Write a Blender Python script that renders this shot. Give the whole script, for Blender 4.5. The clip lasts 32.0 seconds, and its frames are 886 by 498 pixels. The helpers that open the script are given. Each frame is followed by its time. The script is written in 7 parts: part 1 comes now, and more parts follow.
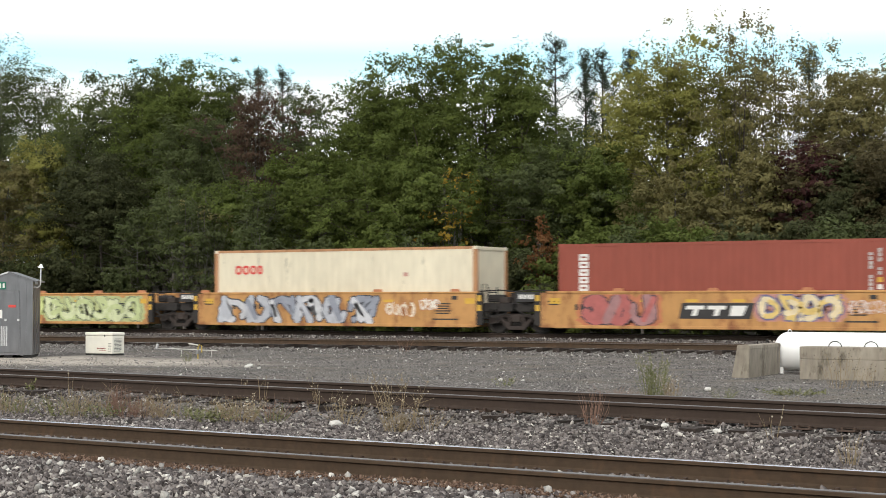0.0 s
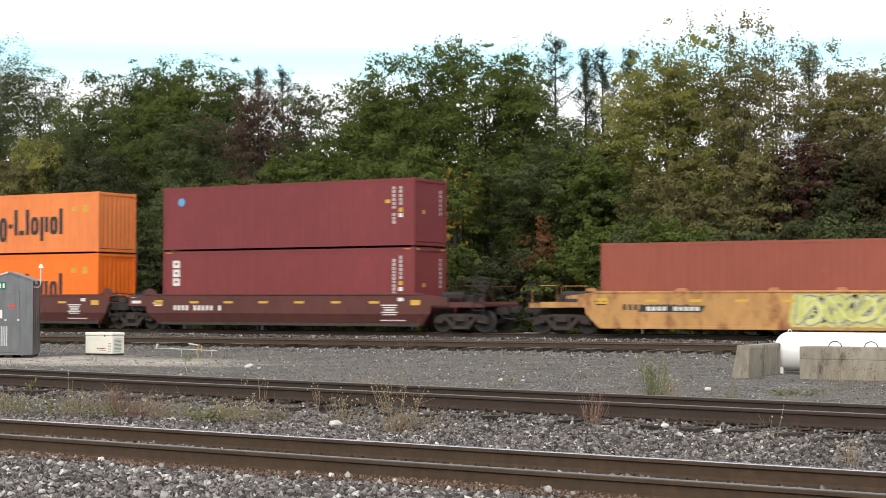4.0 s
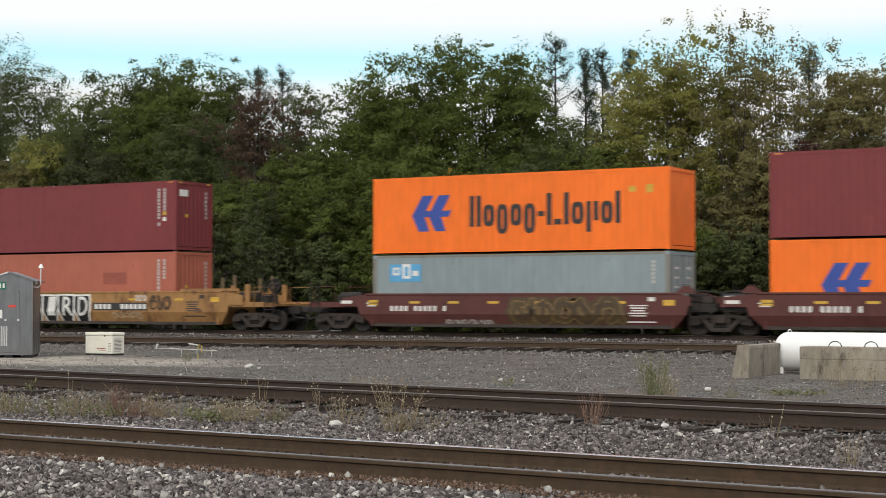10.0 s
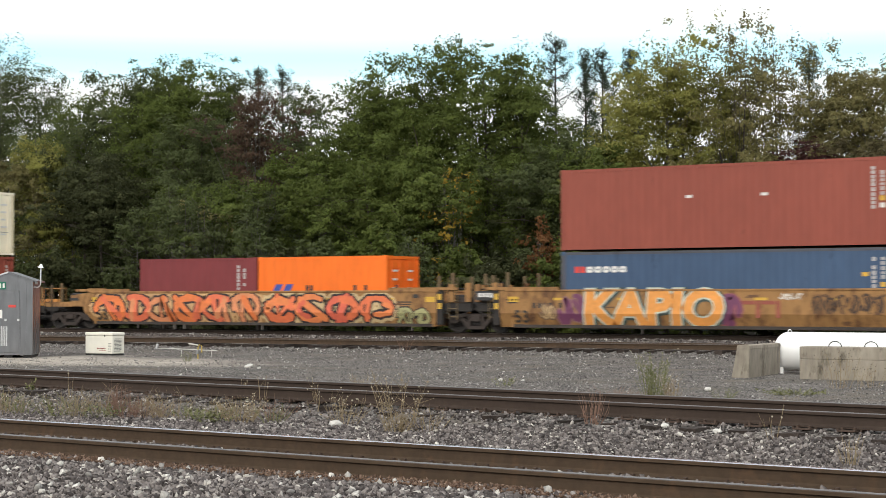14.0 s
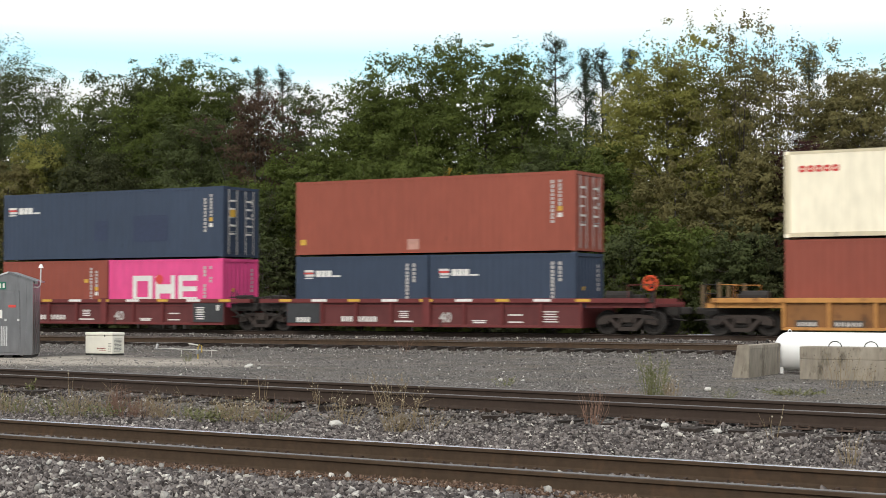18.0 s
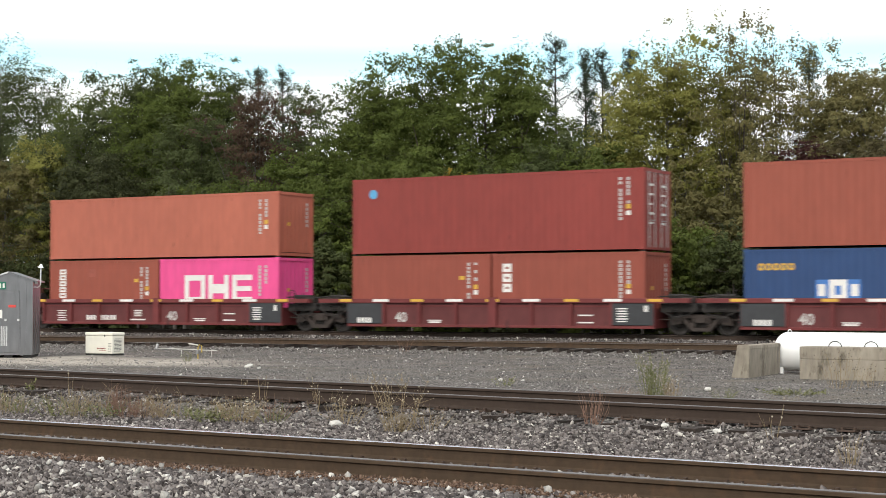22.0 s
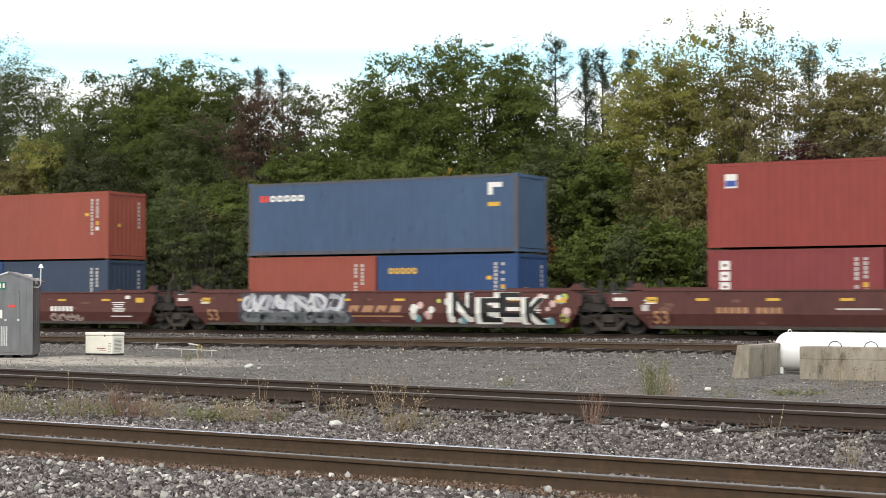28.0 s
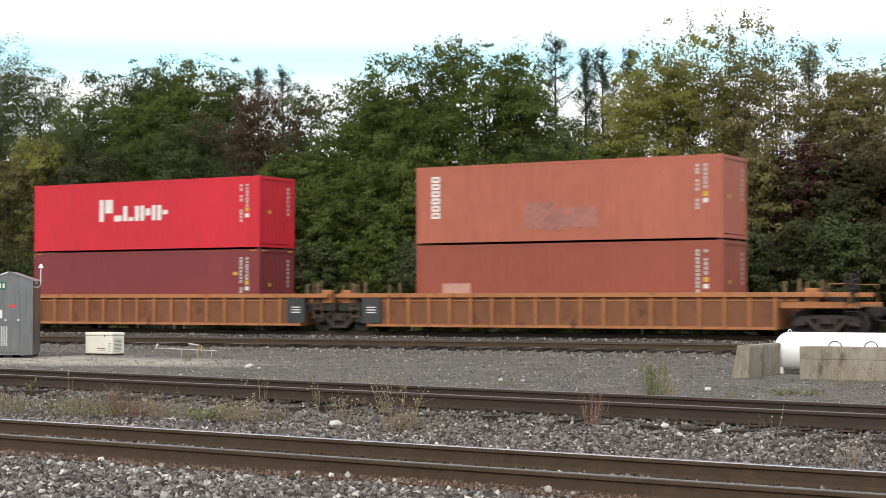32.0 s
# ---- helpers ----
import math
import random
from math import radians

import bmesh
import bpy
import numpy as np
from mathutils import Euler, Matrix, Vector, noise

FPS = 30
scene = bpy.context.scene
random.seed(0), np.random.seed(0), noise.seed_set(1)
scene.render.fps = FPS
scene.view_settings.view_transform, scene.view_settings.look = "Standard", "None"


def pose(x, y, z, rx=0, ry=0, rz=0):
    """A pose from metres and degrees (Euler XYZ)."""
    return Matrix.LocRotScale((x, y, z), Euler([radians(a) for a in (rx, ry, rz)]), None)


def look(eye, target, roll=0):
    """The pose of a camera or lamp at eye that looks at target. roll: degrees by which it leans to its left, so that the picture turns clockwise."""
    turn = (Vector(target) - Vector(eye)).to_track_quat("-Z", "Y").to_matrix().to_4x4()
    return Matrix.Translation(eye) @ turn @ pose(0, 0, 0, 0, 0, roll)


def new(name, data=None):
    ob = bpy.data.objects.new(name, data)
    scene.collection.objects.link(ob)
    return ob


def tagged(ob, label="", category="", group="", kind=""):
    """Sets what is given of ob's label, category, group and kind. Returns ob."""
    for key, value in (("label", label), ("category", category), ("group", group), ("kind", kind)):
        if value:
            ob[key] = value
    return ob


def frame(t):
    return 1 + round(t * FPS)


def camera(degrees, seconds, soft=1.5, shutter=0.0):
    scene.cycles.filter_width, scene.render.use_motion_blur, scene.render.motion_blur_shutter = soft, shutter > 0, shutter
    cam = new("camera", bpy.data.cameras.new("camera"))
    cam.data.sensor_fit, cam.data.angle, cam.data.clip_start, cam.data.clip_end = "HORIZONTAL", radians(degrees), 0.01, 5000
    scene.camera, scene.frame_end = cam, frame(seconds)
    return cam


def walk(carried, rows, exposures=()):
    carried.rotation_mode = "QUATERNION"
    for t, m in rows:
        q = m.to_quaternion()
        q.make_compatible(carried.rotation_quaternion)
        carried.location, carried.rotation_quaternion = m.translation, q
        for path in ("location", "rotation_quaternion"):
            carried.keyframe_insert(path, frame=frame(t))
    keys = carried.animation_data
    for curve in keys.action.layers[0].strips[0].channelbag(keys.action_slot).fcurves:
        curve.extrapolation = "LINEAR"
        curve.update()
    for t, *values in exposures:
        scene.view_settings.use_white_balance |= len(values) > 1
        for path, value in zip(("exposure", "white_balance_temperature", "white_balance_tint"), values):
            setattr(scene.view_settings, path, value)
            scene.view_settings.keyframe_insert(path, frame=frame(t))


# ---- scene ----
# ---- camera: on a tripod beside the tracks ----
EYE = (0.0, 0.0, 1.6)
TURN = radians(29.81)
cam = camera(30.61, 32.0, soft=0.6, shutter=0.38)
AIM = (-math.sin(TURN), math.cos(TURN), 1.6 + 0.03246)
# the exposure follows the brightness of what rolls by
STOPS = [(0.0, -0.11), (1.5, -0.08), (3.0, -0.01), (5.0, -0.06), (6.0, -0.30), (7.0, -0.48), (8.0, -0.34), (9.0, -0.30), (10.0, -0.44), (11.0, -0.40), (12.5, -0.18), (14.5, -0.11), (16.0, -0.56), (17.0, -0.60), (18.0, -0.28), (20.0, -0.04), (22.0, -0.01), (23.0, -0.01), (24.0, -0.20), (25.5, -0.20), (27.5, -0.01), (29.0, 0.04), (30.5, 0.09), (32.0, -0.11)]
walk(cam, [(0.0, look(EYE, AIM)), (32.0, look(EYE, AIM))], STOPS)

# ---- light: bright overcast sky ----
world = bpy.data.worlds.new("overcast_sky")
scene.world = world
world.use_nodes = True


def build_world():
    nt = world.node_tree
    nt.nodes.clear()
    out = nt.nodes.new("ShaderNodeOutputWorld")
    bg = nt.nodes.new("ShaderNodeBackground")
    sky = nt.nodes.new("ShaderNodeTexSky")
    sky.sky_type = "NISHITA"
    sky.sun_disc = False
    sky.sun_elevation, sky.sun_rotation = radians(42), radians(150)
    gain = nt.nodes.new("ShaderNodeMixRGB")
    gain.blend_type = "MULTIPLY"
    gain.inputs[0].default_value = 1.0
    gain.inputs[2].default_value = (0.13, 0.18, 0.165, 1)
    co = nt.nodes.new("ShaderNodeTexCoord")
    mp = nt.nodes.new("ShaderNodeMapping")
    mp.inputs["Scale"].default_value = (1.1, 1.1, 13.0)
    mp.inputs["Location"].default_value = (0.4, 0.2, 0.35)
    nz = nt.nodes.new("ShaderNodeTexNoise")
    nz.inputs["Scale"].default_value = 1.6
    nz.inputs["Detail"].default_value = 4.0
    nz.inputs["Roughness"].default_value = 0.45
    ramp = nt.nodes.new("ShaderNodeValToRGB")
    ramp.color_ramp.elements[0].position, ramp.color_ramp.elements[1].position = 0.26, 0.46
    # a thin strip of clear sky low over the wood, its edge torn by the same noise
    sep = nt.nodes.new("ShaderNodeSeparateXYZ")
    torn = nt.nodes.new("ShaderNodeMath")
    torn.operation = "MULTIPLY_ADD"
    torn.inputs[1].default_value = 0.035
    strip = nt.nodes.new("ShaderNodeValToRGB")
    e = strip.color_ramp.elements
    e[0].position, e[1].position = 0.146, 0.192
    e[0].color, e[1].color = (1, 1, 1, 1), (1, 1, 1, 1)
    for at, v in ((0.155, 0.38), (0.166, 0.22), (0.178, 0.6)):
        x = e.new(at)
        x.color = (v, v, v, 1)
    least = nt.nodes.new("ShaderNodeMath")
    least.operation = "MINIMUM"
    mix = nt.nodes.new("ShaderNodeMixRGB")
    mix.inputs[2].default_value = (0.985, 1.0, 1.0, 1)
    L = nt.links.new
    L(sky.outputs[0], gain.inputs[1])
    L(co.outputs["Generated"], mp.inputs[0])
    L(mp.outputs[0], nz.inputs["Vector"])
    L(nz.outputs[0], ramp.inputs[0])
    L(co.outputs["Generated"], sep.inputs[0])
    L(nz.outputs[0], torn.inputs[0])
    L(sep.outputs["Z"], torn.inputs[2])
    L(torn.outputs[0], strip.inputs[0])
    L(ramp.outputs[0], least.inputs[0])
    L(strip.outputs[0], least.inputs[1])
    L(least.outputs[0], mix.inputs[0])
    L(gain.outputs[0], mix.inputs[1])
    L(mix.outputs[0], bg.inputs[0])
    # the overcast sky is set slightly brighter near the horizon than overhead
    up = nt.nodes.new("ShaderNodeMapRange")
    up.inputs["From Min"].default_value, up.inputs["From Max"].default_value = 0.0, 1.0
    up.inputs["To Min"].default_value, up.inputs["To Max"].default_value = 1.38, 1.22
    L(sep.outputs["Z"], up.inputs["Value"])
    L(up.outputs[0], bg.inputs[1])
    L(bg.outputs[0], out.inputs[0])


build_world()
sun = new("sun", bpy.data.lights.new("sun", "SUN"))
sun.data.energy, sun.data.angle, sun.data.color = 1.85, radians(25), (1.0, 0.93, 0.83)
sun.matrix_world = look((0, 0, 0), (-0.14, 0.83, -0.55))

# ---- materials ----
MATS = {}


def lin(r, g, b):
    """Linear colour from 8-bit display values."""
    f = lambda c: ((c / 255 + 0.055) / 1.055) ** 2.4 if c > 10 else c / 255 / 12.92
    return (f(r), f(g), f(b), 1)


def shade(col, k):
    return (min(1, col[0] * k), min(1, col[1] * k), min(1, col[2] * k), 1)


def surface(name, base, rough=0.6, metal=0.0, vary=0.12, grain=6.0, bump=0.0, bump_scale=60.0, rust=None, rust_amount=0.5, rust_scale=1.6, spec=0.5, streak=1.0, piece=0.0):
    """A weathered surface: slow tone changes, fine grain, patches of a second colour, fine relief."""
    if name in MATS:
        return MATS[name]
    m = bpy.data.materials.new(name)
    m.use_nodes = True
    nt = m.node_tree
    b = nt.nodes["Principled BSDF"]
    b.inputs["Roughness"].default_value, b.inputs["Metallic"].default_value = rough, metal
    b.inputs["Specular IOR Level"].default_value = spec
    N, L = nt.nodes.new, nt.links.new
    co = N("ShaderNodeTexCoord")
    mp = N("ShaderNodeMapping")
    mp.inputs["Scale"].default_value = (1, 1, streak)
    L(co.outputs["Object"], mp.inputs[0])
    n1 = N("ShaderNodeTexNoise")
    n1.inputs["Scale"].default_value, n1.inputs["Detail"].default_value = grain * 0.12, 3
    n2 = N("ShaderNodeTexNoise")
    n2.inputs["Scale"].default_value, n2.inputs["Detail"].default_value = grain, 6
    L(mp.outputs[0], n1.inputs["Vector"])
    L(mp.outputs[0], n2.inputs["Vector"])
    add = N("ShaderNodeMath")
    add.operation = "ADD"
    L(n1.outputs[0], add.inputs[0])
    L(n2.outputs[0], add.inputs[1])
    mr = N("ShaderNodeMapRange")
    mr.inputs["From Min"].default_value, mr.inputs["From Max"].default_value = 0.6, 1.4
    mr.inputs["To Min"].default_value, mr.inputs["To Max"].default_value = 1 - vary, 1 + vary
    L(add.outputs[0], mr.inputs["Value"])
    mul = N("ShaderNodeMixRGB")
    mul.blend_type = "MULTIPLY"
    mul.inputs[0].default_value = 1
    mul.inputs[1].default_value = base
    L(mr.outputs[0], mul.inputs[2])
    col = mul.outputs[0]
    if piece:
        oi = N("ShaderNodeObjectInfo")
        pm = N("ShaderNodeMapRange")
        pm.inputs["To Min"].default_value, pm.inputs["To Max"].default_value = 1 - piece, 1 + piece
        L(oi.outputs["Random"], pm.inputs["Value"])
        pmul = N("ShaderNodeMixRGB")
        pmul.blend_type = "MULTIPLY"
        pmul.inputs[0].default_value = 1
        L(col, pmul.inputs[1])
        L(pm.outputs[0], pmul.inputs[2])
        col = pmul.outputs[0]
    if rust:
        n3 = N("ShaderNodeTexNoise")
        n3.inputs["Scale"].default_value, n3.inputs["Detail"].default_value, n3.inputs["Roughness"].default_value = rust_scale, 8, 0.68
        L(mp.outputs[0], n3.inputs["Vector"])
        rp = N("ShaderNodeValToRGB")
        rp.color_ramp.elements[0].position = 0.72 - 0.3 * rust_amount
        rp.color_ramp.elements[1].position = 0.80 - 0.2 * rust_amount
        L(n3.outputs[0], rp.inputs[0])
        mx = N("ShaderNodeMixRGB")
        L(rp.outputs[0], mx.inputs[0])
        L(col, mx.inputs[1])
        mx.inputs[2].default_value = rust
        col = mx.outputs[0]
    L(col, b.inputs["Base Color"])
    if bump:
        n4 = N("ShaderNodeTexNoise")
        n4.inputs["Scale"].default_value, n4.inputs["Detail"].default_value = bump_scale, 4
        L(co.outputs["Object"], n4.inputs["Vector"])
        bp = N("ShaderNodeBump")
        bp.inputs["Strength"].default_value, bp.inputs["Distance"].default_value = bump, 0.02
        L(n4.outputs[0], bp.inputs["Height"])
        L(bp.outputs[0], b.inputs["Normal"])
    MATS[name] = m
    return m


def gravel_material(name, tones, scale, sand, sand_amount=0.35):
    """Loose stones: cell-coloured grains with relief, patches of finer sandy soil, dark dust and moss."""
    m = bpy.data.materials.new(name)
    m.use_nodes = True
    nt = m.node_tree
    b = nt.nodes["Principled BSDF"]
    b.inputs["Roughness"].default_value = 0.92
    b.inputs["Specular IOR Level"].default_value = 0.2
    N, L = nt.nodes.new, nt.links.new
    co = N("ShaderNodeTexCoord")
    v = N("ShaderNodeTexVoronoi")
    v.inputs["Scale"].default_value = scale
    L(co.outputs["Object"], v.inputs["Vector"])
    sep = N("ShaderNodeSeparateColor")
    L(v.outputs["Color"], sep.inputs[0])
    rp = N("ShaderNodeValToRGB")
    e = rp.color_ramp.elements
    e[0].color, e[1].color = tones[0], tones[-1]
    for i, c in enumerate(tones[1:-1]):
        x = e.new((i + 1) / (len(tones) - 1))
        x.color = c
    L(sep.outputs[0], rp.inputs[0])
    n = N("ShaderNodeTexNoise")
    n.inputs["Scale"].default_value, n.inputs["Detail"].default_value, n.inputs["Roughness"].default_value = 0.45, 7, 0.65
    L(co.outputs["Object"], n.inputs["Vector"])
    r2 = N("ShaderNodeValToRGB")
    r2.color_ramp.elements[0].position, r2.color_ramp.elements[1].position = 0.62 - sand_amount * 0.4, 0.80 - sand_amount * 0.3
    L(n.outputs[0], r2.inputs[0])
    mx = N("ShaderNodeMixRGB")
    L(r2.outputs[0], mx.inputs[0])
    L(rp.outputs[0], mx.inputs[1])
    mx.inputs[2].default_value = sand
    # the trodden pale pad round the hut
    pad = N("ShaderNodeMapping")
    pad.inputs["Location"].default_value = (32.5 / 7.0, -35.5 / 3.4, 0)
    pad.inputs["Scale"].default_value = (1 / 7.0, 1 / 3.4, 0)
    L(co.outputs["Object"], pad.inputs[0])
    far = N("ShaderNodeVectorMath")
    far.operation = "LENGTH"
    L(pad.outputs[0], far.inputs[0])
    edge = N("ShaderNodeMath")
    edge.operation = "MULTIPLY_ADD"
    edge.inputs[1].default_value = 1.3
    L(n.outputs[0], edge.inputs[0])
    L(far.outputs["Value"], edge.inputs[2])
    pr = N("ShaderNodeMapRange")
    pr.inputs["From Min"].default_value, pr.inputs["From Max"].default_value = 1.2, 1.75
    pr.inputs["To Min"].default_value, pr.inputs["To Max"].default_value = 0.8, 0.0
    L(edge.outputs[0], pr.inputs["Value"])
    mp2 = N("ShaderNodeMixRGB")
    L(pr.outputs[0], mp2.inputs[0])
    L(mx.outputs[0], mp2.inputs[1])
    mp2.inputs[2].default_value = (0.56, 0.50, 0.43, 1)
    mx = mp2
    n3 = N("ShaderNodeTexNoise")
    n3.inputs["Scale"].default_value, n3.inputs["Detail"].default_value = 0.9, 5
    L(co.outputs["Object"], n3.inputs["Vector"])
    mr = N("ShaderNodeMapRange")
    mr.inputs["From Min"].default_value, mr.inputs["From Max"].default_value = 0.3, 0.7
    mr.inputs["To Min"].default_value, mr.inputs["To Max"].default_value = 0.72, 1.25
    L(n3.outputs[0], mr.inputs["Value"])
    mu = N("ShaderNodeMixRGB")
    mu.blend_type = "MULTIPLY"
    mu.inputs[0].default_value = 1
    L(mx.outputs[0], mu.inputs[1])
    L(mr.outputs[0], mu.inputs[2])
    L(mu.outputs[0], b.inputs["Base Color"])
    bp = N("ShaderNodeBump")
    bp.inputs["Strength"].default_value, bp.inputs["Distance"].default_value = 0.9, 0.04
    bp.invert = True
    L(v.outputs["Distance"], bp.inputs["Height"])
    L(bp.outputs[0], b.inputs["Normal"])
    MATS[name] = m
    return m


def leaf_material(name, c1, c2, trans=0.47):
    """Leaves whose tone changes from leaf to leaf and from tree to tree."""
    m = bpy.data.materials.new(name)
    m.use_nodes = True
    nt = m.node_tree
    N, L = nt.nodes.new, nt.links.new
    b = nt.nodes["Principled BSDF"]
    out = nt.nodes["Material Output"]
    b.inputs["Roughness"].default_value = 0.6
    b.inputs["Specular IOR Level"].default_value = 0.1
    geo = N("ShaderNodeNewGeometry")
    mx = N("ShaderNodeMixRGB")
    mx.inputs[1].default_value, mx.inputs[2].default_value = c1, c2
    few = N("ShaderNodeMapRange")
    few.inputs["To Min"].default_value, few.inputs["To Max"].default_value = 0.32, 0.68
    L(geo.outputs["Random Per Island"], few.inputs["Value"])
    L(few.outputs[0], mx.inputs[0])
    co = N("ShaderNodeTexCoord")
    n = N("ShaderNodeTexNoise")
    n.inputs["Scale"].default_value, n.inputs["Detail"].default_value = 0.7, 3
    L(co.outputs["Object"], n.inputs["Vector"])
    mr = N("ShaderNodeMapRange")
    mr.inputs["From Min"].default_value, mr.inputs["From Max"].default_value = 0.3, 0.7
    mr.inputs["To Min"].default_value, mr.inputs["To Max"].default_value = 0.65, 1.35
    L(n.outputs[0], mr.inputs["Value"])
    mu = N("ShaderNodeMixRGB")
    mu.blend_type = "MULTIPLY"
    mu.inputs[0].default_value = 1
    L(mx.outputs[0], mu.inputs[1])
    L(mr.outputs[0], mu.inputs[2])
    L(mu.outputs[0], b.inputs["Base Color"])
    tr = N("ShaderNodeBsdfTranslucent")
    L(mu.outputs[0], tr.inputs[0])
    ms = N("ShaderNodeMixShader")
    ms.inputs[0].default_value = trans
    L(b.outputs[0], ms.inputs[1])
    L(tr.outputs[0], ms.inputs[2])
    L(ms.outputs[0], out.inputs[0])
    MATS[name] = m
    return m


# ---- mesh helpers ----
def mesh_from(name, verts, faces, mat, smooth=False):
    me = bpy.data.meshes.new(name)
    me.from_pydata(verts, [], faces)
    if mat:
        me.materials.append(mat)
    if smooth:
        me.polygons.foreach_set("use_smooth", [True] * len(me.polygons))
    me.update()
    return me


def put(name, me, parent=None, at=None, label=""):
    ob = new(name, me)
    if parent:
        ob.parent = parent
    if at:
        ob.matrix_basis = at if isinstance(at, Matrix) else Matrix.Translation(at)
    if label:
        tagged(ob, label)
    return ob


def bm_mesh(name, bm, mat, smooth=False):
    me = bpy.data.meshes.new(name)
    bm.to_mesh(me)
    bm.free()
    me.materials.append(mat)
    if smooth:
        me.polygons.foreach_set("use_smooth", [True] * len(me.polygons))
    return me


def part(name, bm, mat, parent, label="", smooth=False):
    return put(name, bm_mesh(name, bm, mat, smooth), parent, None, label)


def add_box(bm, x0, x1, y0, y1, z0, z1):
    vs = [bm.verts.new(p) for p in ((x0, y0, z0), (x1, y0, z0), (x1, y1, z0), (x0, y1, z0), (x0, y0, z1), (x1, y0, z1), (x1, y1, z1), (x0, y1, z1))]
    for f in ((3, 2, 1, 0), (4, 5, 6, 7), (0, 1, 5, 4), (1, 2, 6, 5), (2, 3, 7, 6), (3, 0, 4, 7)):
        bm.faces.new([vs[i] for i in f])
    return vs


def box(x0, x1, y0, y1, z0, z1, bevel=0.0):
    bm = bmesh.new()
    add_box(bm, x0, x1, y0, y1, z0, z1)
    if bevel:
        bmesh.ops.bevel(bm, geom=bm.edges[:], offset=bevel, segments=2, affect="EDGES", profile=0.5)
    return bm


def add_tube(bm, pts, radii, sides=8):
    """A tapered tube through points."""
    rings = []
    n = len(pts)
    for i, p in enumerate(pts):
        d = (Vector(pts[min(i + 1, n - 1)]) - Vector(pts[max(i - 1, 0)])).normalized()
        a = d.orthogonal().normalized()
        c = d.cross(a)
        r = radii[i] if not isinstance(radii, (int, float)) else radii
        rings.append([bm.verts.new(Vector(p) + (a * math.cos(t) + c * math.sin(t)) * r) for t in (2 * math.pi * k / sides for k in range(sides))])
    for i in range(n - 1):
        for k in range(sides):
            bm.faces.new((rings[i][k], rings[i][(k + 1) % sides], rings[i + 1][(k + 1) % sides], rings[i + 1][k]))
    bm.faces.new(rings[0][::-1])
    bm.faces.new(rings[-1])


def tube(pts, radii, sides=8):
    bm = bmesh.new()
    add_tube(bm, pts, radii, sides)
    return bm


def extrude_profile(profile, y0, y1):
    """A plate from an outline in x and z, between two y."""
    bm = bmesh.new()
    a = [bm.verts.new((x, y0, z)) for x, z in profile]
    b = [bm.verts.new((x, y1, z)) for x, z in profile]
    n = len(profile)
    bm.faces.new(a)
    bm.faces.new(b[::-1])
    for i in range(n):
        bm.faces.new((a[i], b[i], b[(i + 1) % n], a[(i + 1) % n]))
    bmesh.ops.recalc_face_normals(bm, faces=bm.faces[:])
    return bm


def stone_material(name, tones):
    """Loose stones, each with a tone of its own."""
    m = bpy.data.materials.new(name)
    m.use_nodes = True
    nt = m.node_tree
    b = nt.nodes["Principled BSDF"]
    b.inputs["Roughness"].default_value = 0.9
    b.inputs["Specular IOR Level"].default_value = 0.25
    N, L = nt.nodes.new, nt.links.new
    geo = N("ShaderNodeNewGeometry")
    rp = N("ShaderNodeValToRGB")
    e = rp.color_ramp.elements
    e[0].color, e[1].color = tones[0][1], tones[-1][1]
    e[0].position, e[1].position = tones[0][0], tones[-1][0]
    for at, c in tones[1:-1]:
        e.new(at).color = c
    L(geo.outputs["Random Per Island"], rp.inputs[0])
    co = N("ShaderNodeTexCoord")
    n = N("ShaderNodeTexNoise")
    n.inputs["Scale"].default_value, n.inputs["Detail"].default_value = 45, 4
    L(co.outputs["Object"], n.inputs["Vector"])
    mr = N("ShaderNodeMapRange")
    mr.inputs["From Min"].default_value, mr.inputs["From Max"].default_value = 0.3, 0.7
    mr.inputs["To Min"].default_value, mr.inputs["To Max"].default_value = 0.75, 1.2
    L(n.outputs[0], mr.inputs["Value"])
    mu = N("ShaderNodeMixRGB")
    mu.blend_type = "MULTIPLY"
    mu.inputs[0].default_value = 1
    L(rp.outputs[0], mu.inputs[1])
    L(mr.outputs[0], mu.inputs[2])
    L(mu.outputs[0], b.inputs["Base Color"])
    MATS[name] = m
    return m
# ---- colours of the place ----
rail_rust = surface("rail_rust", (0.070, 0.047, 0.031, 1), 0.85, 0.0, 0.25, 14, 0.15, 80, spec=0.2, rust=(0.095, 0.058, 0.036, 1), rust_amount=0.6, rust_scale=4)
rail_dark = surface("rail_dark", (0.055, 0.039, 0.031, 1), 0.85, 0.0, 0.2, 14, 0.15, 80, spec=0.2)
rail_head = surface("rail_head", (0.62, 0.64, 0.70, 1), 0.22, 0.95, 0.08, 20)
rail_head_dull = surface("rail_head_dull", (0.16, 0.15, 0.15, 1), 0.4, 0.7, 0.2, 20)
tie_wood = surface("tie_wood", (0.040, 0.029, 0.024, 1), 0.95, 0, 0.45, 12, 0.6, 50, piece=0.35)
tie_brown = surface("tie_brown", (0.12, 0.062, 0.035, 1), 0.95, 0, 0.4, 12, 0.6, 50, rust=(0.20, 0.10, 0.055, 1), rust_amount=0.6, rust_scale=5, piece=0.3)
spike_rust = surface("spike_rust", (0.07, 0.045, 0.033, 1), 0.85, 0.1, 0.3, 30)
gravel = gravel_material("gravel", [(0.036, 0.031, 0.030, 1), (0.10, 0.091, 0.088, 1), (0.175, 0.16, 0.15, 1), (0.42, 0.39, 0.35, 1)], 30, (0.15, 0.130, 0.108, 1))
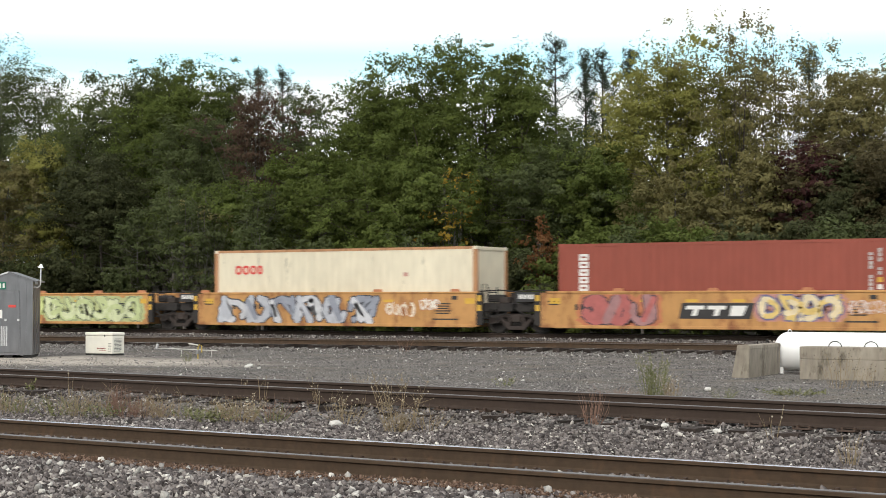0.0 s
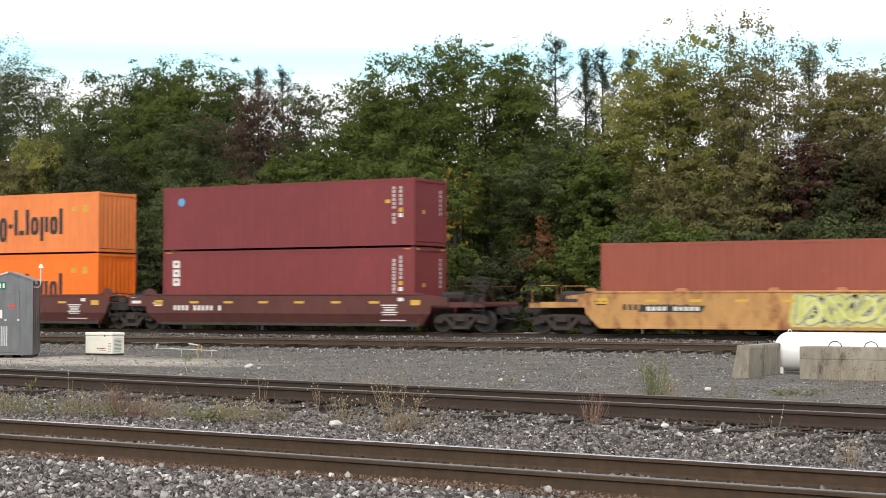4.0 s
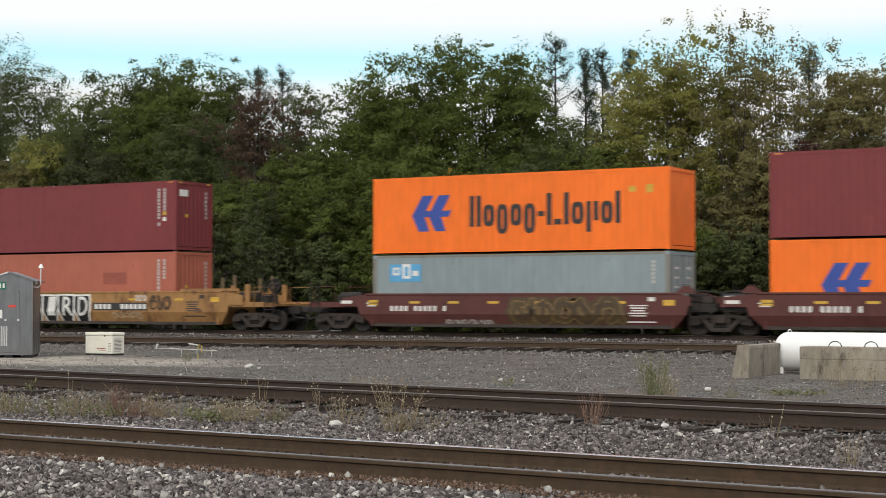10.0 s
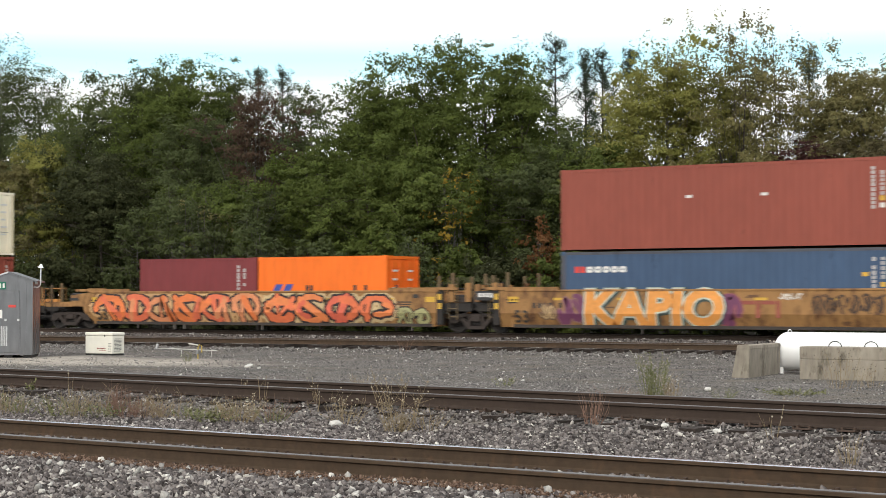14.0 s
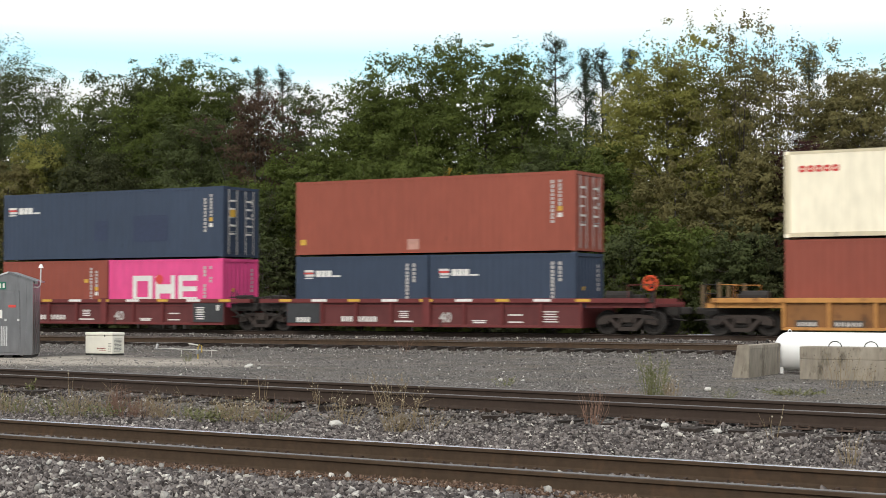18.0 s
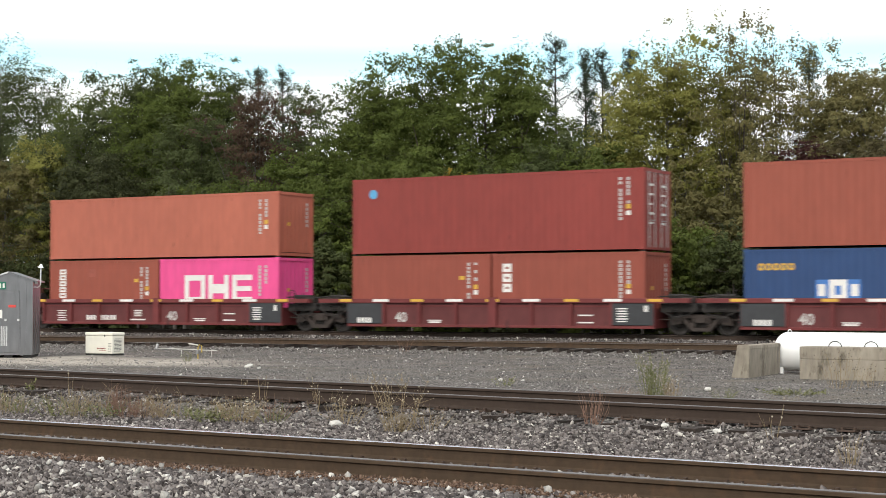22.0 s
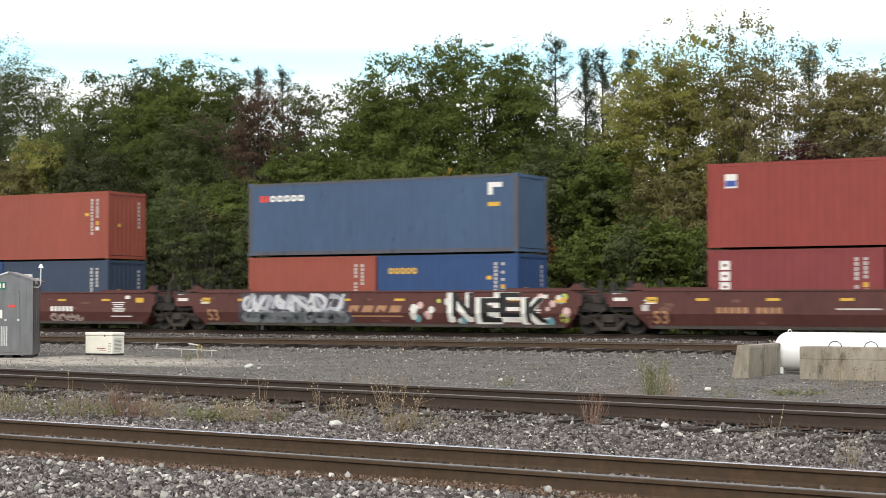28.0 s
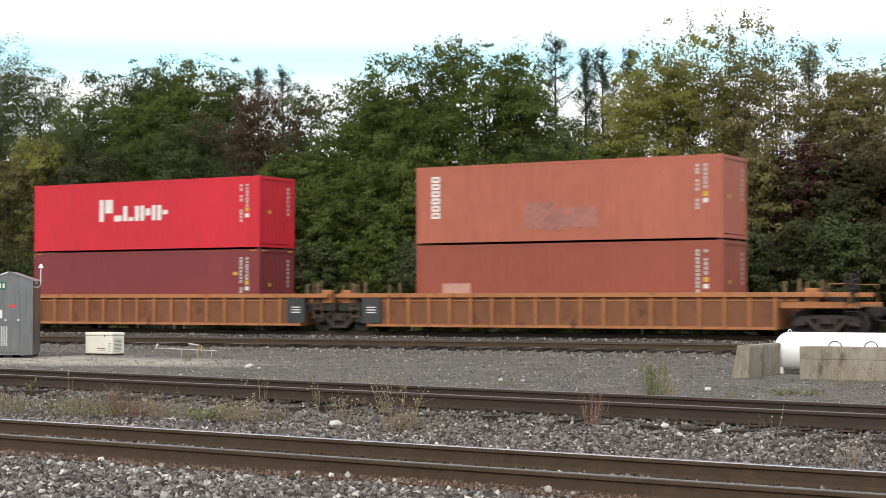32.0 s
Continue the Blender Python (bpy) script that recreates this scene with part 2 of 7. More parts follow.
bark = surface("bark", (0.075, 0.062, 0.052, 1), 0.95, 0, 0.35, 10, 0.6, 30)
bark_grey = surface("bark_grey", (0.135, 0.122, 0.110, 1), 0.95, 0, 0.3, 10, 0.5, 30)

# ---- the ground ----
A_TURN, A_NEAR, A_TOP = radians(-4.2), 11.5, 0.213
B_TURN, B_NEAR, B_TOP = radians(-8.6), 16.5, 0.397
C_TURN, C_NEAR, C_TOP = radians(3.0), 50.3, 0.225
D_NEAR, D_TOP = 53.2, 0.43


def smooth_step(a, b, v):
    t = np.clip((v - a) / (b - a), 0, 1)
    return t * t * (3 - 2 * t)


def ground_z(x, y):
    """The height of the yard: the ballast beds of four tracks, the gravel lot between, the low ground under the trees."""
    a = -np.sin(A_TURN) * x + np.cos(A_TURN) * y
    b = -np.sin(B_TURN) * x + np.cos(B_TURN) * y
    c = -np.sin(C_TURN) * x + np.cos(C_TURN) * y
    z = 0.0 + 0.03 * smooth_step(9.0, 10.6, a)
    z = z + 0.17 * smooth_step(14.9, 16.7, b)
    z = z - 0.32 * smooth_step(19.0, 23.0, b)
    z = z + 0.125 * smooth_step(49.1, 51.0, c)
    z = z + 0.23 * smooth_step(51.3, 52.2, y)
    z = z - 0.55 * smooth_step(56.0, 60.0, y)
    z = z + 0.02 * np.sin(x * 0.9 + 1.3 * np.sin(y * 0.7)) * np.sin(y * 0.8 + x * 0.3)
    return z


def build_ground():
    ys = np.concatenate([np.array([-900, -200, -40, 0, 4]), np.arange(6, 26, 0.22), np.arange(26, 62, 0.5), np.array([64, 68, 74, 82, 95, 120, 180, 400, 1200, 3000])])
    xs = np.concatenate([np.array([-3000, -900, -300, -160, -120]), np.arange(-100, -30, 1.0), np.arange(-30, 6, 0.25), np.arange(6, 40, 2.0), np.array([60, 100, 300, 900, 3000])])
    X, Y = np.meshgrid(xs, ys)
    Z = ground_z(X, Y)
    co = np.stack([X, Y, Z], -1).reshape(-1, 3)
    nx, ny = len(xs), len(ys)
    i = np.arange((ny - 1) * nx).reshape(ny - 1, nx)[:, :-1].ravel()
    f = np.stack([i, i + 1, i + nx + 1, i + nx], -1)
    me = mesh_from("ground", co.tolist(), f.tolist(), gravel, True)
    return tagged(new("ground", me), "grey crushed-stone railway yard ground with sandy patches", "ground", kind="structure")


build_ground()


def build_forest_floor():
    """Dark leaf litter under the trees, laid on the ground sheet."""
    litter = surface("leaf_litter", (0.050, 0.042, 0.026, 1), 0.95, 0, 0.4, 5, 0.8, 30, rust=(0.045, 0.058, 0.024, 1), rust_amount=0.6, rust_scale=1.2)
    xs, ys = np.linspace(-130, 30, 161), np.array([57.2, 58.0, 59.0, 60.0, 61.0, 63.0, 66.0, 70.0, 76.0, 84.0, 96.0, 120.0])
    X, Y = np.meshgrid(xs, ys)
    Z = ground_z(X, Y) + 0.03
    Y = Y - 0.35 * np.sin(X * 1.7) * (Y < 57.5)
    nx, ny = len(xs), len(ys)
    i = np.arange((ny - 1) * nx).reshape(ny - 1, nx)[:, :-1].ravel()
    me = mesh_from("forest_floor", np.stack([X, Y, Z], -1).reshape(-1, 3).tolist(), np.stack([i, i + 1, i + nx + 1, i + nx], -1).tolist(), litter, True)
    return tagged(new("forest_floor", me), "dark brown leaf litter and low green under the trees", "forest floor", kind="structure")


build_forest_floor()


# ---- the tracks ----
def rail_section():
    """Half outline of a flat-bottomed rail: width and depth under its top."""
    half = [(0.0, 0.0), (0.030, -0.001), (0.037, -0.012), (0.037, -0.036), (0.012, -0.050), (0.009, -0.080), (0.010, -0.135), (0.025, -0.150), (0.076, -0.160), (0.076, -0.172), (0.0, -0.172)]
    return half


def rail_bm(length, part_of):
    h = rail_section()
    pts = [(-y, z) for y, z in h[1:-1]][::-1] + [(y, z) for y, z in h[1:-1]]
    bm = bmesh.new()
    n = len(pts)
    if part_of == "head":
        pts = [(-0.029, 0.0012), (0.029, 0.0012), (0.034, -0.005), (-0.034, -0.005)]
        n = 4
    a = [bm.verts.new((-length / 2, y, z)) for y, z in pts]
    b = [bm.verts.new((length / 2, y, z)) for y, z in pts]
    for i in range(n):
        bm.faces.new((a[i], a[(i + 1) % n], b[(i + 1) % n], b[i]))
    bm.faces.new(a[::-1])
    bm.faces.new(b)
    bmesh.ops.recalc_face_normals(bm, faces=bm.faces[:])
    return bm


def tie_mesh(seed, mat):
    rnd = random.Random(seed)
    bm = box(-0.115, 0.115, -1.3, 1.3, -0.17, 0.0)
    bmesh.ops.subdivide_edges(bm, edges=[e for e in bm.edges if abs(e.verts[0].co.y - e.verts[1].co.y) > 1], cuts=3)
    for v in bm.verts:
        v.co += Vector((rnd.uniform(-0.014, 0.014), rnd.uniform(-0.05, 0.05), rnd.uniform(-0.012, 0.008)))
    return bm_mesh("tie", bm, mat)


def plate_mesh():
    """A tie plate with two spike heads and a rail anchor."""
    bm = box(-0.1, 0.1, -0.17, 0.17, 0.0, 0.016)
    for sx, sy in ((-0.07, -0.094), (0.05, 0.094), (-0.05, 0.096), (0.07, -0.096)):
        add_box(bm, sx - 0.014, sx + 0.014, sy - 0.018, sy + 0.018, 0.016, 0.046)
    for sx in (-0.135, 0.135):
        add_box(bm, sx - 0.012, sx + 0.012, -0.088, 0.088, 0.004, 0.026)
    return bm_mesh("tie_plate", bm, spike_rust)


PLATE = plate_mesh()


def track(name, label, turn, near, top, span, spacing, body, head, wood, sunk, plates=True):
    """Two rails on ties; the track's own x runs along it, its y away from the camera."""
    t = tagged(new(name), label, "railway track", kind="structure")
    n = Vector((-math.sin(turn), math.cos(turn), 0))
    d = Vector((math.cos(turn), math.sin(turn), 0))
    o = n * (near + 0.7525) + d * ((span[0] + span[1]) / 2)
    t.matrix_basis = Matrix.Translation((o.x, o.y, top)) @ Matrix.Rotation(turn, 4, "Z")
    length = span[1] - span[0]
    ra = bm_mesh("rail", rail_bm(length, "rail"), body)
    rh = bm_mesh("running_surface", rail_bm(length, "head"), head)
    rd = bm_mesh("running_surface", rail_bm(length, "head"), rail_head_dull)
    for s in (-1, 1):
        r = put("rail", ra, t, (0, s * 0.7525, 0))
        put("running_surface", rh if s > 0 else rd, r, None, "steel top worn by wheels")
    ties = [tie_mesh(k, wood) for k in range(6)]
    rnd = random.Random(len(name) * 7 + int(near))
    k = int(length / spacing)
    for i in range(k):
        x = -length / 2 + (i + 0.5) * spacing + rnd.uniform(-0.04, 0.04)
        deep = sunk * rnd.random() ** 0.7
        put("tie", ties[rnd.randrange(6)], t, Matrix.Translation((x, rnd.uniform(-0.06, 0.06) - sunk * rnd.uniform(-1, 1), -0.19 - deep + rnd.uniform(-0.03, 0.012))) @ Matrix.Rotation(rnd.uniform(-0.03, 0.03), 4, "Z"))
        if plates:
            for s in (-1, 1):
                put("tie_plate", PLATE, t, (x, s * 0.7525, -0.189 - 0.3 * deep))
    return t


track("track_1", "railway track with polished rail heads on rusty brown ties", A_TURN, A_NEAR, A_TOP, (-22, 8), 0.50, rail_rust, rail_head, tie_brown, 0.0)
track("track_2", "disused siding track with dark rusty rails on black weathered ties", B_TURN, B_NEAR, B_TOP, (-34, 8), 0.56, rail_dark, rail_head_dull, tie_wood, 0.04)
track("track_3", "railway track with brown rails on dark ties beside the train", C_TURN, C_NEAR, C_TOP, (-75, 6), 0.56, rail_rust, rail_head_dull, tie_wood, 0.0, False)
track("track_4", "main line track with dark rails that carries the container train", 0.0, D_NEAR, D_TOP, (-95, 40), 0.9, rail_dark, rail_head, tie_wood, 0.01, False)
# ---- the train: colours ----
def paint(name, rgb, rust_amount=0.25, rough=0.5, k=0.94):
    return surface(name, shade(lin(*rgb), k), rough, 0, 0.14, 3.5, 0, rust=shade(lin(*rgb), 0.45), rust_amount=rust_amount, rust_scale=2.2, streak=0.35, spec=0.35)


PAINT = {
    "maroon": paint("maroon_paint", (125, 54, 57)),
    "wine": paint("wine_paint", (127, 55, 57)),
    "brick": paint("brick_red_paint", (146, 75, 61)),
    "darkred": paint("dark_red_paint", (138, 59, 53)),
    "rust": paint("rust_red_paint", (151, 79, 63)),
    "salmon": paint("faded_salmon_paint", (176, 100, 81), 0.3),
    "orange": paint("orange_paint", (252, 120, 36), 0.12),
    "apricot": paint("faded_orange_paint", (236, 134, 74), 0.3),
    "grey": paint("grey_paint", (140, 152, 156), 0.3),
    "olive": paint("greenish_grey_paint", (156, 161, 155), 0.3),
    "cream": paint("cream_paint", (244, 235, 212), 0.08, 0.5, 1.06),
    "white": paint("aged_white_paint", (226, 216, 192), 0.4),
    "navy": paint("navy_blue_paint", (56, 68, 88)),
    "blue": paint("blue_paint", (66, 87, 116), 0.4),
    "deepblue": paint("deep_blue_paint", (45, 72, 116)),
    "pink": paint("magenta_pink_paint", (232, 84, 146), 0.12),
    "scarlet": paint("scarlet_paint", (206, 40, 56), 0.15),
}
EDGE = {
    "white": paint("rust_stained_edge", (186, 138, 100), 0.7),
    "olive": paint("rusty_grey_edge", (142, 134, 120), 0.55),
    "blue": paint("rusty_blue_edge", (84, 84, 92), 0.6),
    "grey": paint("worn_grey_edge", (132, 130, 122), 0.5),
    "cream": paint("worn_cream_edge", (220, 208, 178), 0.5),
}
MARK = {
    "midgrey": surface("blue_grey_primer", (0.17, 0.22, 0.29, 1), 0.6, 0, 0.2, 6),
    "white": surface("white_marking", (0.74, 0.72, 0.69, 1), 0.6, 0, 0.12, 8),
    "yellow": surface("yellow_marking", (0.62, 0.37, 0.05, 1), 0.6, 0, 0.12, 8),
    "black": surface("black_marking", (0.03, 0.027, 0.027, 1), 0.6, 0, 0.2, 8),
    "blue": surface("blue_marking", (0.035, 0.075, 0.33, 1), 0.6, 0, 0.12, 8),
    "midblue": surface("faded_blue_marking", (0.06, 0.18, 0.48, 1), 0.6, 0, 0.15, 8),
    "rustpanel": surface("orange_sign_paint", (0.62, 0.22, 0.05, 1), 0.6, 0, 0.2, 8),
    "darkrust": surface("dark_red_marking", (0.20, 0.035, 0.025, 1), 0.6, 0, 0.25, 8),
    "skyblue": surface("sky_blue_marking", (0.10, 0.36, 0.62, 1), 0.6, 0, 0.12, 8),
    "red": surface("red_marking", (0.62, 0.06, 0.05, 1), 0.6, 0, 0.12, 8),
    "green": surface("green_marking", (0.03, 0.20, 0.13, 1), 0.6, 0, 0.12, 8),
    "print": surface("worn_white_print", (0.50, 0.47, 0.45, 1), 0.6, 0, 0.2, 8),
    "ghost": surface("painted_out_patch", (0.30, 0.080, 0.055, 1), 0.7, 0, 0.2, 8),
    "fade": surface("blotchy_grey_patch", (0.33, 0.135, 0.112, 1), 0.7, 0, 0.3, 6, rust=(0.42, 0.15, 0.11, 1), rust_amount=0.75, rust_scale=3),
    "navypatch": surface("darker_blue_patch", (0.024, 0.036, 0.078, 1), 0.6, 0, 0.2, 8),
    "tanprint": surface("faded_orange_print", (0.36, 0.19, 0.10, 1), 0.7, 0, 0.25, 8),
    "soot": surface("dark_brown_panel", (0.060, 0.050, 0.044, 1), 0.7, 0, 0.25, 8),
    "pale": surface("pale_patch", (0.50, 0.27, 0.22, 1), 0.7, 0, 0.2, 8),
}
BAR_STEEL = surface("pale_galvanised_bar", (0.42, 0.40, 0.39, 1), 0.5, 0.2, 0.2, 10)
GREY_STEEL = surface("galvanised_steel", (0.30, 0.30, 0.30, 1), 0.5, 0.6, 0.2, 10)
GRIME = surface("grimy_black_steel", (0.030, 0.026, 0.024, 1), 0.85, 0.1, 0.4, 6, rust=(0.065, 0.042, 0.03, 1), rust_amount=0.45, rust_scale=5)
TRUCK_STEEL = surface("dusty_cast_steel", (0.050, 0.038, 0.033, 1), 0.85, 0.1, 0.35, 8, rust=(0.085, 0.055, 0.042, 1), rust_amount=0.4, rust_scale=6)
FLOOR_DARK = surface("dark_well_floor", (0.05, 0.04, 0.035, 1), 0.9, 0, 0.3, 5)

CACHE = {}


def cached(key, make):
    if key not in CACHE:
        CACHE[key] = make()
    return CACHE[key]


def corrugated(length, height, mat, pitch=0.278, deep=0.010):
    """A folded sheet along x, its ridges at y = 0 and its folds behind them, flat at the back."""
    n = max(2, int(length / pitch))
    p = length / n
    xy = []
    for i in range(n):
        x = -length / 2 + i * p
        xy += [(x, deep), (x + p * 0.26, deep), (x + p * 0.5, 0.0), (x + p * 0.76, 0.0)]
    xy.append((length / 2, deep))
    k = len(xy)
    verts = [(x, y, 0) for x, y in xy] + [(x, y, height) for x, y in xy]
    verts += [(-length / 2, deep + 0.02, 0), (length / 2, deep + 0.02, 0), (-length / 2, deep + 0.02, height), (length / 2, deep + 0.02, height)]
    faces = [(i, i + 1, k + i + 1, k + i) for i in range(k - 1)]
    o = 2 * k
    faces += [(o + 1, o, o + 2, o + 3)]
    return mesh_from("corrugated_panel", verts, faces, mat)


def ring_bm(w, h, t, y0, y1):
    bm = bmesh.new()
    for a in ((-w / 2, w / 2, -h / 2, -h / 2 + t), (-w / 2, w / 2, h / 2 - t, h / 2), (-w / 2, -w / 2 + t, -h / 2 + t, h / 2 - t), (w / 2 - t, w / 2, -h / 2 + t, h / 2 - t)):
        add_box(bm, a[0], a[1], y0, y1, a[2], a[3])
    return bm


def oval_bm(w, h, t, y0=0.0, y1=0.006, n=16):
    """A flat ring with rounded corners."""
    bm = bmesh.new()

    def loop(a, b, y):
        f = lambda v: math.copysign(abs(v) ** 0.62, v)
        return [bm.verts.new((a * f(math.cos(k)), y, b * f(math.sin(k)))) for k in (2 * math.pi * (i + 0.5) / n for i in range(n))]

    o0, i0 = loop(w / 2, h / 2, y0), loop(w / 2 - t, h / 2 - t * 0.9, y0)
    o1, i1 = loop(w / 2, h / 2, y1), loop(w / 2 - t, h / 2 - t * 0.9, y1)
    for i in range(n):
        j = (i + 1) % n
        bm.faces.new((o0[i], o0[j], i0[j], i0[i]))
        bm.faces.new((o1[i], o1[j], o0[j], o0[i]))
        bm.faces.new((i0[i], i0[j], i1[j], i1[i]))
    bmesh.ops.recalc_face_normals(bm, faces=bm.faces[:])
    return bm


def plate(parent, colour, x, z, w, h, y=-1.2195, name="marking", thick=0.006):
    """A painted bar on the side that faces the yard."""
    me = cached(("plate", colour, round(w, 2), round(h, 2), thick), lambda: bm_mesh(name, box(-w / 2, w / 2, 0, thick, -h / 2, h / 2), MARK[colour]))
    return put(name, me, parent, (x, y, z))


def joined_plates(parent, colour, rects, y=-1.2195, name="marking", label=""):
    """Bars that belong to one inscription, as one mesh: x, z, width, height; a fifth value makes a hollow one of that stroke."""
    bm = bmesh.new()
    for r in rects:
        x, z, w, h = r[:4]
        if len(r) > 4:
            t = r[4]
            for a in ((-w / 2, w / 2, -h / 2, -h / 2 + t), (-w / 2, w / 2, h / 2 - t, h / 2), (-w / 2, -w / 2 + t, -h / 2 + t, h / 2 - t), (w / 2 - t, w / 2, -h / 2 + t, h / 2 - t)):
                add_box(bm, x + a[0], x + a[1], y, y + 0.006, z + a[2], z + a[3])
        else:
            add_box(bm, x - w / 2, x + w / 2, y, y + 0.006, z - h / 2, z + h / 2)
    ob = part(name, bm, MARK[colour], parent, label)
    if len(rects) > 1:
        tagged(ob, kind="stuff")
    return ob


def end_plate(parent, colour, y, z, w, h, x):
    me = cached(("eplate", colour, round(w, 2), round(h, 2)), lambda: bm_mesh("marking", box(0, 0.006, -w / 2, w / 2, -h / 2, h / 2), MARK[colour]))
    return put("marking", me, parent, (x, y, z))


def shape_plate(parent, colour, pts, y=-1.2195, label="", name="emblem"):
    bm = extrude_profile(pts, y, y + 0.006)
    return part(name, bm, MARK[colour], parent, label)


def disc_plate(parent, colour, x, z, r, y=-1.2195, label=""):
    return shape_plate(parent, colour, [(x + r * math.cos(a), z + r * math.sin(a)) for a in (2 * math.pi * i / 24 for i in range(24))], y, label)


def lettering(text, x, z, size, colour, parent, label="", y=-1.2195, offset=0.0, shear=0.0, stretch=1.0, name="lettering", mat=None, fit=0.0):
    """Readable writing in the built-in font, lying on the side that faces the yard."""
    cu = bpy.data.curves.new("lettering", "FONT")
    cu.body, cu.size, cu.align_x, cu.align_y = text, size, "CENTER", "CENTER"
    cu.extrude, cu.offset, cu.shear = 0.003, offset, shear
    cu.resolution_u = 3
    tmp = bpy.data.objects.new("lettering", cu)
    scene.collection.objects.link(tmp)
    bpy.context.view_layer.update()
    me = bpy.data.meshes.new_from_object(tmp.evaluated_get(bpy.context.evaluated_depsgraph_get()))
    bpy.data.objects.remove(tmp)
    if fit:
        xs = [v.co.x for v in me.vertices]
        stretch = fit / (max(xs) - min(xs))
    me.transform(Matrix.Diagonal((stretch, 1, 1, 1)))
    me.transform(Matrix.Rotation(math.pi / 2, 4, "X"))
    me.materials.clear()
    me.materials.append(mat or MARK[colour])
    return put(name, me, parent, (x, y, z), label)


# ---- shipping containers ----
COLOUR_WORDS = {"maroon": "maroon", "wine": "wine-red", "brick": "brick-red", "darkred": "dark red", "rust": "rust-red", "salmon": "faded salmon-red", "orange": "bright orange", "apricot": "faded orange", "grey": "grey", "olive": "greenish grey", "cream": "cream-coloured", "white": "rust-stained white", "navy": "navy blue", "blue": "weathered blue", "deepblue": "deep blue", "pink": "magenta pink", "scarlet": "scarlet"}
MOVERS = []
TRAIN_Y = 53.93
TRAIN_X = -30.19


def run_x(t):
    """How far the train has gone after t seconds."""
    return 12.1024 * t + 0.009014 * t * t + 0.0000408 * t ** 3


def container(feet, high, colour, q_left, base, doors_lead=False, note=""):
    """A corrugated steel box with corner posts, castings, rails, a wall at one end and two doors at the other."""
    length = {40: 12.192, 20: 6.058}[feet]
    H = 2.896 if high else 2.591
    mat = PAINT[colour]
    kind = "long" if feet == 40 else "short"
    label = f"{COLOUR_WORDS[colour]} {kind} steel container" + (" " + note if note else "")
    c = tagged(new("shipping_container"), label, "shipping container", "containers on the train")
    hx, hy = length / 2, 1.219
    key = (feet, high, colour)
    side = cached(("side",) + key, lambda: corrugated(length - 0.22, H - 0.27, mat))
    put("side_panel", side, c, (0, -hy + 0.008, 0.165))
    put("side_panel", side, c, Matrix.Translation((0, hy - 0.008, 0.165)) @ Matrix.Rotation(math.pi, 4, "Z"))
    put("roof", cached(("roof",) + key, lambda: bm_mesh("roof", box(-hx + 0.1, hx - 0.1, -hy + 0.03, hy - 0.03, H - 0.05, H - 0.015), mat)), c)
    put("floor", cached(("floor", feet), lambda: bm_mesh("floor", box(-hx + 0.1, hx - 0.1, -hy + 0.06, hy - 0.06, 0.05, 0.16), FLOOR_DARK)), c)
    edge = EDGE.get(colour, mat)
    post = cached(("post",) + key, lambda: bm_mesh("corner_post", box(-0.09, 0.09, -0.06, 0.06, 0.11, H - 0.11, 0.012), edge))
    cast = cached(("cast", colour), lambda: bm_mesh("corner_casting", box(-0.089, 0.089, -0.081, 0.081, -0.059, 0.059, 0.01), mat))
    rail_t = cached(("railt",) + key, lambda: bm_mesh("top_rail", box(-hx + 0.17, hx - 0.17, -0.035, 0.035, H - 0.11, H - 0.01), edge))
    rail_b = cached(("railb",) + key, lambda: bm_mesh("bottom_rail", box(-hx + 0.17, hx - 0.17, -0.035, 0.035, 0.02, 0.166), edge))
    for sy in (-1, 1):
        put("top_rail", rail_t, c, (0, sy * (hy - 0.036), 0))
        put("bottom_rail", rail_b, c, (0, sy * (hy - 0.036), 0))
        for sx in (-1, 1):
            put("corner_post", post, c, (sx * (hx - 0.092), sy * (hy - 0.062), 0))
            for z in (0.059, H - 0.059):
                put("corner_casting", cast, c, (sx * (hx - 0.086), sy * (hy - 0.079), z))
    wall = cached(("endw",) + key, lambda: corrugated(2.2, H - 0.27, mat, 0.25, 0.026))
    header = cached(("head", colour), lambda: bm_mesh("end_rail", box(-0.05, 0.05, -hy + 0.16, hy - 0.16, -0.06, 0.06), mat))
    lead = 1 if doors_lead else -1
    put("end_wall", wall, c, Matrix.Translation((-lead * (hx - 0.03), 0, 0.165)) @ Matrix.Rotation(-lead * math.pi / 2, 4, "Z"))
    for sx in (-1, 1):
        for z in (0.075, H - 0.07):
            put("end_rail", header, c, (sx * (hx - 0.055), 0, z))
    door = cached(("door",) + key, lambda: door_mesh(H, mat))
    bar = cached(("bar", high, colour), lambda: bm_mesh("locking_bar", tube([(0, 0, 0.1), (0, 0, H - 0.12)], 0.02, 8), mat if colour in ("orange", "apricot", "pink", "cream") else BAR_STEEL))
    handle = cached(("handle",), lambda: bm_mesh("door_handle", box(-0.015, 0.015, -0.2, 0.2, -0.015, 0.015), GREY_STEEL))
    for sy in (-1, 1):
        d = put("door", door, c, Matrix.Translation((lead * (hx - 0.07), sy * 0.565, 0)) @ Matrix.Rotation(0 if lead > 0 else math.pi, 4, "Z"))
        for by in (-0.28, 0.26):
            put("locking_bar", bar, d, (0.085, by, 0))
        put("door_handle", handle, d, (0.1, 0.0, 1.05))
        if doors_lead:
            tagged(put("small_print", cached(("doormarks", high), lambda: door_marks(H)), d), kind="stuff")
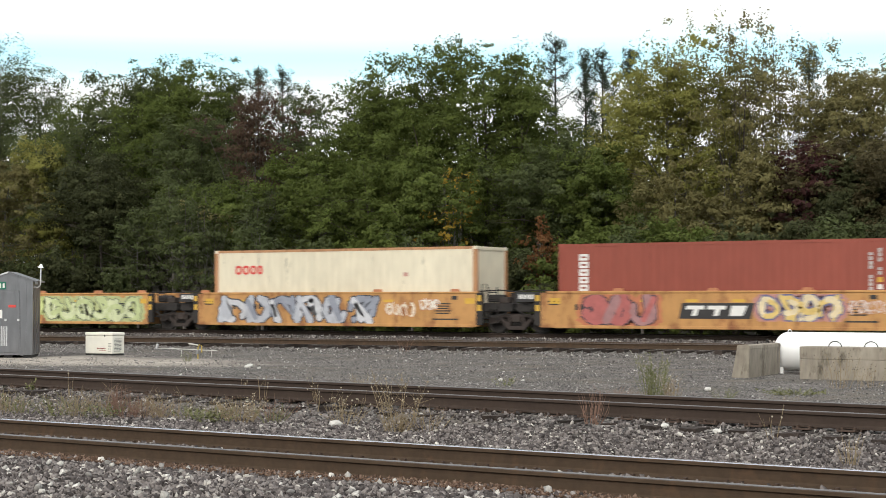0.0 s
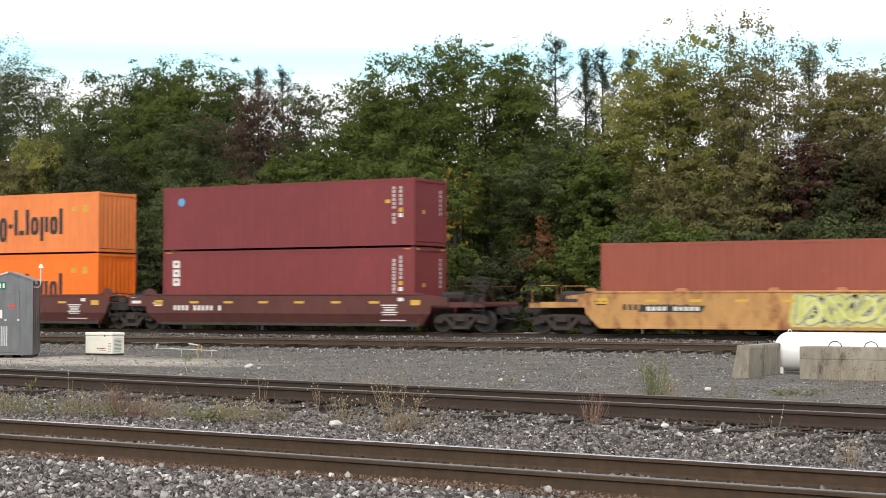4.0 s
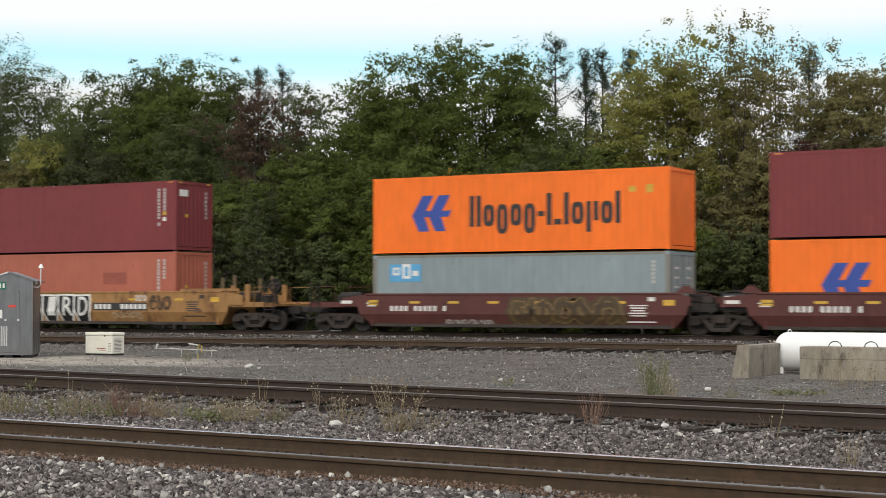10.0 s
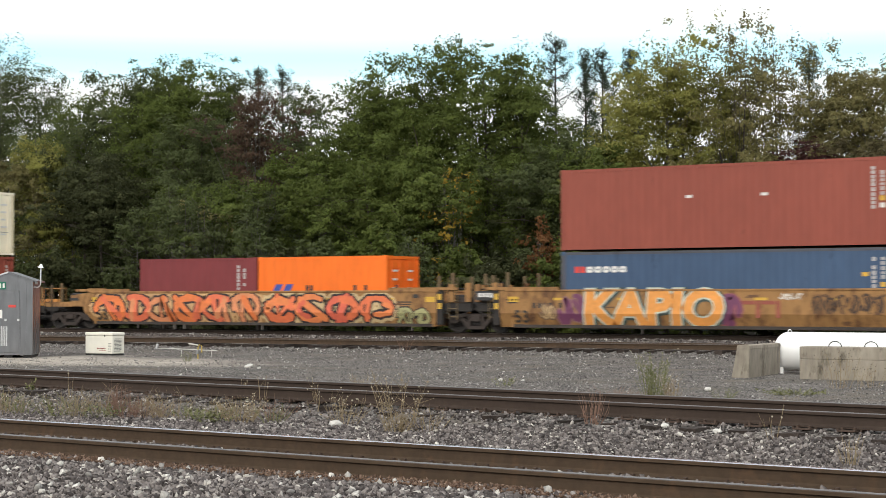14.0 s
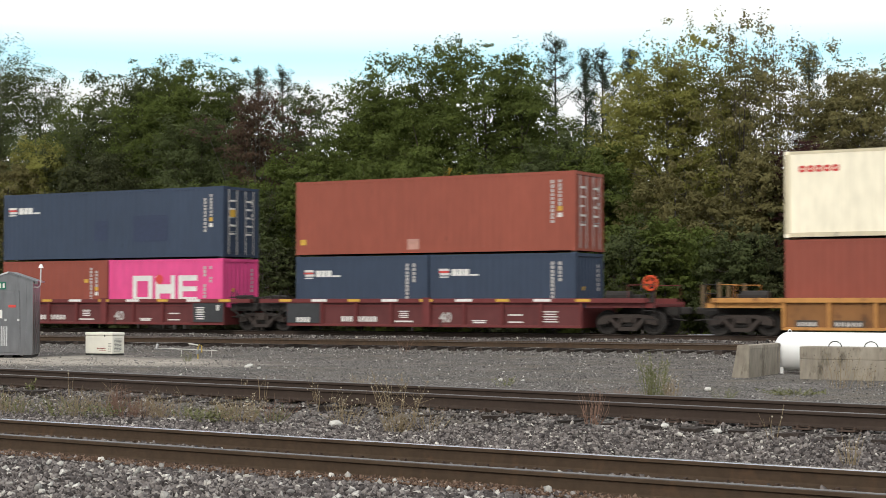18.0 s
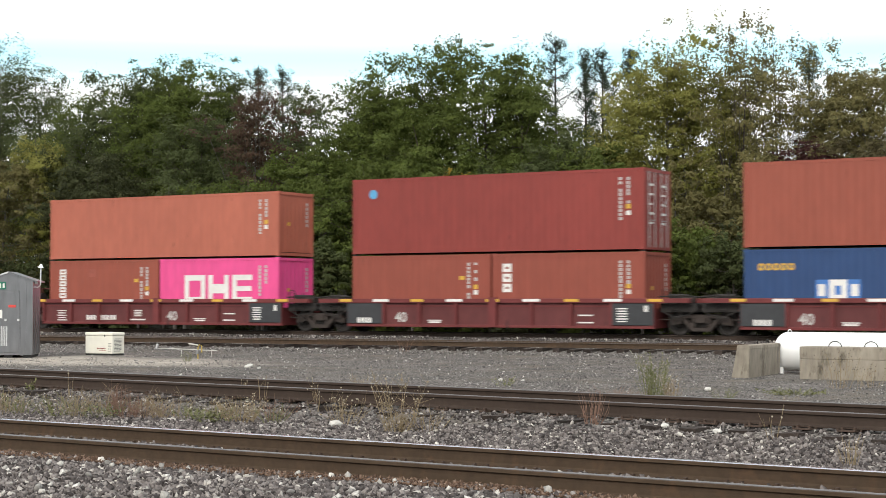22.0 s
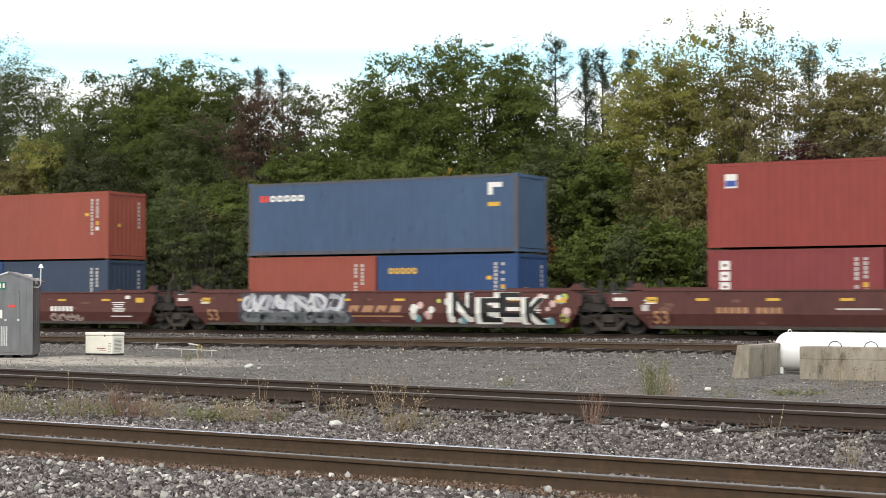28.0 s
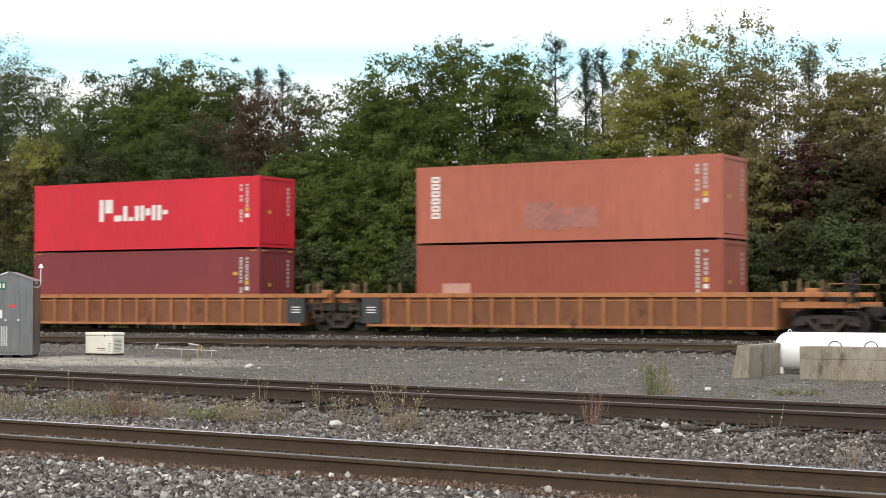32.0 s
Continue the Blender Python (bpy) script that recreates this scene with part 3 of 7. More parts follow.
    if high and colour in ("maroon", "wine"):
        for sx in (-1, 1):
            plate(c, "rustpanel", sx * (hx - 0.32), H - 0.062, 0.26, 0.05, -1.2235, "height_stripe")
        for sy in (-1, 1):
            end_plate(c, "yellow", sy * 0.92, H - 0.07, 0.2, 0.055, hx - 0.004)
    MOVERS.append((c, q_left + length / 2, base))
    c["half"] = hx
    return c, hx, H


def door_marks(H):
    """Small white data lines on a door."""
    bm = bmesh.new()
    for k in range(5):
        add_box(bm, 0.056, 0.060, -0.2, 0.2 - 0.05 * (k % 3), H - 0.62 - 0.34 * k, H - 0.54 - 0.34 * k)
    return bm_mesh("small_print", bm, MARK["white"])


def door_mesh(H, mat):
    bm = box(-0.02, 0.03, -0.545, 0.545, 0.14, H - 0.14, 0.008)
    for z in np.linspace(0.35, H - 0.35, 5):
        add_box(bm, 0.03, 0.055, -0.47, 0.47, z - 0.13, z + 0.13)
    return bm_mesh("door", bm, mat)


def id_marks(c, hx, H, seed=0, warn=True, two=True):
    """Two upright columns of small white characters, a few yellow stickers."""
    rnd = random.Random(seed)
    rects = []
    for cx, low in ((hx - 0.92, 0.36), (hx - 0.62, 0.60)) if two else ((hx - 0.62, 0.60),):
        z = H - 0.32
        while z > H * low:
            h = rnd.uniform(0.09, 0.13)
            if rnd.random() < 0.92:
                rects.append((cx, z - h / 2, 0.115, h))
            z -= h + rnd.uniform(0.02, 0.045)
    joined_plates(c, "print", rects, name="small_print")
    if warn:
        plate(c, "yellow", hx - 0.62, H * 0.53, 0.17, 0.16, name="warning_sticker")
        plate(c, "white", hx - 0.62, H * 0.45, 0.17, 0.16, name="sticker")
        if seed % 3 == 0:
            plate(c, "yellow", hx - 1.2, H * 0.66, 0.22, 0.14, name="warning_sticker")
    end_plate(c, "yellow", -0.5, H * 0.5, 0.16, 0.14, hx - 0.022)
    bm = bmesh.new()
    z = H - 0.4
    while z > H * 0.5:
        add_box(bm, hx - 0.024, hx - 0.016, 0.72, 0.84, z - 0.12, z)
        z -= 0.17
    tagged(part("small_print", bm, MARK["print"], c), kind="stuff")


def upright_name(c, hx, H, letters, x_off, size, colour="white"):
    """A name written downwards as a column of blocks."""
    z = H - 0.38
    w = 0.36
    size = size * 0.80
    me = cached(("column", colour, size), lambda: bm_mesh("name_block", ring_bm(w, size * 0.84, size * 0.30, 0, 0.006), MARK[colour]))
    for k in range(letters):
        put("name_block", me, c, (-hx + x_off, -1.2195, z - size * 0.41))
        z -= size * 1.0


def row_name(c, x, z, h, widths, colour, gap=0.12, hollow=None, name="inscription", y=-1.2195):
    """A name as a row of blocks: each entry is a width, a start and an end height as shares of h."""
    for w, a, b in widths:
        bh = h * (b - a)
        zc = z + h * (a + b) / 2
        if hollow and w > hollow * 2.2 and bh > hollow * 2.4:
            me = cached(("ring", colour, round(w, 2), round(bh, 2), hollow), lambda: bm_mesh("name_block", oval_bm(w, bh, hollow), MARK[colour]))
        else:
            me = cached(("bar", colour, round(w, 2), round(bh, 2)), lambda: bm_mesh("name_block", box(-w / 2, w / 2, 0, 0.006, -bh / 2, bh / 2), MARK[colour]))
        put("name_block", me, c, (x + w / 2, y, zc))
        x += w + gap


def line_emblem(c, hx, z0, size, x0, tint="blue"):
    """A slanted double-arrow emblem in blue with a dark row of blocks beside it."""
    s = size
    for dx in (0, 0.53 * s):
        shape_plate(c, tint, [(x0 + dx + px * s, z0 + pz * s) for px, pz in ((0.0, 0.45), (0.34, 1.0), (0.70, 1.0), (0.45, 0.57), (0.74, 0.57), (0.66, 0.40), (0.41, 0.40), (0.56, 0.0), (0.22, 0.0))], -1.2195 - 0.003 * (dx > 0), "slanted blue arrow emblem")
    h = size * 0.85
    a, t = (0.0, 0.70), (0.0, 1.0)
    wd = [(0.19, *t), (0.19, *t), (0.46, *a), (0.46, -0.25, 0.70), (0.46, *a), (0.46, -0.25, 0.70), (0.26, 0.28, 0.44), (0.2, *t), (0.30, 0.0, 0.18), (0.2, *t), (0.48, *a), (0.19, -0.25, 0.70), (0.19, 0.1, 0.70), (0.46, *a), (0.19, *t)]
    k = s / 1.32
    row_name(c, x0 + 1.85 * s, z0 + 0.10 * s, h, [(w * k, lo, hi) for w, lo, hi in wd], "black", 0.09 * k, 0.19 * k)


def one_name(c, x, z, h):
    """Three white blocks in a row, the first hollow, the second slit, the third notched."""
    w, t = h * 0.95, h * 0.2
    r = [(x, z, w, h, t)]
    x2 = x + w * 1.14
    r += [(x2 - w * 0.38, z, t, h), (x2, z, w * 0.6, h * 0.34), (x2 + w * 0.38, z, t, h)]
    x3 = x2 + w * 1.12
    r += [(x3 - w * 0.36, z, t, h), (x3 + t * 0.4, z + h / 2 - t / 2, w * 0.76, t), (x3 + t * 0.4, z, w * 0.7, t * 0.9), (x3 + t * 0.4, z - h / 2 + t / 2, w * 0.76, t)]
    joined_plates(c, "white", r, name="emblem", label="white block emblem")


def flag_name(c, x, z, s):
    """A small white and red flag with a row of white blocks."""
    joined_plates(c, "white", [(x, z + s * 0.2, s * 1.0, s * 0.2), (x + 0.04, z - s * 0.2, s * 1.0, s * 0.2), (x, z - s * 0.45, s * 0.9, s * 0.1)], name="emblem")
    joined_plates(c, "red", [(x, z, s * 1.0, s * 0.16)], name="emblem")
    row_name(c, x + s * 0.8, z - s * 0.35, s * 0.6, [(s * 0.55, 0, 1), (s * 0.5, 0, 1), (s * 0.55, 0, 1), (s * 0.9, 0, 0.25)], "white", 0.03)


def round_emblem(c, x, z, r):
    disc_plate(c, "red", x, z, r, -1.2195)
    disc_plate(c, "white", x - 0.05, z, r * 0.84, -1.2215)
    shape_plate(c, "green", [(x - r * 0.7, z + r * 0.5), (x + r * 0.2, z + r * 0.55), (x + r * 0.45, z - r * 0.2), (x + r * 0.1, z - r * 0.8), (x - r * 0.1, z - r * 0.1)], -1.2235)
    row_name(c, x + r * 1.4, z - 0.29, 0.6, [(0.24, 0, 1.1), (0.3, 0.25, 0.85), (0.24, 0, 1.1), (0.68, 0, 1.1), (0.3, 0, 1.1), (0.3, 0, 0.5)], "white", 0.05, 0.2)


def scuffs(c, hx, H, seed, n=3, colour="ghost"):
    """Painted-out patches and small repair stickers."""
    rnd = random.Random(seed)
    for _ in range(n):
        plate(c, colour, rnd.uniform(-hx * 0.7, hx * 0.6), rnd.uniform(0.5, H - 0.7), rnd.choice((0.2, 0.3, 0.5)), rnd.choice((0.15, 0.2, 0.35)), name="painted_out_patch")
# ---- well cars ----
def car_paint(name, rgb, dirt, amount=0.4):
    return surface(name, shade(lin(*rgb), 0.85), 0.6, 0, 0.2, 4, 0, rust=shade(lin(*dirt), 0.8), rust_amount=amount, rust_scale=1.8, streak=0.5, spec=0.3)


CAR = {
    "ochre": car_paint("ochre_car_paint", (200, 150, 94), (150, 98, 66), 0.72),
    "gold": car_paint("dirty_gold_car_paint", (166, 124, 78), (104, 72, 52), 0.75),
    "umber": car_paint("brown_gold_car_paint", (136, 90, 60), (98, 64, 48), 0.70),
    "amber": car_paint("amber_car_paint", (206, 148, 84), (136, 90, 58), 0.5),
    "tan": car_paint("orange_tan_car_paint", (180, 120, 78), (118, 80, 58), 0.55),
    "brown": car_paint("oxide_brown_car_paint", (98, 58, 54), (62, 44, 42), 0.35),
    "oxide": car_paint("dark_oxide_car_paint", (92, 56, 52), (58, 42, 40), 0.4),
    # side walls behind the ribs: a darker, patchy tone than ribs and chords
    "amber_panel": car_paint("darker_amber_panel", (150, 104, 62), (98, 68, 48), 0.7),
    "tan_panel": car_paint("darker_tan_panel", (132, 86, 60), (92, 60, 46), 0.6),
    "red_panel": car_paint("darker_red_panel", (106, 56, 56), (70, 46, 46), 0.4),
    "red": car_paint("oxide_red_car_paint", (118, 56, 56), (76, 46, 46), 0.35),
}
CARWORDS = {"ochre": "ochre-yellow", "gold": "dirty golden-yellow", "umber": "rusty brown-yellow", "amber": "amber-yellow", "tan": "orange-tan", "brown": "oxide-brown", "oxide": "dark oxide-brown", "red": "oxide-red"}
POST = surface("weathered_brown_post", (0.15, 0.105, 0.055, 1), 0.85, 0, 0.3, 8)
BLACK_PANEL = surface("black_panel_paint", (0.035, 0.036, 0.040, 1), 0.6, 0, 0.25, 5)
WHEELS = []


def wheelset_mesh():
    """Two flanged wheels on an axle, round its own centre."""
    bm = bmesh.new()
    prof = [(-0.065, 0.06), (-0.065, 0.14), (-0.02, 0.17), (-0.02, 0.33), (-0.06, 0.36), (-0.06, 0.455), (-0.03, 0.455), (-0.02, 0.42), (0.07, 0.415), (0.07, 0.36), (0.03, 0.33), (0.03, 0.17), (0.09, 0.14), (0.09, 0.06)]
    for s in (-1, 1):
        rings = []
        n = 28
        for w, r in prof:
            rings.append([bm.verts.new((r * math.cos(a), s * (0.7525 + w), r * math.sin(a))) for a in (2 * math.pi * k / n for k in range(n))])
        for i in range(len(rings) - 1):
            for k in range(n):
                bm.faces.new((rings[i][k], rings[i][(k + 1) % n], rings[i + 1][(k + 1) % n], rings[i + 1][k]))
    add_tube(bm, [(0, -1.05, 0), (0, 1.05, 0)], 0.085, 12)
    for s in (-1, 1):
        for k in range(3):
            a = k * 2.094
            add_box(bm, 0.05 * math.cos(a) - 0.02, 0.05 * math.cos(a) + 0.02, s * 1.05 - 0.015, s * 1.05 + 0.015, 0.05 * math.sin(a) - 0.02, 0.05 * math.sin(a) + 0.02)
    bmesh.ops.recalc_face_normals(bm, faces=bm.faces[:])
    return bm_mesh("wheelset", bm, GRIME)


def sideframe_mesh():
    """A cast side frame: arched top, window with springs, dipped bottom bar, bearing boxes at its ends."""
    bm = bmesh.new()
    strips = [
        [(-1.12, 0.52), (-0.95, 0.66), (-0.42, 0.72), (0.42, 0.72), (0.95, 0.66), (1.12, 0.52), (0.9, 0.52), (0.4, 0.60), (-0.4, 0.60), (-0.9, 0.52)],
        [(-1.12, 0.34), (-1.12, 0.52), (-0.9, 0.52), (-0.70, 0.55), (-0.70, 0.40)],
        [(0.70, 0.40), (0.70, 0.55), (0.9, 0.52), (1.12, 0.52), (1.12, 0.34)],
        [(-0.72, 0.55), (-0.55, 0.58), (-0.26, 0.28), (-0.34, 0.15)],
        [(0.34, 0.15), (0.26, 0.28), (0.55, 0.58), (0.72, 0.55)],
        [(-0.36, 0.14), (-0.30, 0.27), (0.30, 0.27), (0.36, 0.14)],
        [(-0.34, 0.27), (-0.34, 0.62), (-0.24, 0.62), (-0.24, 0.27)],
        [(0.24, 0.27), (0.24, 0.62), (0.34, 0.62), (0.34, 0.27)],
    ]
    for j, p in enumerate(strips):
        o = 0.002 * j
        a = [bm.verts.new((x, -0.075 - o, z)) for x, z in p]
        b = [bm.verts.new((x, 0.075 + o, z)) for x, z in p]
        bm.faces.new(a)
        bm.faces.new(b[::-1])
        for i in range(len(p)):
            bm.faces.new((a[i], b[i], b[(i + 1) % len(p)], a[(i + 1) % len(p)]))
    bmesh.ops.recalc_face_normals(bm, faces=bm.faces[:])
    return bm_mesh("side_frame", bm, TRUCK_STEEL)


def spring_mesh():
    bm = bmesh.new()
    for x in (0.0,):
        pts = [(x + 0.055 * math.cos(a), 0.055 * math.sin(a), 0.28 + 0.22 * k / 30) for k, a in enumerate(np.linspace(0, 10 * math.pi, 31))]
        add_tube(bm, pts, 0.016, 4)
    return bm_mesh("spring", bm, GRIME)


def truck(parent, x):
    """A two-axle truck under a well car: bolster, side frames, springs, wheelsets."""
    t = put("truck", cached("bolster", lambda: bm_mesh("truck", box(-0.2, 0.2, -1.12, 1.12, 0.42, 0.66, 0.03), TRUCK_STEEL)), parent, (x, 0, 0))
    for s in (-1, 1):
        put("side_frame", cached("sideframe", sideframe_mesh), t, (0, s * 1.0, 0))
        for dx in (-0.13, 0.0, 0.13):
            put("spring", cached("spring", spring_mesh), t, (dx, s * 1.0, 0))
    for dx in (-0.89, 0.89):
        w = put("wheelset", cached("wheelset", wheelset_mesh), t)
        w.matrix_parent_inverse = Matrix.Translation((dx, 0, 0.42))
        WHEELS.append(w)
    return t


def ribs_of(car, x0, x1, n, z0, z1, mat, y=-1.45):
    rib = cached(("rib", mat.name, round(z0, 2), round(z1, 2)), lambda: bm_mesh("rib", box(-0.055, 0.055, -0.07, 0.07, z0, z1, 0.01), mat))
    for s in (1, -1):
        for k in range(n):
            put("rib", rib, car, (x0 + (x1 - x0) * k / (n - 1), s * y, 0))


def ladder(car, x, z0, z1, y=-1.43, wide=0.42, mat=None):
    bm = bmesh.new()
    for s in (-1, 1):
        add_tube(bm, [(x + s * wide / 2, y, z0), (x + s * wide / 2, y, z1)], 0.02, 6)
    for z in np.arange(z0 + 0.1, z1, 0.3):
        add_tube(bm, [(x - wide / 2, y, z), (x + wide / 2, y, z)], 0.016, 6)
    part("ladder", bm, mat or GRIME, car)


def end_gear(car, xe, sgn, mat, zt, posts, brake):
    """The platform at a coupled end: coupler, deck, hoses, upright guide posts, a brake wheel."""
    part("end_platform", box(min(xe - sgn * 1.5, xe + sgn * 1.15), max(xe - sgn * 1.5, xe + sgn * 1.15), -1.28, 1.28, 0.98, 1.08, 0.01), mat, car)
    part("draft_sill", box(min(xe - sgn * 0.6, xe + sgn * 1.6), max(xe - sgn * 0.6, xe + sgn * 1.6), -0.22, 0.22, 0.68, 0.975), GRIME, car)
    part("coupler", box(min(xe + sgn * 1.6, xe + sgn * 2.0), max(xe + sgn * 1.6, xe + sgn * 2.0), -0.12, 0.12, 0.72, 0.98, 0.05), GRIME, car)
    part("air_hose", tube([(xe + sgn * 1.2, -0.4, 0.9), (xe + sgn * 1.5, -0.42, 0.55), (xe + sgn * 1.95, -0.35, 0.5)], 0.03, 6), GRIME, car)
    part("side_sill", box(min(xe - sgn * 1.5, xe + sgn * 1.2), max(xe - sgn * 1.5, xe + sgn * 1.2), -1.36, -1.28, 0.95, 1.16), mat, car)
    part("side_sill", box(min(xe - sgn * 1.5, xe + sgn * 1.2), max(xe - sgn * 1.5, xe + sgn * 1.2), 1.28, 1.36, 0.95, 1.16), mat, car)
    ladder(car, xe + sgn * 0.95, 0.45, 1.95)
    rail = bmesh.new()
    for y in (-1.25, 1.25):
        add_tube(rail, [(xe + sgn * 0.1, y, 1.08), (xe + sgn * 0.1, y, 1.75), (xe + sgn * 1.1, y, 1.75), (xe + sgn * 1.1, y, 1.08)], 0.018, 6)
    tagged(part("handrail", rail, mat, car), kind="stuff")
    part("valve_box", box(xe - 0.35, xe + 0.35, -0.75, -0.2, 1.08, 1.42, 0.04), GRIME, car)
    part("reservoir", tube([(xe - sgn * 0.9, -0.8, 1.35), (xe + sgn * 0.05, -0.8, 1.35)], 0.2, 12), GRIME, car)
    if brake:
        bm = bmesh.new()
        cx, cz = xe + sgn * 0.75, 1.82
        ring = [(cx + 0.25 * math.cos(a), -0.75, cz + 0.25 * math.sin(a)) for a in np.linspace(0, 2 * math.pi, 17)]
        add_tube(bm, ring, 0.045, 6)
        for a in (0.5, 1.75, 3.0, 4.26, 5.5):
            add_tube(bm, [(cx, -0.72, cz), (cx + 0.25 * math.cos(a), -0.75, cz + 0.25 * math.sin(a))], 0.04, 6)
        add_tube(bm, [(cx, -0.70, cz), (cx, -0.78, cz)], 0.09, 10)
        part("brake_stand", box(cx - 0.06, cx + 0.06, -0.70, -0.58, 1.08, 1.95, 0.01), GRIME, car)
        bright = mat in (CAR["red"], CAR["amber"])
        part("brake_wheel", bm, spray((222, 84, 42)) if bright else GRIME, car, "orange-red brake wheel" if bright else "dark brake wheel")


def guide_posts(car, x, zt, mat, n=3, tall=0.75, gap=0.42, half=0.07):
    """Upright container guides that stand on the end of a well."""
    for s in (-1, 1):
        for k in range(n):
            part("guide_post", box(x + (k - (n - 1) / 2) * gap - half, x + (k - (n - 1) / 2) * gap + half, s * 1.28 - 0.05, s * 1.28 + 0.05, zt - 0.35, zt + tall * (0.75 + 0.25 * ((k * 7) % 3) / 2), 0.012), mat, car)


def well_car(paint_name, a, b, first, last, zt, style, label, own_right=False):
    """A drop-centre container car between truck centres a and b. style: smooth, ribbed or short."""
    mat = CAR[paint_name]
    car = tagged(new("well_car"), f"{CARWORDS[paint_name]} {label}", "well car", "cars of the train")
    L = b - a
    h = L / 2
    zb = 0.235
    plain_posts = paint_name in ("gold", "tan")
    inl, inr = 1.62, 1.62
    Y = 1.40
    if style == "smooth":
        plain = paint_name in ("ochre", "gold")
        ends_l = -h + (0.35 if first else 0.12)
        ends_r = h - (0.35 if last else 0.95)
        lowtop = 0.12
        prof = [(-h + inl, zb), (h - inr, zb), (h - 1.12, 0.72), (h - 1.05, 1.02), (ends_r, 1.02), (ends_r, zt - lowtop), (h - 1.3, zt), (-h + 1.3, zt), (ends_l, zt - lowtop), (ends_l, 0.98), (-h + 1.05, 0.98), (-h + 1.12, 0.72)]
        if plain:
            l0, r0 = -h + (1.15 if not first else inl), h - (1.45 if not last else inr)
            prof = [(l0, zb), (r0, zb)]
            prof += [(h - 1.12, 0.72), (h - 1.05, 1.02), (ends_r, 1.02), (ends_r, zt - lowtop), (h - 1.3, zt)] if last else [(r0, zt)]
            prof += [(-h + 1.3, zt), (ends_l, zt - lowtop), (ends_l, 0.98), (-h + 1.05, 0.98), (-h + 1.12, 0.72)] if first else [(l0, zt)]
            for x, on in ((l0, not first), (r0, not last)):
                if on:
                    for s in (-1, 1):
                        part("end_post", box(x - 0.13 + (0.1 if x > 0 else -0.1), x + 0.13 + (0.1 if x > 0 else -0.1), s * 1.36 - 0.08, s * 1.36 + 0.08, 0.3, zt + 0.02, 0.01), GRIME, car)
                    for z in (zt - 0.2, zt - 0.55):
                        plate(car, "yellow", x + (0.1 if x > 0 else -0.1), z, 0.16, 0.22, -1.4455, "reflector")
        for s in (-1, 1):
            part("side_wall", extrude_profile(prof, s * Y - 0.03, s * Y + 0.03), mat, car)
            part("top_chord", box(-h + 1.4, h - 1.4, s * Y - 0.06, s * Y + 0.06, zt - 0.02, zt + 0.05, 0.012), mat, car)
            part("bottom_chord", box(-h + inl + 0.04, h - inr - 0.04, s * Y - 0.055, s * Y + 0.055, zb - 0.02, zb + 0.09, 0.012), mat, car)
    else:
        x0, x1 = -h + 1.55, h - 1.55
        for s in (-1, 1):
            part("side_wall", box(x0, x1, s * Y - 0.02, s * Y + 0.02, zb, zt - 0.12), CAR[paint_name + "_panel"], car)
            part("top_chord", box(-h + (0.25 if not first else -0.9), h - (0.25 if not last else -0.9), s * (Y + 0.02) - 0.13, s * (Y + 0.02) + 0.13, zt - 0.16, zt, 0.012), mat, car)
            part("bottom_chord", box(x0, x1, s * Y - 0.10, s * Y + 0.10, zb - 0.02, zb + 0.08, 0.012), mat, car)
            if style == "ribbed" or paint_name == "red":
                part("middle_chord", box(x0, x1, s * Y - 0.045, s * Y + 0.045, zt - 0.30, zt - 0.25), mat, car)
        n = {"ribbed": int(round((x1 - x0) / 0.92)) + 1, "short": 9}[style]
        ribs_of(car, x0 + 0.06, x1 - 0.06, n, zb + 0.07, zt - 0.16, mat)
        if style == "short":
            for s in (-1, 1):
                part("centre_post", box(-0.16, 0.16, s * 1.49 - 0.07, s * 1.49 + 0.07, zb, zt + 0.04), mat, car)
    for s in (-1, 1):
        part("end_bulkhead", box(s * (h - 1.66) - 0.04, s * (h - 1.66) + 0.04, -Y + 0.05, Y - 0.05, zb, zt - 0.35), mat, car)
        if not (first if s < 0 else last):
            x_in, x_out = s * (h - 1.45), s * (h - 0.1)
            part("end_frame", box(min(x_in, x_out), max(x_in, x_out), -1.22, 1.22, 0.80, 1.10, 0.02), GRIME, car)
            part("brake_cylinder", tube([(s * (h - 1.2), -0.95, 1.28), (s * (h - 0.5), -0.95, 1.28)], 0.15, 10), GRIME, car)
            part("air_pipe", tube([(s * (h - 1.5), -1.2, zt + 0.06), (s * (h - 0.6), -1.2, zt + 0.10), (s * h, -1.15, zt + 0.04)], 0.025, 6), GRIME, car)
            part("grab_rail", tube([(s * (h - 1.3), -1.3, zt - 0.1), (s * (h - 1.3), -1.3, zt + 0.32), (s * (h - 1.1), -1.3, zt + 0.32), (s * (h - 1.1), -1.3, zt - 0.1)], 0.02, 6), GRIME, car)
            ladder(car, s * (h - 0.85), 0.5, zt + (0.5 if plain_posts else 0.22), -1.30, 0.36, POST if plain_posts else None)
            part("valve_box", box(s * (h - 0.45) - 0.2, s * (h - 0.45) + 0.2, -1.18, -0.8, 1.11, 1.34, 0.03), TRUCK_STEEL, car)
            part("air_hose", tube([(s * (h - 1.4), -1.24, 0.85), (s * (h - 0.9), -1.27, 0.62), (s * (h - 0.4), -1.24, 0.70), (s * (h - 0.05), -1.2, 0.92)], 0.026, 6), GRIME, car)
            part("brake_rod", tube([(s * (h - 1.5), -1.0, 0.55), (s * (h - 0.2), -0.9, 0.5)], 0.024, 6), TRUCK_STEEL, car)
            part("articulation_deck", box(min(s * (h - 1.6), s * (h - 0.08)), max(s * (h - 1.6), s * (h - 0.08)), -0.55, 0.55, 0.78, 1.12, 0.02), GRIME, car)
            if style == "smooth" and s < 0:
                end_number(car, -h + 0.55, zt - 0.16)
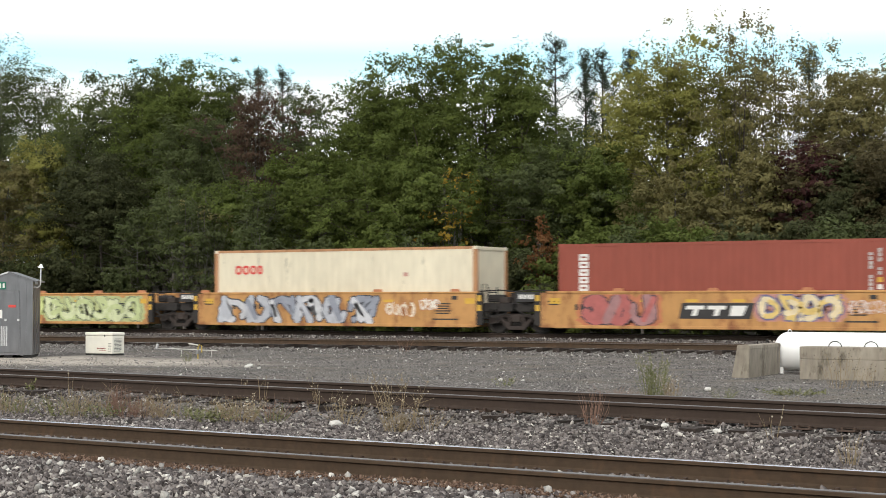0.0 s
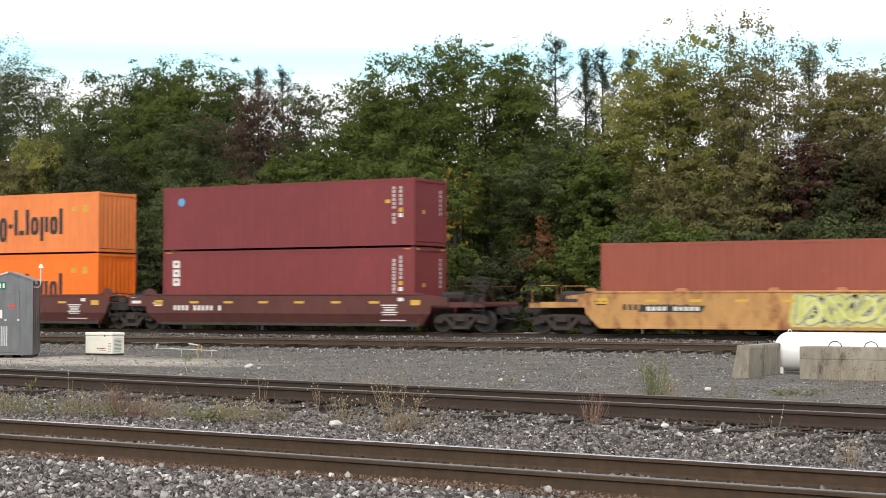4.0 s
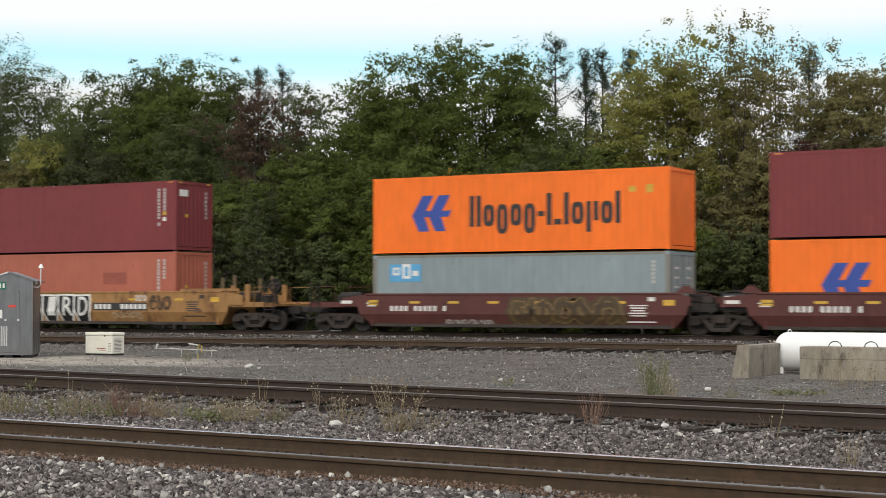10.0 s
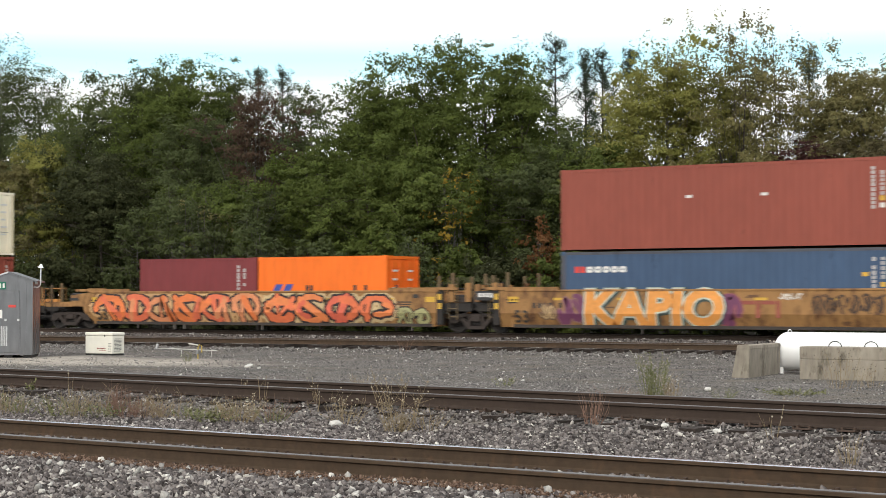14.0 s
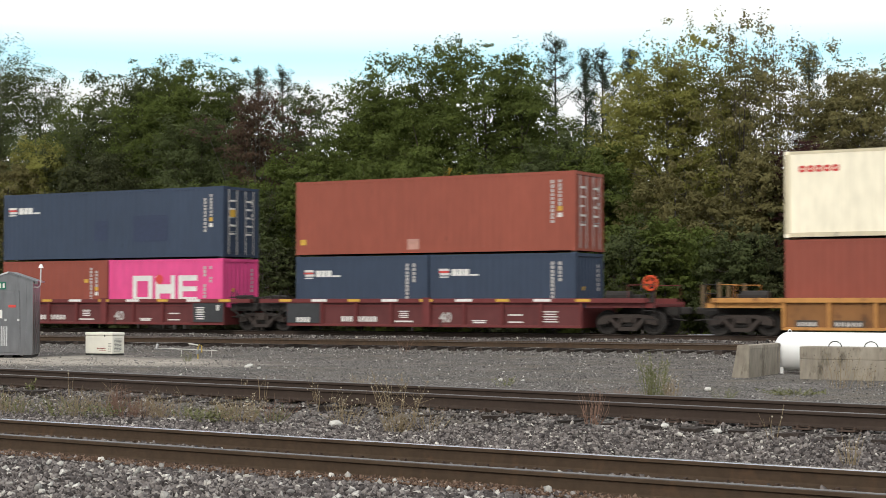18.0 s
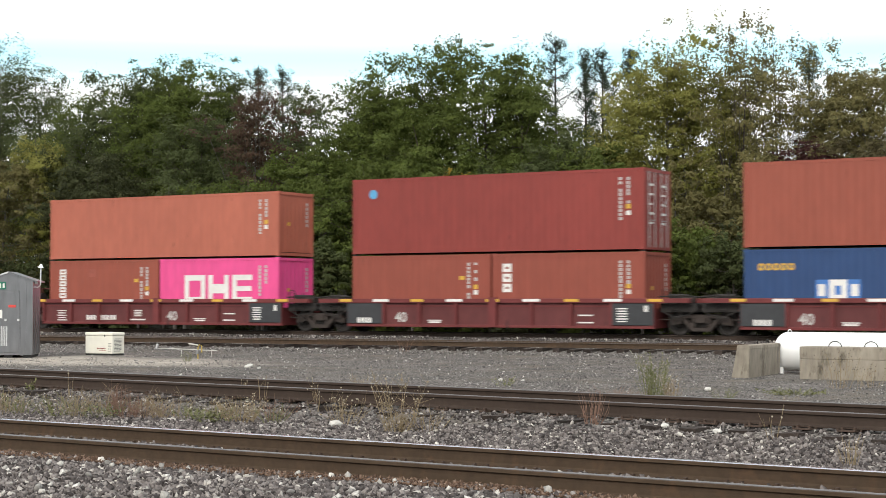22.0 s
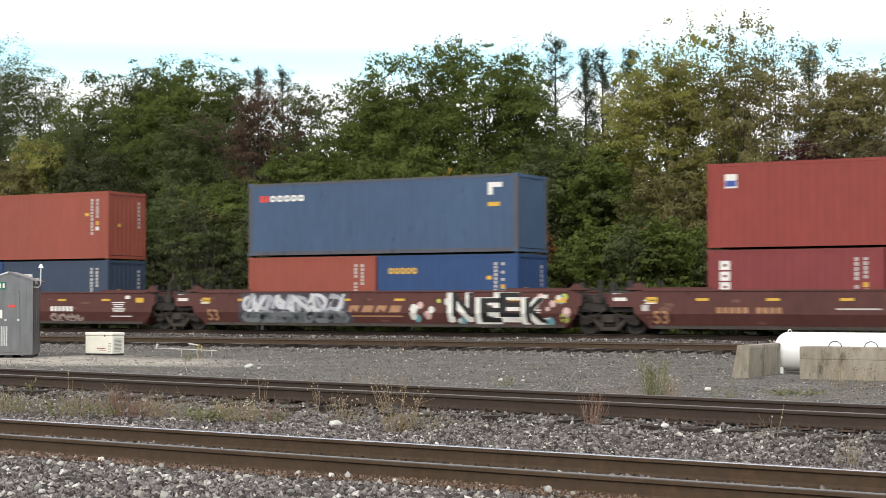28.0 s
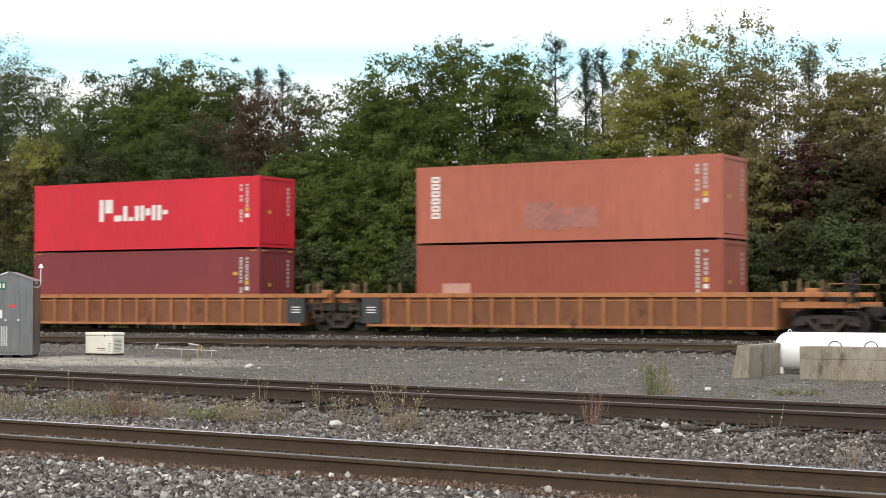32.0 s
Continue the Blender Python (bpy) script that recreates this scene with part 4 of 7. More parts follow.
            if paint_name in ("brown", "oxide"):
                part("corner_gusset", extrude_profile([(s * (h - 1.55), zt + 0.02), (s * (h - 1.28), zt + 0.28), (s * (h - 1.05), zt + 0.28), (s * (h - 0.8), zt + 0.02)], -1.32, -1.22), mat, car)
    part("well_floor", box(-h + 1.7, h - 1.7, -1.3, 1.3, zb - 0.01, zb + 0.10), FLOOR_DARK, car)
    beams = cached(("beam",), lambda: bm_mesh("cross_beam", box(-0.15, 0.15, -1.3, 1.3, zb + 0.1, 0.342), FLOOR_DARK))
    for k in range(5):
        put("cross_beam", beams, car, (-h + 1.95 + (L - 3.9) * k / 4, 0, 0))
    truck(car, -h)
    if last or own_right:
        truck(car, h)
    if first:
        end_gear(car, -h, -1, mat, zt, 3, False)
    if last:
        end_gear(car, h, 1, mat, zt, 3, True)
    MOVERS.append((car, (a + b) / 2, D_TOP))
    return car, h


def side_marks(car, h, zt, big=None, dark=False, number=True):
    """Reporting marks and data blocks as plain bars, yellow reflective strips."""
    y = -1.4345
    col = "black" if dark else "white"
    w = []
    x = -h + 2.6
    for k in range(12):
        if k not in (4, 10):
            w.append((x, zt - 0.52, 0.12, 0.20))
        x += 0.21
    if number:
        joined_plates(car, col, w, y, "inscription")
    joined_plates(car, col, [(h - 2.9, zt - 0.4 - 0.09 * k, 0.7 - 0.12 * (k % 3), 0.045) for k in range(5)] + [(h - 2.8, zt - 0.98, 1.1, 0.05), (h - 2.4, zt - 0.18, 0.25, 0.14)], y, "data_block")
    joined_plates(car, col, [(-h + 1.7, zt - 0.32, 0.5, 0.05), (-h + 1.7, zt - 0.42, 0.4, 0.05), (-h + 0.55, zt - 0.28, 0.5, 0.12)], y, "data_block")
    n = 6
    for k in range(n):
        plate(car, "yellow", -h + 3.6 + (2 * h - 7.2) * k / (n - 1), zt - 0.29, 0.45, 0.09, y, "reflector")
    for s in (-1, 1):
        plate(car, "yellow", s * (h - 1.75), zt - 0.30, 0.42, 0.2, y, "reflector")
    if big:
        lettering(big, -h + 2.08, 0.60, 0.62, "black" if dark else "tanprint", car, "painted size number", y + 0.001, 0.012)


def graffiti(car, x0, x1, z0, z1, fills, edge, seed, letters=6, y=-1.4365, cloud=None, thin=1.0, rim=0.055):
    """Sprayed shapes that cannot be read: fat bent strokes over a pale edge."""
    rnd = random.Random(seed)
    letters = int(letters * 1.15)
    step = (x1 - x0) / letters
    be, bf = bmesh.new(), [bmesh.new() for _ in fills]
    zc, hh = (z0 + z1) / 2, (z1 - z0) / 2
    sharp = seed % 2 == 1

    def stroke(bm, pts, w, yy):
        n = len(pts)
        up, dn = [], []
        for i, p in enumerate(pts):
            d = Vector(pts[min(i + 1, n - 1)]) - Vector(pts[max(i - 1, 0)])
            d = Vector((-d.y, d.x)).normalized() * w * (0.75 + 0.5 * math.sin(i * 1.7 + p[0]) ** 2)
            up.append((p[0] + d.x, p[1] + d.y))
            dn.append((p[0] - d.x, p[1] - d.y))
        for i in range(n - 1):
            vs = [bm.verts.new((q[0], yy, min(max(q[1], z0), z1))) for q in (up[i], up[i + 1], dn[i + 1], dn[i])]
            wv = [bm.verts.new((v.co.x, yy + 0.004, v.co.z)) for v in vs]
            try:
                bm.faces.new(vs)
                for j in range(4):
                    bm.faces.new((vs[j], wv[j], wv[(j + 1) % 4], vs[(j + 1) % 4]))
            except ValueError:
                pass
        for i, p in enumerate(pts):
            e = yy - 0.0003 - 0.0001 * (i % 2)
            bm.faces.new([bm.verts.new((p[0] + w * 0.95 * math.cos(a), e, min(max(p[1] + w * 0.95 * math.sin(a), z0), z1))) for a in (math.pi * j / 4 for j in range(8))][::-1])

    bc = bmesh.new()
    for k in range(letters):
        cx = x0 + (k + 0.5) * step
        lean = rnd.uniform(-0.12, 0.2) * step
        for s in range(3):
            if s == 1 or (sharp and s == 2):
                # a straight or kinked bar
                n = rnd.choice((2, 3))
                pts = [(cx + rnd.uniform(-0.45, 0.45) * step + lean * (2 * i - n + 1), zc + hh * rnd.uniform(0.5, 0.85) * (1 if (i + s) % 2 else -1)) for i in range(n)]
            else:
                # a fat bow, nearly closed
                a0 = rnd.uniform(0, 6.28)
                sweep = rnd.choice((-1, 1)) * (rnd.uniform(3.6, 5.6) if s == 0 else rnd.uniform(2.0, 3.4))
                rx, rz = step * rnd.uniform(0.36, 0.52), hh * (rnd.uniform(0.62, 0.8) if s == 0 else rnd.uniform(0.3, 0.6))
                oz = rnd.uniform(-0.15, 0.15) * hh
                pts = [(cx + rx * math.cos(a0 + sweep * i / 9), zc + oz + rz * math.sin(a0 + sweep * i / 9)) for i in range(10)]
            wd = step * rnd.uniform(0.10, 0.17) * thin
            stroke(be, pts, wd + rim, y + 0.0004 * s)
            if cloud:
                stroke(bc, pts, wd * 1.5 + 0.16, y + 0.0026 + 0.0004 * s)
            stroke(bf[(k + s // 2) % len(fills)], pts, wd, y - 0.003 - 0.0007 * s)
    if cloud:
        tagged(part("graffiti_cloud", bc, cloud, car), kind="stuff")
    else:
        bc.free()
    g = tagged(part("graffiti", be, edge, car, "sprayed graffiti in fat bent strokes"), kind="stuff")
    for bm, m in zip(bf, fills):
        tagged(part("graffiti_fill", bm, m, g), kind="stuff")


def spray(rgb):
    return surface("spray_%d_%d_%d" % rgb, shade(lin(*rgb), 0.85), 0.6, 0, 0.2, 6)


def word_art(car, word, x, z, size, fill, edge, fit, fat=0.045, shear=0.0, shadow=None):
    """A sprayed word that can be read: a dark shadow, a fat edge, the letters before them."""
    if shadow:
        lettering(word, x + 0.06, z - 0.04, size, "", car, "", -1.4355, fat * 2.3, shear, 1.0, "graffiti_cloud", shadow, fit + 0.16)
    lettering(word, x, z, size, "", car, "sprayed graffiti word " + word.lower(), -1.4390, fat * 1.7, shear, 1.0, "graffiti", edge, fit + 0.08)
    lettering(word, x, z, size, "", car, "", -1.4430, fat, shear, 1.0, "graffiti_word", fill, fit - 0.05)


def block_word(car, word, x0, x1, z0, z1, body, line, seed):
    """A sprayed word in tapering blocks: pale rim, black body, thin pale letter lines."""
    rnd = random.Random(seed)
    step = (x1 - x0) / len(word)
    rim, black = bmesh.new(), bmesh.new()
    for k, ch in enumerate(word):
        a, b = x0 + k * step, x0 + (k + 1) * step
        j = [rnd.uniform(-0.05, 0.05) for _ in range(6)]
        out = [(a + 0.14 + j[0], z0 + abs(j[1])), (b - 0.16 + j[2], z0 + abs(j[3])), (b + 0.05, (z0 + z1) / 2 + j[4]), (b + 0.03, z1 - abs(j[5])), (a - 0.04, z1 - abs(j[2])), (a - 0.06, (z0 + z1) / 2 + j[0])]
        cx, cz = (a + b) / 2, (z0 + z1) / 2
        ins = [(cx + (x - cx) * 0.82, cz + (z - cz) * 0.88) for x, z in out]
        for bm, pts, y in ((rim, out, -1.4365 - 0.0006 * (k % 2)), (black, ins, -1.4395)):
            vs = [bm.verts.new((x, y, z)) for x, z in pts]
            ws = [bm.verts.new((x, y + 0.003, z)) for x, z in pts]
            bm.faces.new(vs)
            for i in range(6):
                bm.faces.new((vs[i], ws[i], ws[(i + 1) % 6], vs[(i + 1) % 6]))
        lettering(ch, cx + 0.02, cz + 0.06, (z1 - z0) * 0.92, "", car, "sprayed letter " + ch, -1.4440, 0.012, 0.05, 1.0, "graffiti_letter", line, step * 0.62)
    g = tagged(part("graffiti", rim, line, car, "sprayed graffiti word " + word.lower()), kind="stuff")
    tagged(part("graffiti_body", black, body, g), kind="stuff")


BENT = ("graffiti", "graffiti_fill", "graffiti_cloud", "graffiti_word", "graffiti_letter", "graffiti_body", "graffiti_dots", "inscription", "data_block", "lettering", "side_wall", "number_panel", "owner_panel", "bottom_chord", "paint_patch", "sign_panel", "name_block")


def bend_side(car, zk=0.74, slope=0.42):
    """Fold the lower part of a smooth car's sides inwards, with all that is painted on it."""
    for ob in car.children_recursive:
        if ob.name.split(".")[0] not in BENT:
            continue
        o = ob.location
        me = ob.data
        if me.users > 1:
            if o.z < zk:
                ob.location.y += (zk - o.z) * slope
            continue
        bm = bmesh.new()
        bm.from_mesh(me)
        bmesh.ops.bisect_plane(bm, geom=bm.verts[:] + bm.edges[:] + bm.faces[:], plane_co=(0, 0, zk - o.z), plane_no=(0, 0, 1))
        for v in bm.verts:
            z = v.co.z + o.z
            if z < zk:
                v.co.y += (zk - z) * slope * (1 if v.co.y + o.y < 0 else -1)
        bm.to_mesh(me)
        bm.free()


def paint_patches(car, x0, x1, z0, z1, n, colour, seed):
    """Ragged patches of an older coat of paint."""
    rnd = random.Random(seed)
    bm = bmesh.new()
    for k in range(n):
        x, z, w, h = rnd.uniform(x0, x1), rnd.uniform(z0, z1), rnd.uniform(0.06, 0.34), rnd.uniform(0.03, 0.09)
        m = 12
        bm.faces.new([bm.verts.new((x + w * rnd.uniform(0.45, 1.2) * math.copysign(abs(math.cos(-2 * math.pi * i / m)) ** 0.5, math.cos(-2 * math.pi * i / m)), -1.4335 - 0.0002 * k, min(z1, max(z0, z + h * rnd.uniform(0.5, 1.3) * math.copysign(abs(math.sin(-2 * math.pi * i / m)) ** 0.5, math.sin(-2 * math.pi * i / m)))))) for i in range(m)])
    tagged(part("paint_patch", bm, colour, car, "ragged patches of older paint"), kind="stuff")


def end_number(car, x, z):
    """A dark plate with a white running number at a coupled end."""
    p = part("number_plate", box(x - 0.42, x + 0.42, -1.345, -1.32, z - 0.17, z + 0.17, 0.006), BLACK_PANEL, car)
    tagged(joined_plates(p, "white", [(x - 0.24 + 0.16 * i, z + 0.01, 0.11, 0.17) for i in range(4)], -1.352, "inscription"), kind="stuff")


def top_pads(car, zt, mat, xs):
    """Small container guide lugs along the top edge."""
    for x in xs:
        part("guide_lug", extrude_profile([(x - 0.2, zt + 0.04), (x - 0.13, zt + 0.15), (x + 0.13, zt + 0.15), (x + 0.2, zt + 0.04)], -1.44, -1.30), mat, car)


# ---- the consist, from the head of the stretch that passes to its tail ----
BASE = D_TOP + 0.345
GAP = 0.06


def stack(q, low, top=None, lift=0.0):
    """Containers in one well: one long or two short ones below, one long one on top. Each: colour, high, doors leading, note."""
    made = []
    z = BASE + lift
    if len(low) == 1:
        c = container(40, low[0][1], low[0][0], q, z, low[0][2], low[0][3])
        made.append(c)
        z += c[2]
    else:
        for k, s in enumerate(low):
            c = container(20, s[1], s[0], q + k * 6.13, z, s[2], s[3])
            made.append(c)
        z += made[0][2]
    if top:
        made.append(container(40, top[1], top[0], q, z + GAP, top[2], top[3]))
        lock = cached(("twist_lock",), lambda: bm_mesh("twist_lock", box(-0.08, 0.08, -0.05, 0.05, -GAP, 0.0), GRIME))
        for sx in (-1, 1):
            for sy in (-1, 1):
                put("twist_lock", lock, made[-1][0], (sx * 6.0, sy * 1.13, 0))
    return made


def build_train():
    W, K = spray((238, 236, 230)), spray((28, 26, 28))
    # ochre set of single-level cars
    c, h = well_car("ochre", 3.0, 18.6, False, False, 1.49, "smooth", "articulated well car covered in graffiti", True)
    side_marks(c, h, 1.49, None, True)
    PINK, INK, RUSTY_TAN = spray((186, 104, 100)), spray((84, 66, 72)), spray((198, 132, 92))
    graffiti(c, -4.9, -2.2, 0.32, 1.42, [PINK, PINK, spray((172, 128, 128))], INK, 3, 3, cloud=spray((196, 120, 84)), thin=1.1)
    shape_plate(c, "black", [(-1.32, 0.58), (1.26, 0.58), (1.42, 1.12), (-1.2, 1.12)], -1.4365, "slanted black panel with white blocks", "owner_panel")
    for k in range(3):
        x = -0.75 + 0.78 * k
        shape_plate(c, "white", [(x - 0.30, 0.68), (x + 0.16, 0.68), (x + 0.34, 1.03), (x - 0.22, 1.03)] if k == 2 else [(x - 0.10, 0.68), (x + 0.08, 0.68), (x + 0.15, 0.90), (x + 0.34, 0.90), (x + 0.38, 1.03), (x - 0.28, 1.03), (x - 0.32, 0.90), (x - 0.03, 0.90)], -1.4425, "", "inscription")
    graffiti(c, 1.5, 4.3, 0.5, 1.42, [spray((232, 214, 176)), spray((226, 196, 120))], spray((110, 112, 150)), 4, 4, thin=1.0, cloud=spray((196, 140, 128)))
    graffiti(c, 4.6, 6.0, 0.7, 1.25, [spray((226, 214, 206))], RUSTY_TAN, 14, 5, thin=0.5, rim=0.02)
    top_pads(c, 1.49, RUSTY_TAN, (-3.6, -0.1, 3.2))
    c, h = well_car("ochre", -12.6, 3.0, False, False, 1.49, "smooth", "articulated well car with black and white graffiti")
    side_marks(c, h, 1.49, None, True)
    graffiti(c, -5.5, 1.95, 0.30, 1.42, [spray((208, 208, 212)), spray((190, 192, 200)), spray((150, 154, 166))], spray((66, 66, 76)), 5, 6, thin=0.85, rim=0.06)
    graffiti(c, 2.4, 3.7, 0.55, 1.2, [spray((236, 222, 200))], RUSTY_TAN, 6, 4, thin=0.6, rim=0.02)
    graffiti(c, 3.9, 4.75, 0.8, 1.3, [spray((240, 232, 220))], RUSTY_TAN, 16, 3, thin=0.7, rim=0.02)
    top_pads(c, 1.49, RUSTY_TAN, (-6.3, 2.0, 5.4))
    c, h = well_car("ochre", -28.3, -12.6, False, False, 1.49, "smooth", "empty articulated well car with red and pale green graffiti")
    side_marks(c, h, 1.49, None, True)
    graffiti(c, -6.05, -0.9, 0.30, 1.42, [spray((240, 214, 192)), spray((232, 176, 150)), spray((228, 104, 62))], spray((128, 54, 62)), 7, 5, cloud=spray((226, 100, 58)), thin=1.15, rim=0.04)
    graffiti(c, -0.6, 0.45, 0.6, 1.4, [spray((214, 222, 150))], spray((178, 186, 120)), 17, 2, cloud=spray((190, 198, 126)), thin=1.2)
    graffiti(c, 0.6, 6.0, 0.30, 1.42, [spray((214, 220, 176)), spray((196, 206, 150))], spray((122, 130, 106)), 8, 6, cloud=spray((186, 192, 136)), thin=0.9, rim=0.045)
    top_pads(c, 1.49, RUSTY_TAN, (-6.2, -4.9, -2.8, 0.4, 3.6, 6.0))
    c, h = well_car("ochre", -43.7, -28.3, True, False, 1.49, "smooth", "end well car with pale yellow graffiti")
    side_marks(c, h, 1.49, None, True)
    graffiti(c, 1.05, 5.55, 0.32, 1.42, [spray((222, 220, 142)), spray((206, 206, 120))], spray((148, 150, 150)), 9, 5, cloud=spray((206, 204, 122)), thin=0.75, rim=0.06)
    shape_plate(c, "black", [(-4.6, 0.82), (-2.25, 0.80), (-2.1, 1.03), (-4.45, 1.05)], -1.4365, "", "number_panel")
    joined_plates(c, "white", [(-4.2 + 0.2 * i, 0.925, 0.13, 0.14) for i in range(10) if i != 4], -1.4405, "inscription")
    top_pads(c, 1.49, RUSTY_TAN, (-6.4, -3.0, 0.3, 2.6))
    (c, hx, H), = stack(4.79, [("brick", True, False, "with a white name column")])
    upright_name(c, hx, H, 6, 1.0, 0.34)
    id_marks(c, hx, H, 2)
    (c, hx, H), = stack(-10.75, [("white", True, False, "with a red emblem and rusty edges")])
    row_name(c, -hx + 1.05, H * 0.66, 0.36, [(0.32, 0, 1), (0.32, 0, 1), (0.3, 0, 1), (0.26, 0, 1)], "red", 0.05, 0.09)
    scuffs(c, hx, H, 4, 3, "pale")
    (c, hx, H), = stack(-42.1, [("rust", True, False, "standing alone in its well")])
    id_marks(c, hx, H, 5)
    scuffs(c, hx, H, 6, 2)
    # brown set of five
    cuts = (-126.7, -111.1, -95.3, -79.5, -63.8, -47.9)
    for k in range(5):
        c, h = well_car("brown", cuts[k], cuts[k + 1], k == 0, k == 4, 1.43, "smooth", "smooth-sided articulated well car with white data marks")
        side_marks(c, h, 1.43)
        if k == 0:
            graffiti(c, -0.1, 4.2, 0.3, 1.35, [spray((82, 66, 40)), spray((74, 58, 38))], spray((122, 98, 62)), 32, 5, cloud=spray((82, 64, 40)), thin=0.8)
            graffiti(c, -2.9, -0.9, 0.22, 0.52, [spray((178, 170, 166))], spray((104, 66, 62)), 35, 6, thin=0.5)
        if k == 1:
            graffiti(c, -2.0, 0.4, 0.3, 1.2, [spray((140, 116, 112))], spray((92, 60, 57)), 33, 4, thin=0.4, rim=0.02)
        bend_side(c, 0.70)
    (a, hx, H), (b, hb, HB) = stack(-62.0, [("wine", True, False, "with a white name column")], ("maroon", False, False, "with a pale blue disc"))
    upright_name(a, hx, H, 3, 0.7, 0.46)
    id_marks(a, hx, H, 8)
    row_name(a, hx - 2.0, H * 0.2, 0.3, [(0.3, 0, 0.5), (0.2, 0, 0.8)], "yellow", 0.1)
    disc_plate(b, "skyblue", -hb + 0.95, HB - 0.62, 0.17)
    id_marks(b, hb, HB, 9)
    (a, hx, H), (b, hb, HB) = stack(-77.75, [("orange", True, False, "with a blue arrow emblem")], ("apricot", False, False, "with a blue arrow emblem"))
    line_emblem(a, hx, 0.8, 1.32, -hx + 1.75)
    line_emblem(b, hb, 0.66, 1.32, -hb + 1.75, "midblue")
    for c, e in ((a, H), (b, HB)):
        plate(c, "yellow", hx - 0.75, e - 0.72, 0.26, 0.3, name="warning_sticker")
        plate(c, "yellow", hx - 1.4, e - 0.72, 0.26, 0.2, name="warning_sticker")
    (a, hx, H), (b, hb, HB) = stack(-93.42, [("grey", False, False, "with a round red and green emblem")], ("maroon", True, False, "with a white name column"))
    round_emblem(a, -hx + 4.1, 1.35, 0.48)
    id_marks(a, hx, H, 10, False)
    upright_name(b, hb, HB, 3, 0.72, 0.46)
    id_marks(b, hb, HB, 11)
    plate(b, "yellow", hb - 1.05, HB * 0.40, 0.55, 0.22, name="warning_sticker")
    end_plate(b, "white", -0.7, HB - 0.5, 0.55, 0.28, hb - 0.02)
    (a, hx, H), (b, hb, HB) = stack(-109.3, [("orange", True, False, "with a blue arrow emblem")], ("maroon", True, True, "with small stickers"))
    line_emblem(a, hx, 0.78, 1.32, -hx + 1.75)
    plate(a, "yellow", hx - 0.75, H - 0.75, 0.26, 0.3, name="warning_sticker")
    plate(a, "yellow", hx - 1.4, H - 0.75, 0.26, 0.2, name="warning_sticker")
    joined_plates(b, "white", [(hb - 1.3, HB - 0.3, 0.9, 0.14), (hb - 1.7, HB - 0.6, 0.2, 0.14)], name="small_print")
    plate(b, "yellow", hb - 0.75, HB - 0.7, 0.26, 0.3, name="warning_sticker")
    plate(b, "yellow", hb - 1.4, HB - 0.7, 0.26, 0.2, name="warning_sticker")
    (a, hx, H), (b, hb, HB) = stack(-125.08, [("grey", False, True, "with a blue and white emblem")], ("orange", True, False, "with a blue arrow emblem"))
    joined_plates(a, "skyblue", [(-hx + 1.45, H - 0.68, 1.4, 0.66)], name="emblem_panel")
    joined_plates(a, "white", [(-hx + 1.05, H - 0.62, 0.3, 0.3, 0.08), (-hx + 1.5, H - 0.62, 0.36, 0.55, 0.1), (-hx + 1.9, H - 0.7, 0.25, 0.2)], -1.2235, "emblem")
    id_marks(a, hx, H, 12, False, False)
    line_emblem(b, hb, 0.82, 1.35, -hb + 1.75)
    plate(b, "yellow", hb - 0.75, HB - 0.75, 0.26, 0.3, name="warning_sticker")
    plate(b, "yellow", hb - 1.4, HB - 0.75, 0.26, 0.2, name="warning_sticker")
    # golden set of three
    cuts = (-190.0, -170.0, -150.3, -130.8)
    for k in range(3):
        c, h = well_car("gold", cuts[k], cuts[k + 1], k == 0, k == 2, 1.55, "smooth", ("articulated well car with orange graffiti along its whole side", "articulated well car with an orange sprayed word", "articulated well car with a black and white sprayed word")[k])
        side_marks(c, h, 1.55, "53", True)
        for s in (-1, 1):
            part("upper_side", box(s * h * 0.79 - 1.5, s * h * 0.79 + 1.5, -1.425, -1.365, 1.60, 1.70), CAR["gold"], c)
            if not (s < 0 and k == 0):
                guide_posts(c, s * (h - 0.55), 1.5, CAR["gold"], 2, 0.42, 0.7, 0.11)
                guide_posts(c, s * (h - 1.15), 1.5, POST, 2, 0.85, 0.6, 0.05)
        if k == 0:
            graffiti(c, -8.2, 0.4, 0.28, 1.5, [spray((240, 132, 74)), spray((236, 120, 84)), spray((232, 150, 104))], spray((54, 42, 44)), 51, 6, cloud=spray((214, 170, 120)), thin=0.62, rim=0.085)
            graffiti(c, 0.6, 6.6, 0.28, 1.5, [spray((238, 124, 80)), spray((240, 140, 84)), spray((230, 110, 84))], spray((50, 40, 42)), 52, 4, cloud=spray((214, 186, 140)), thin=0.62, rim=0.085)
            graffiti(c, 6.8, 8.2, 0.28, 0.95, [spray((186, 182, 130))], spray((54, 44, 42)), 57, 2, thin=0.6)
        if k == 1:
            plum = spray((120, 66, 98))
            graffiti(c, -6.3, -5.3, 0.30, 1.45, [plum], spray((150, 110, 104)), 58, 2, thin=1.4)
            graffiti(c, -0.2, 0.5, 0.30, 1.45, [plum], spray((150, 84, 96)), 59, 1, thin=1.2)
            word_art(c, "KAPIO", -2.72, 0.89, 1.68, spray((243, 164, 84)), spray((206, 214, 200)), 5.3, 0.075, 0.08, spray((66, 78, 72)))
            row_name(c, 0.55, 0.62, 0.58, [(0.5, 0.78, 1), (0.14, 0, 1), (0.5, 0.78, 1), (0.14, 0, 1)], "ghost", 0.03, None, "inscription", -1.4365)
            graffiti(c, 3.0, 5.4, 0.72, 1.45, [spray((72, 54, 42))], spray((142, 102, 62)), 53, 6, thin=0.55, rim=0.02)
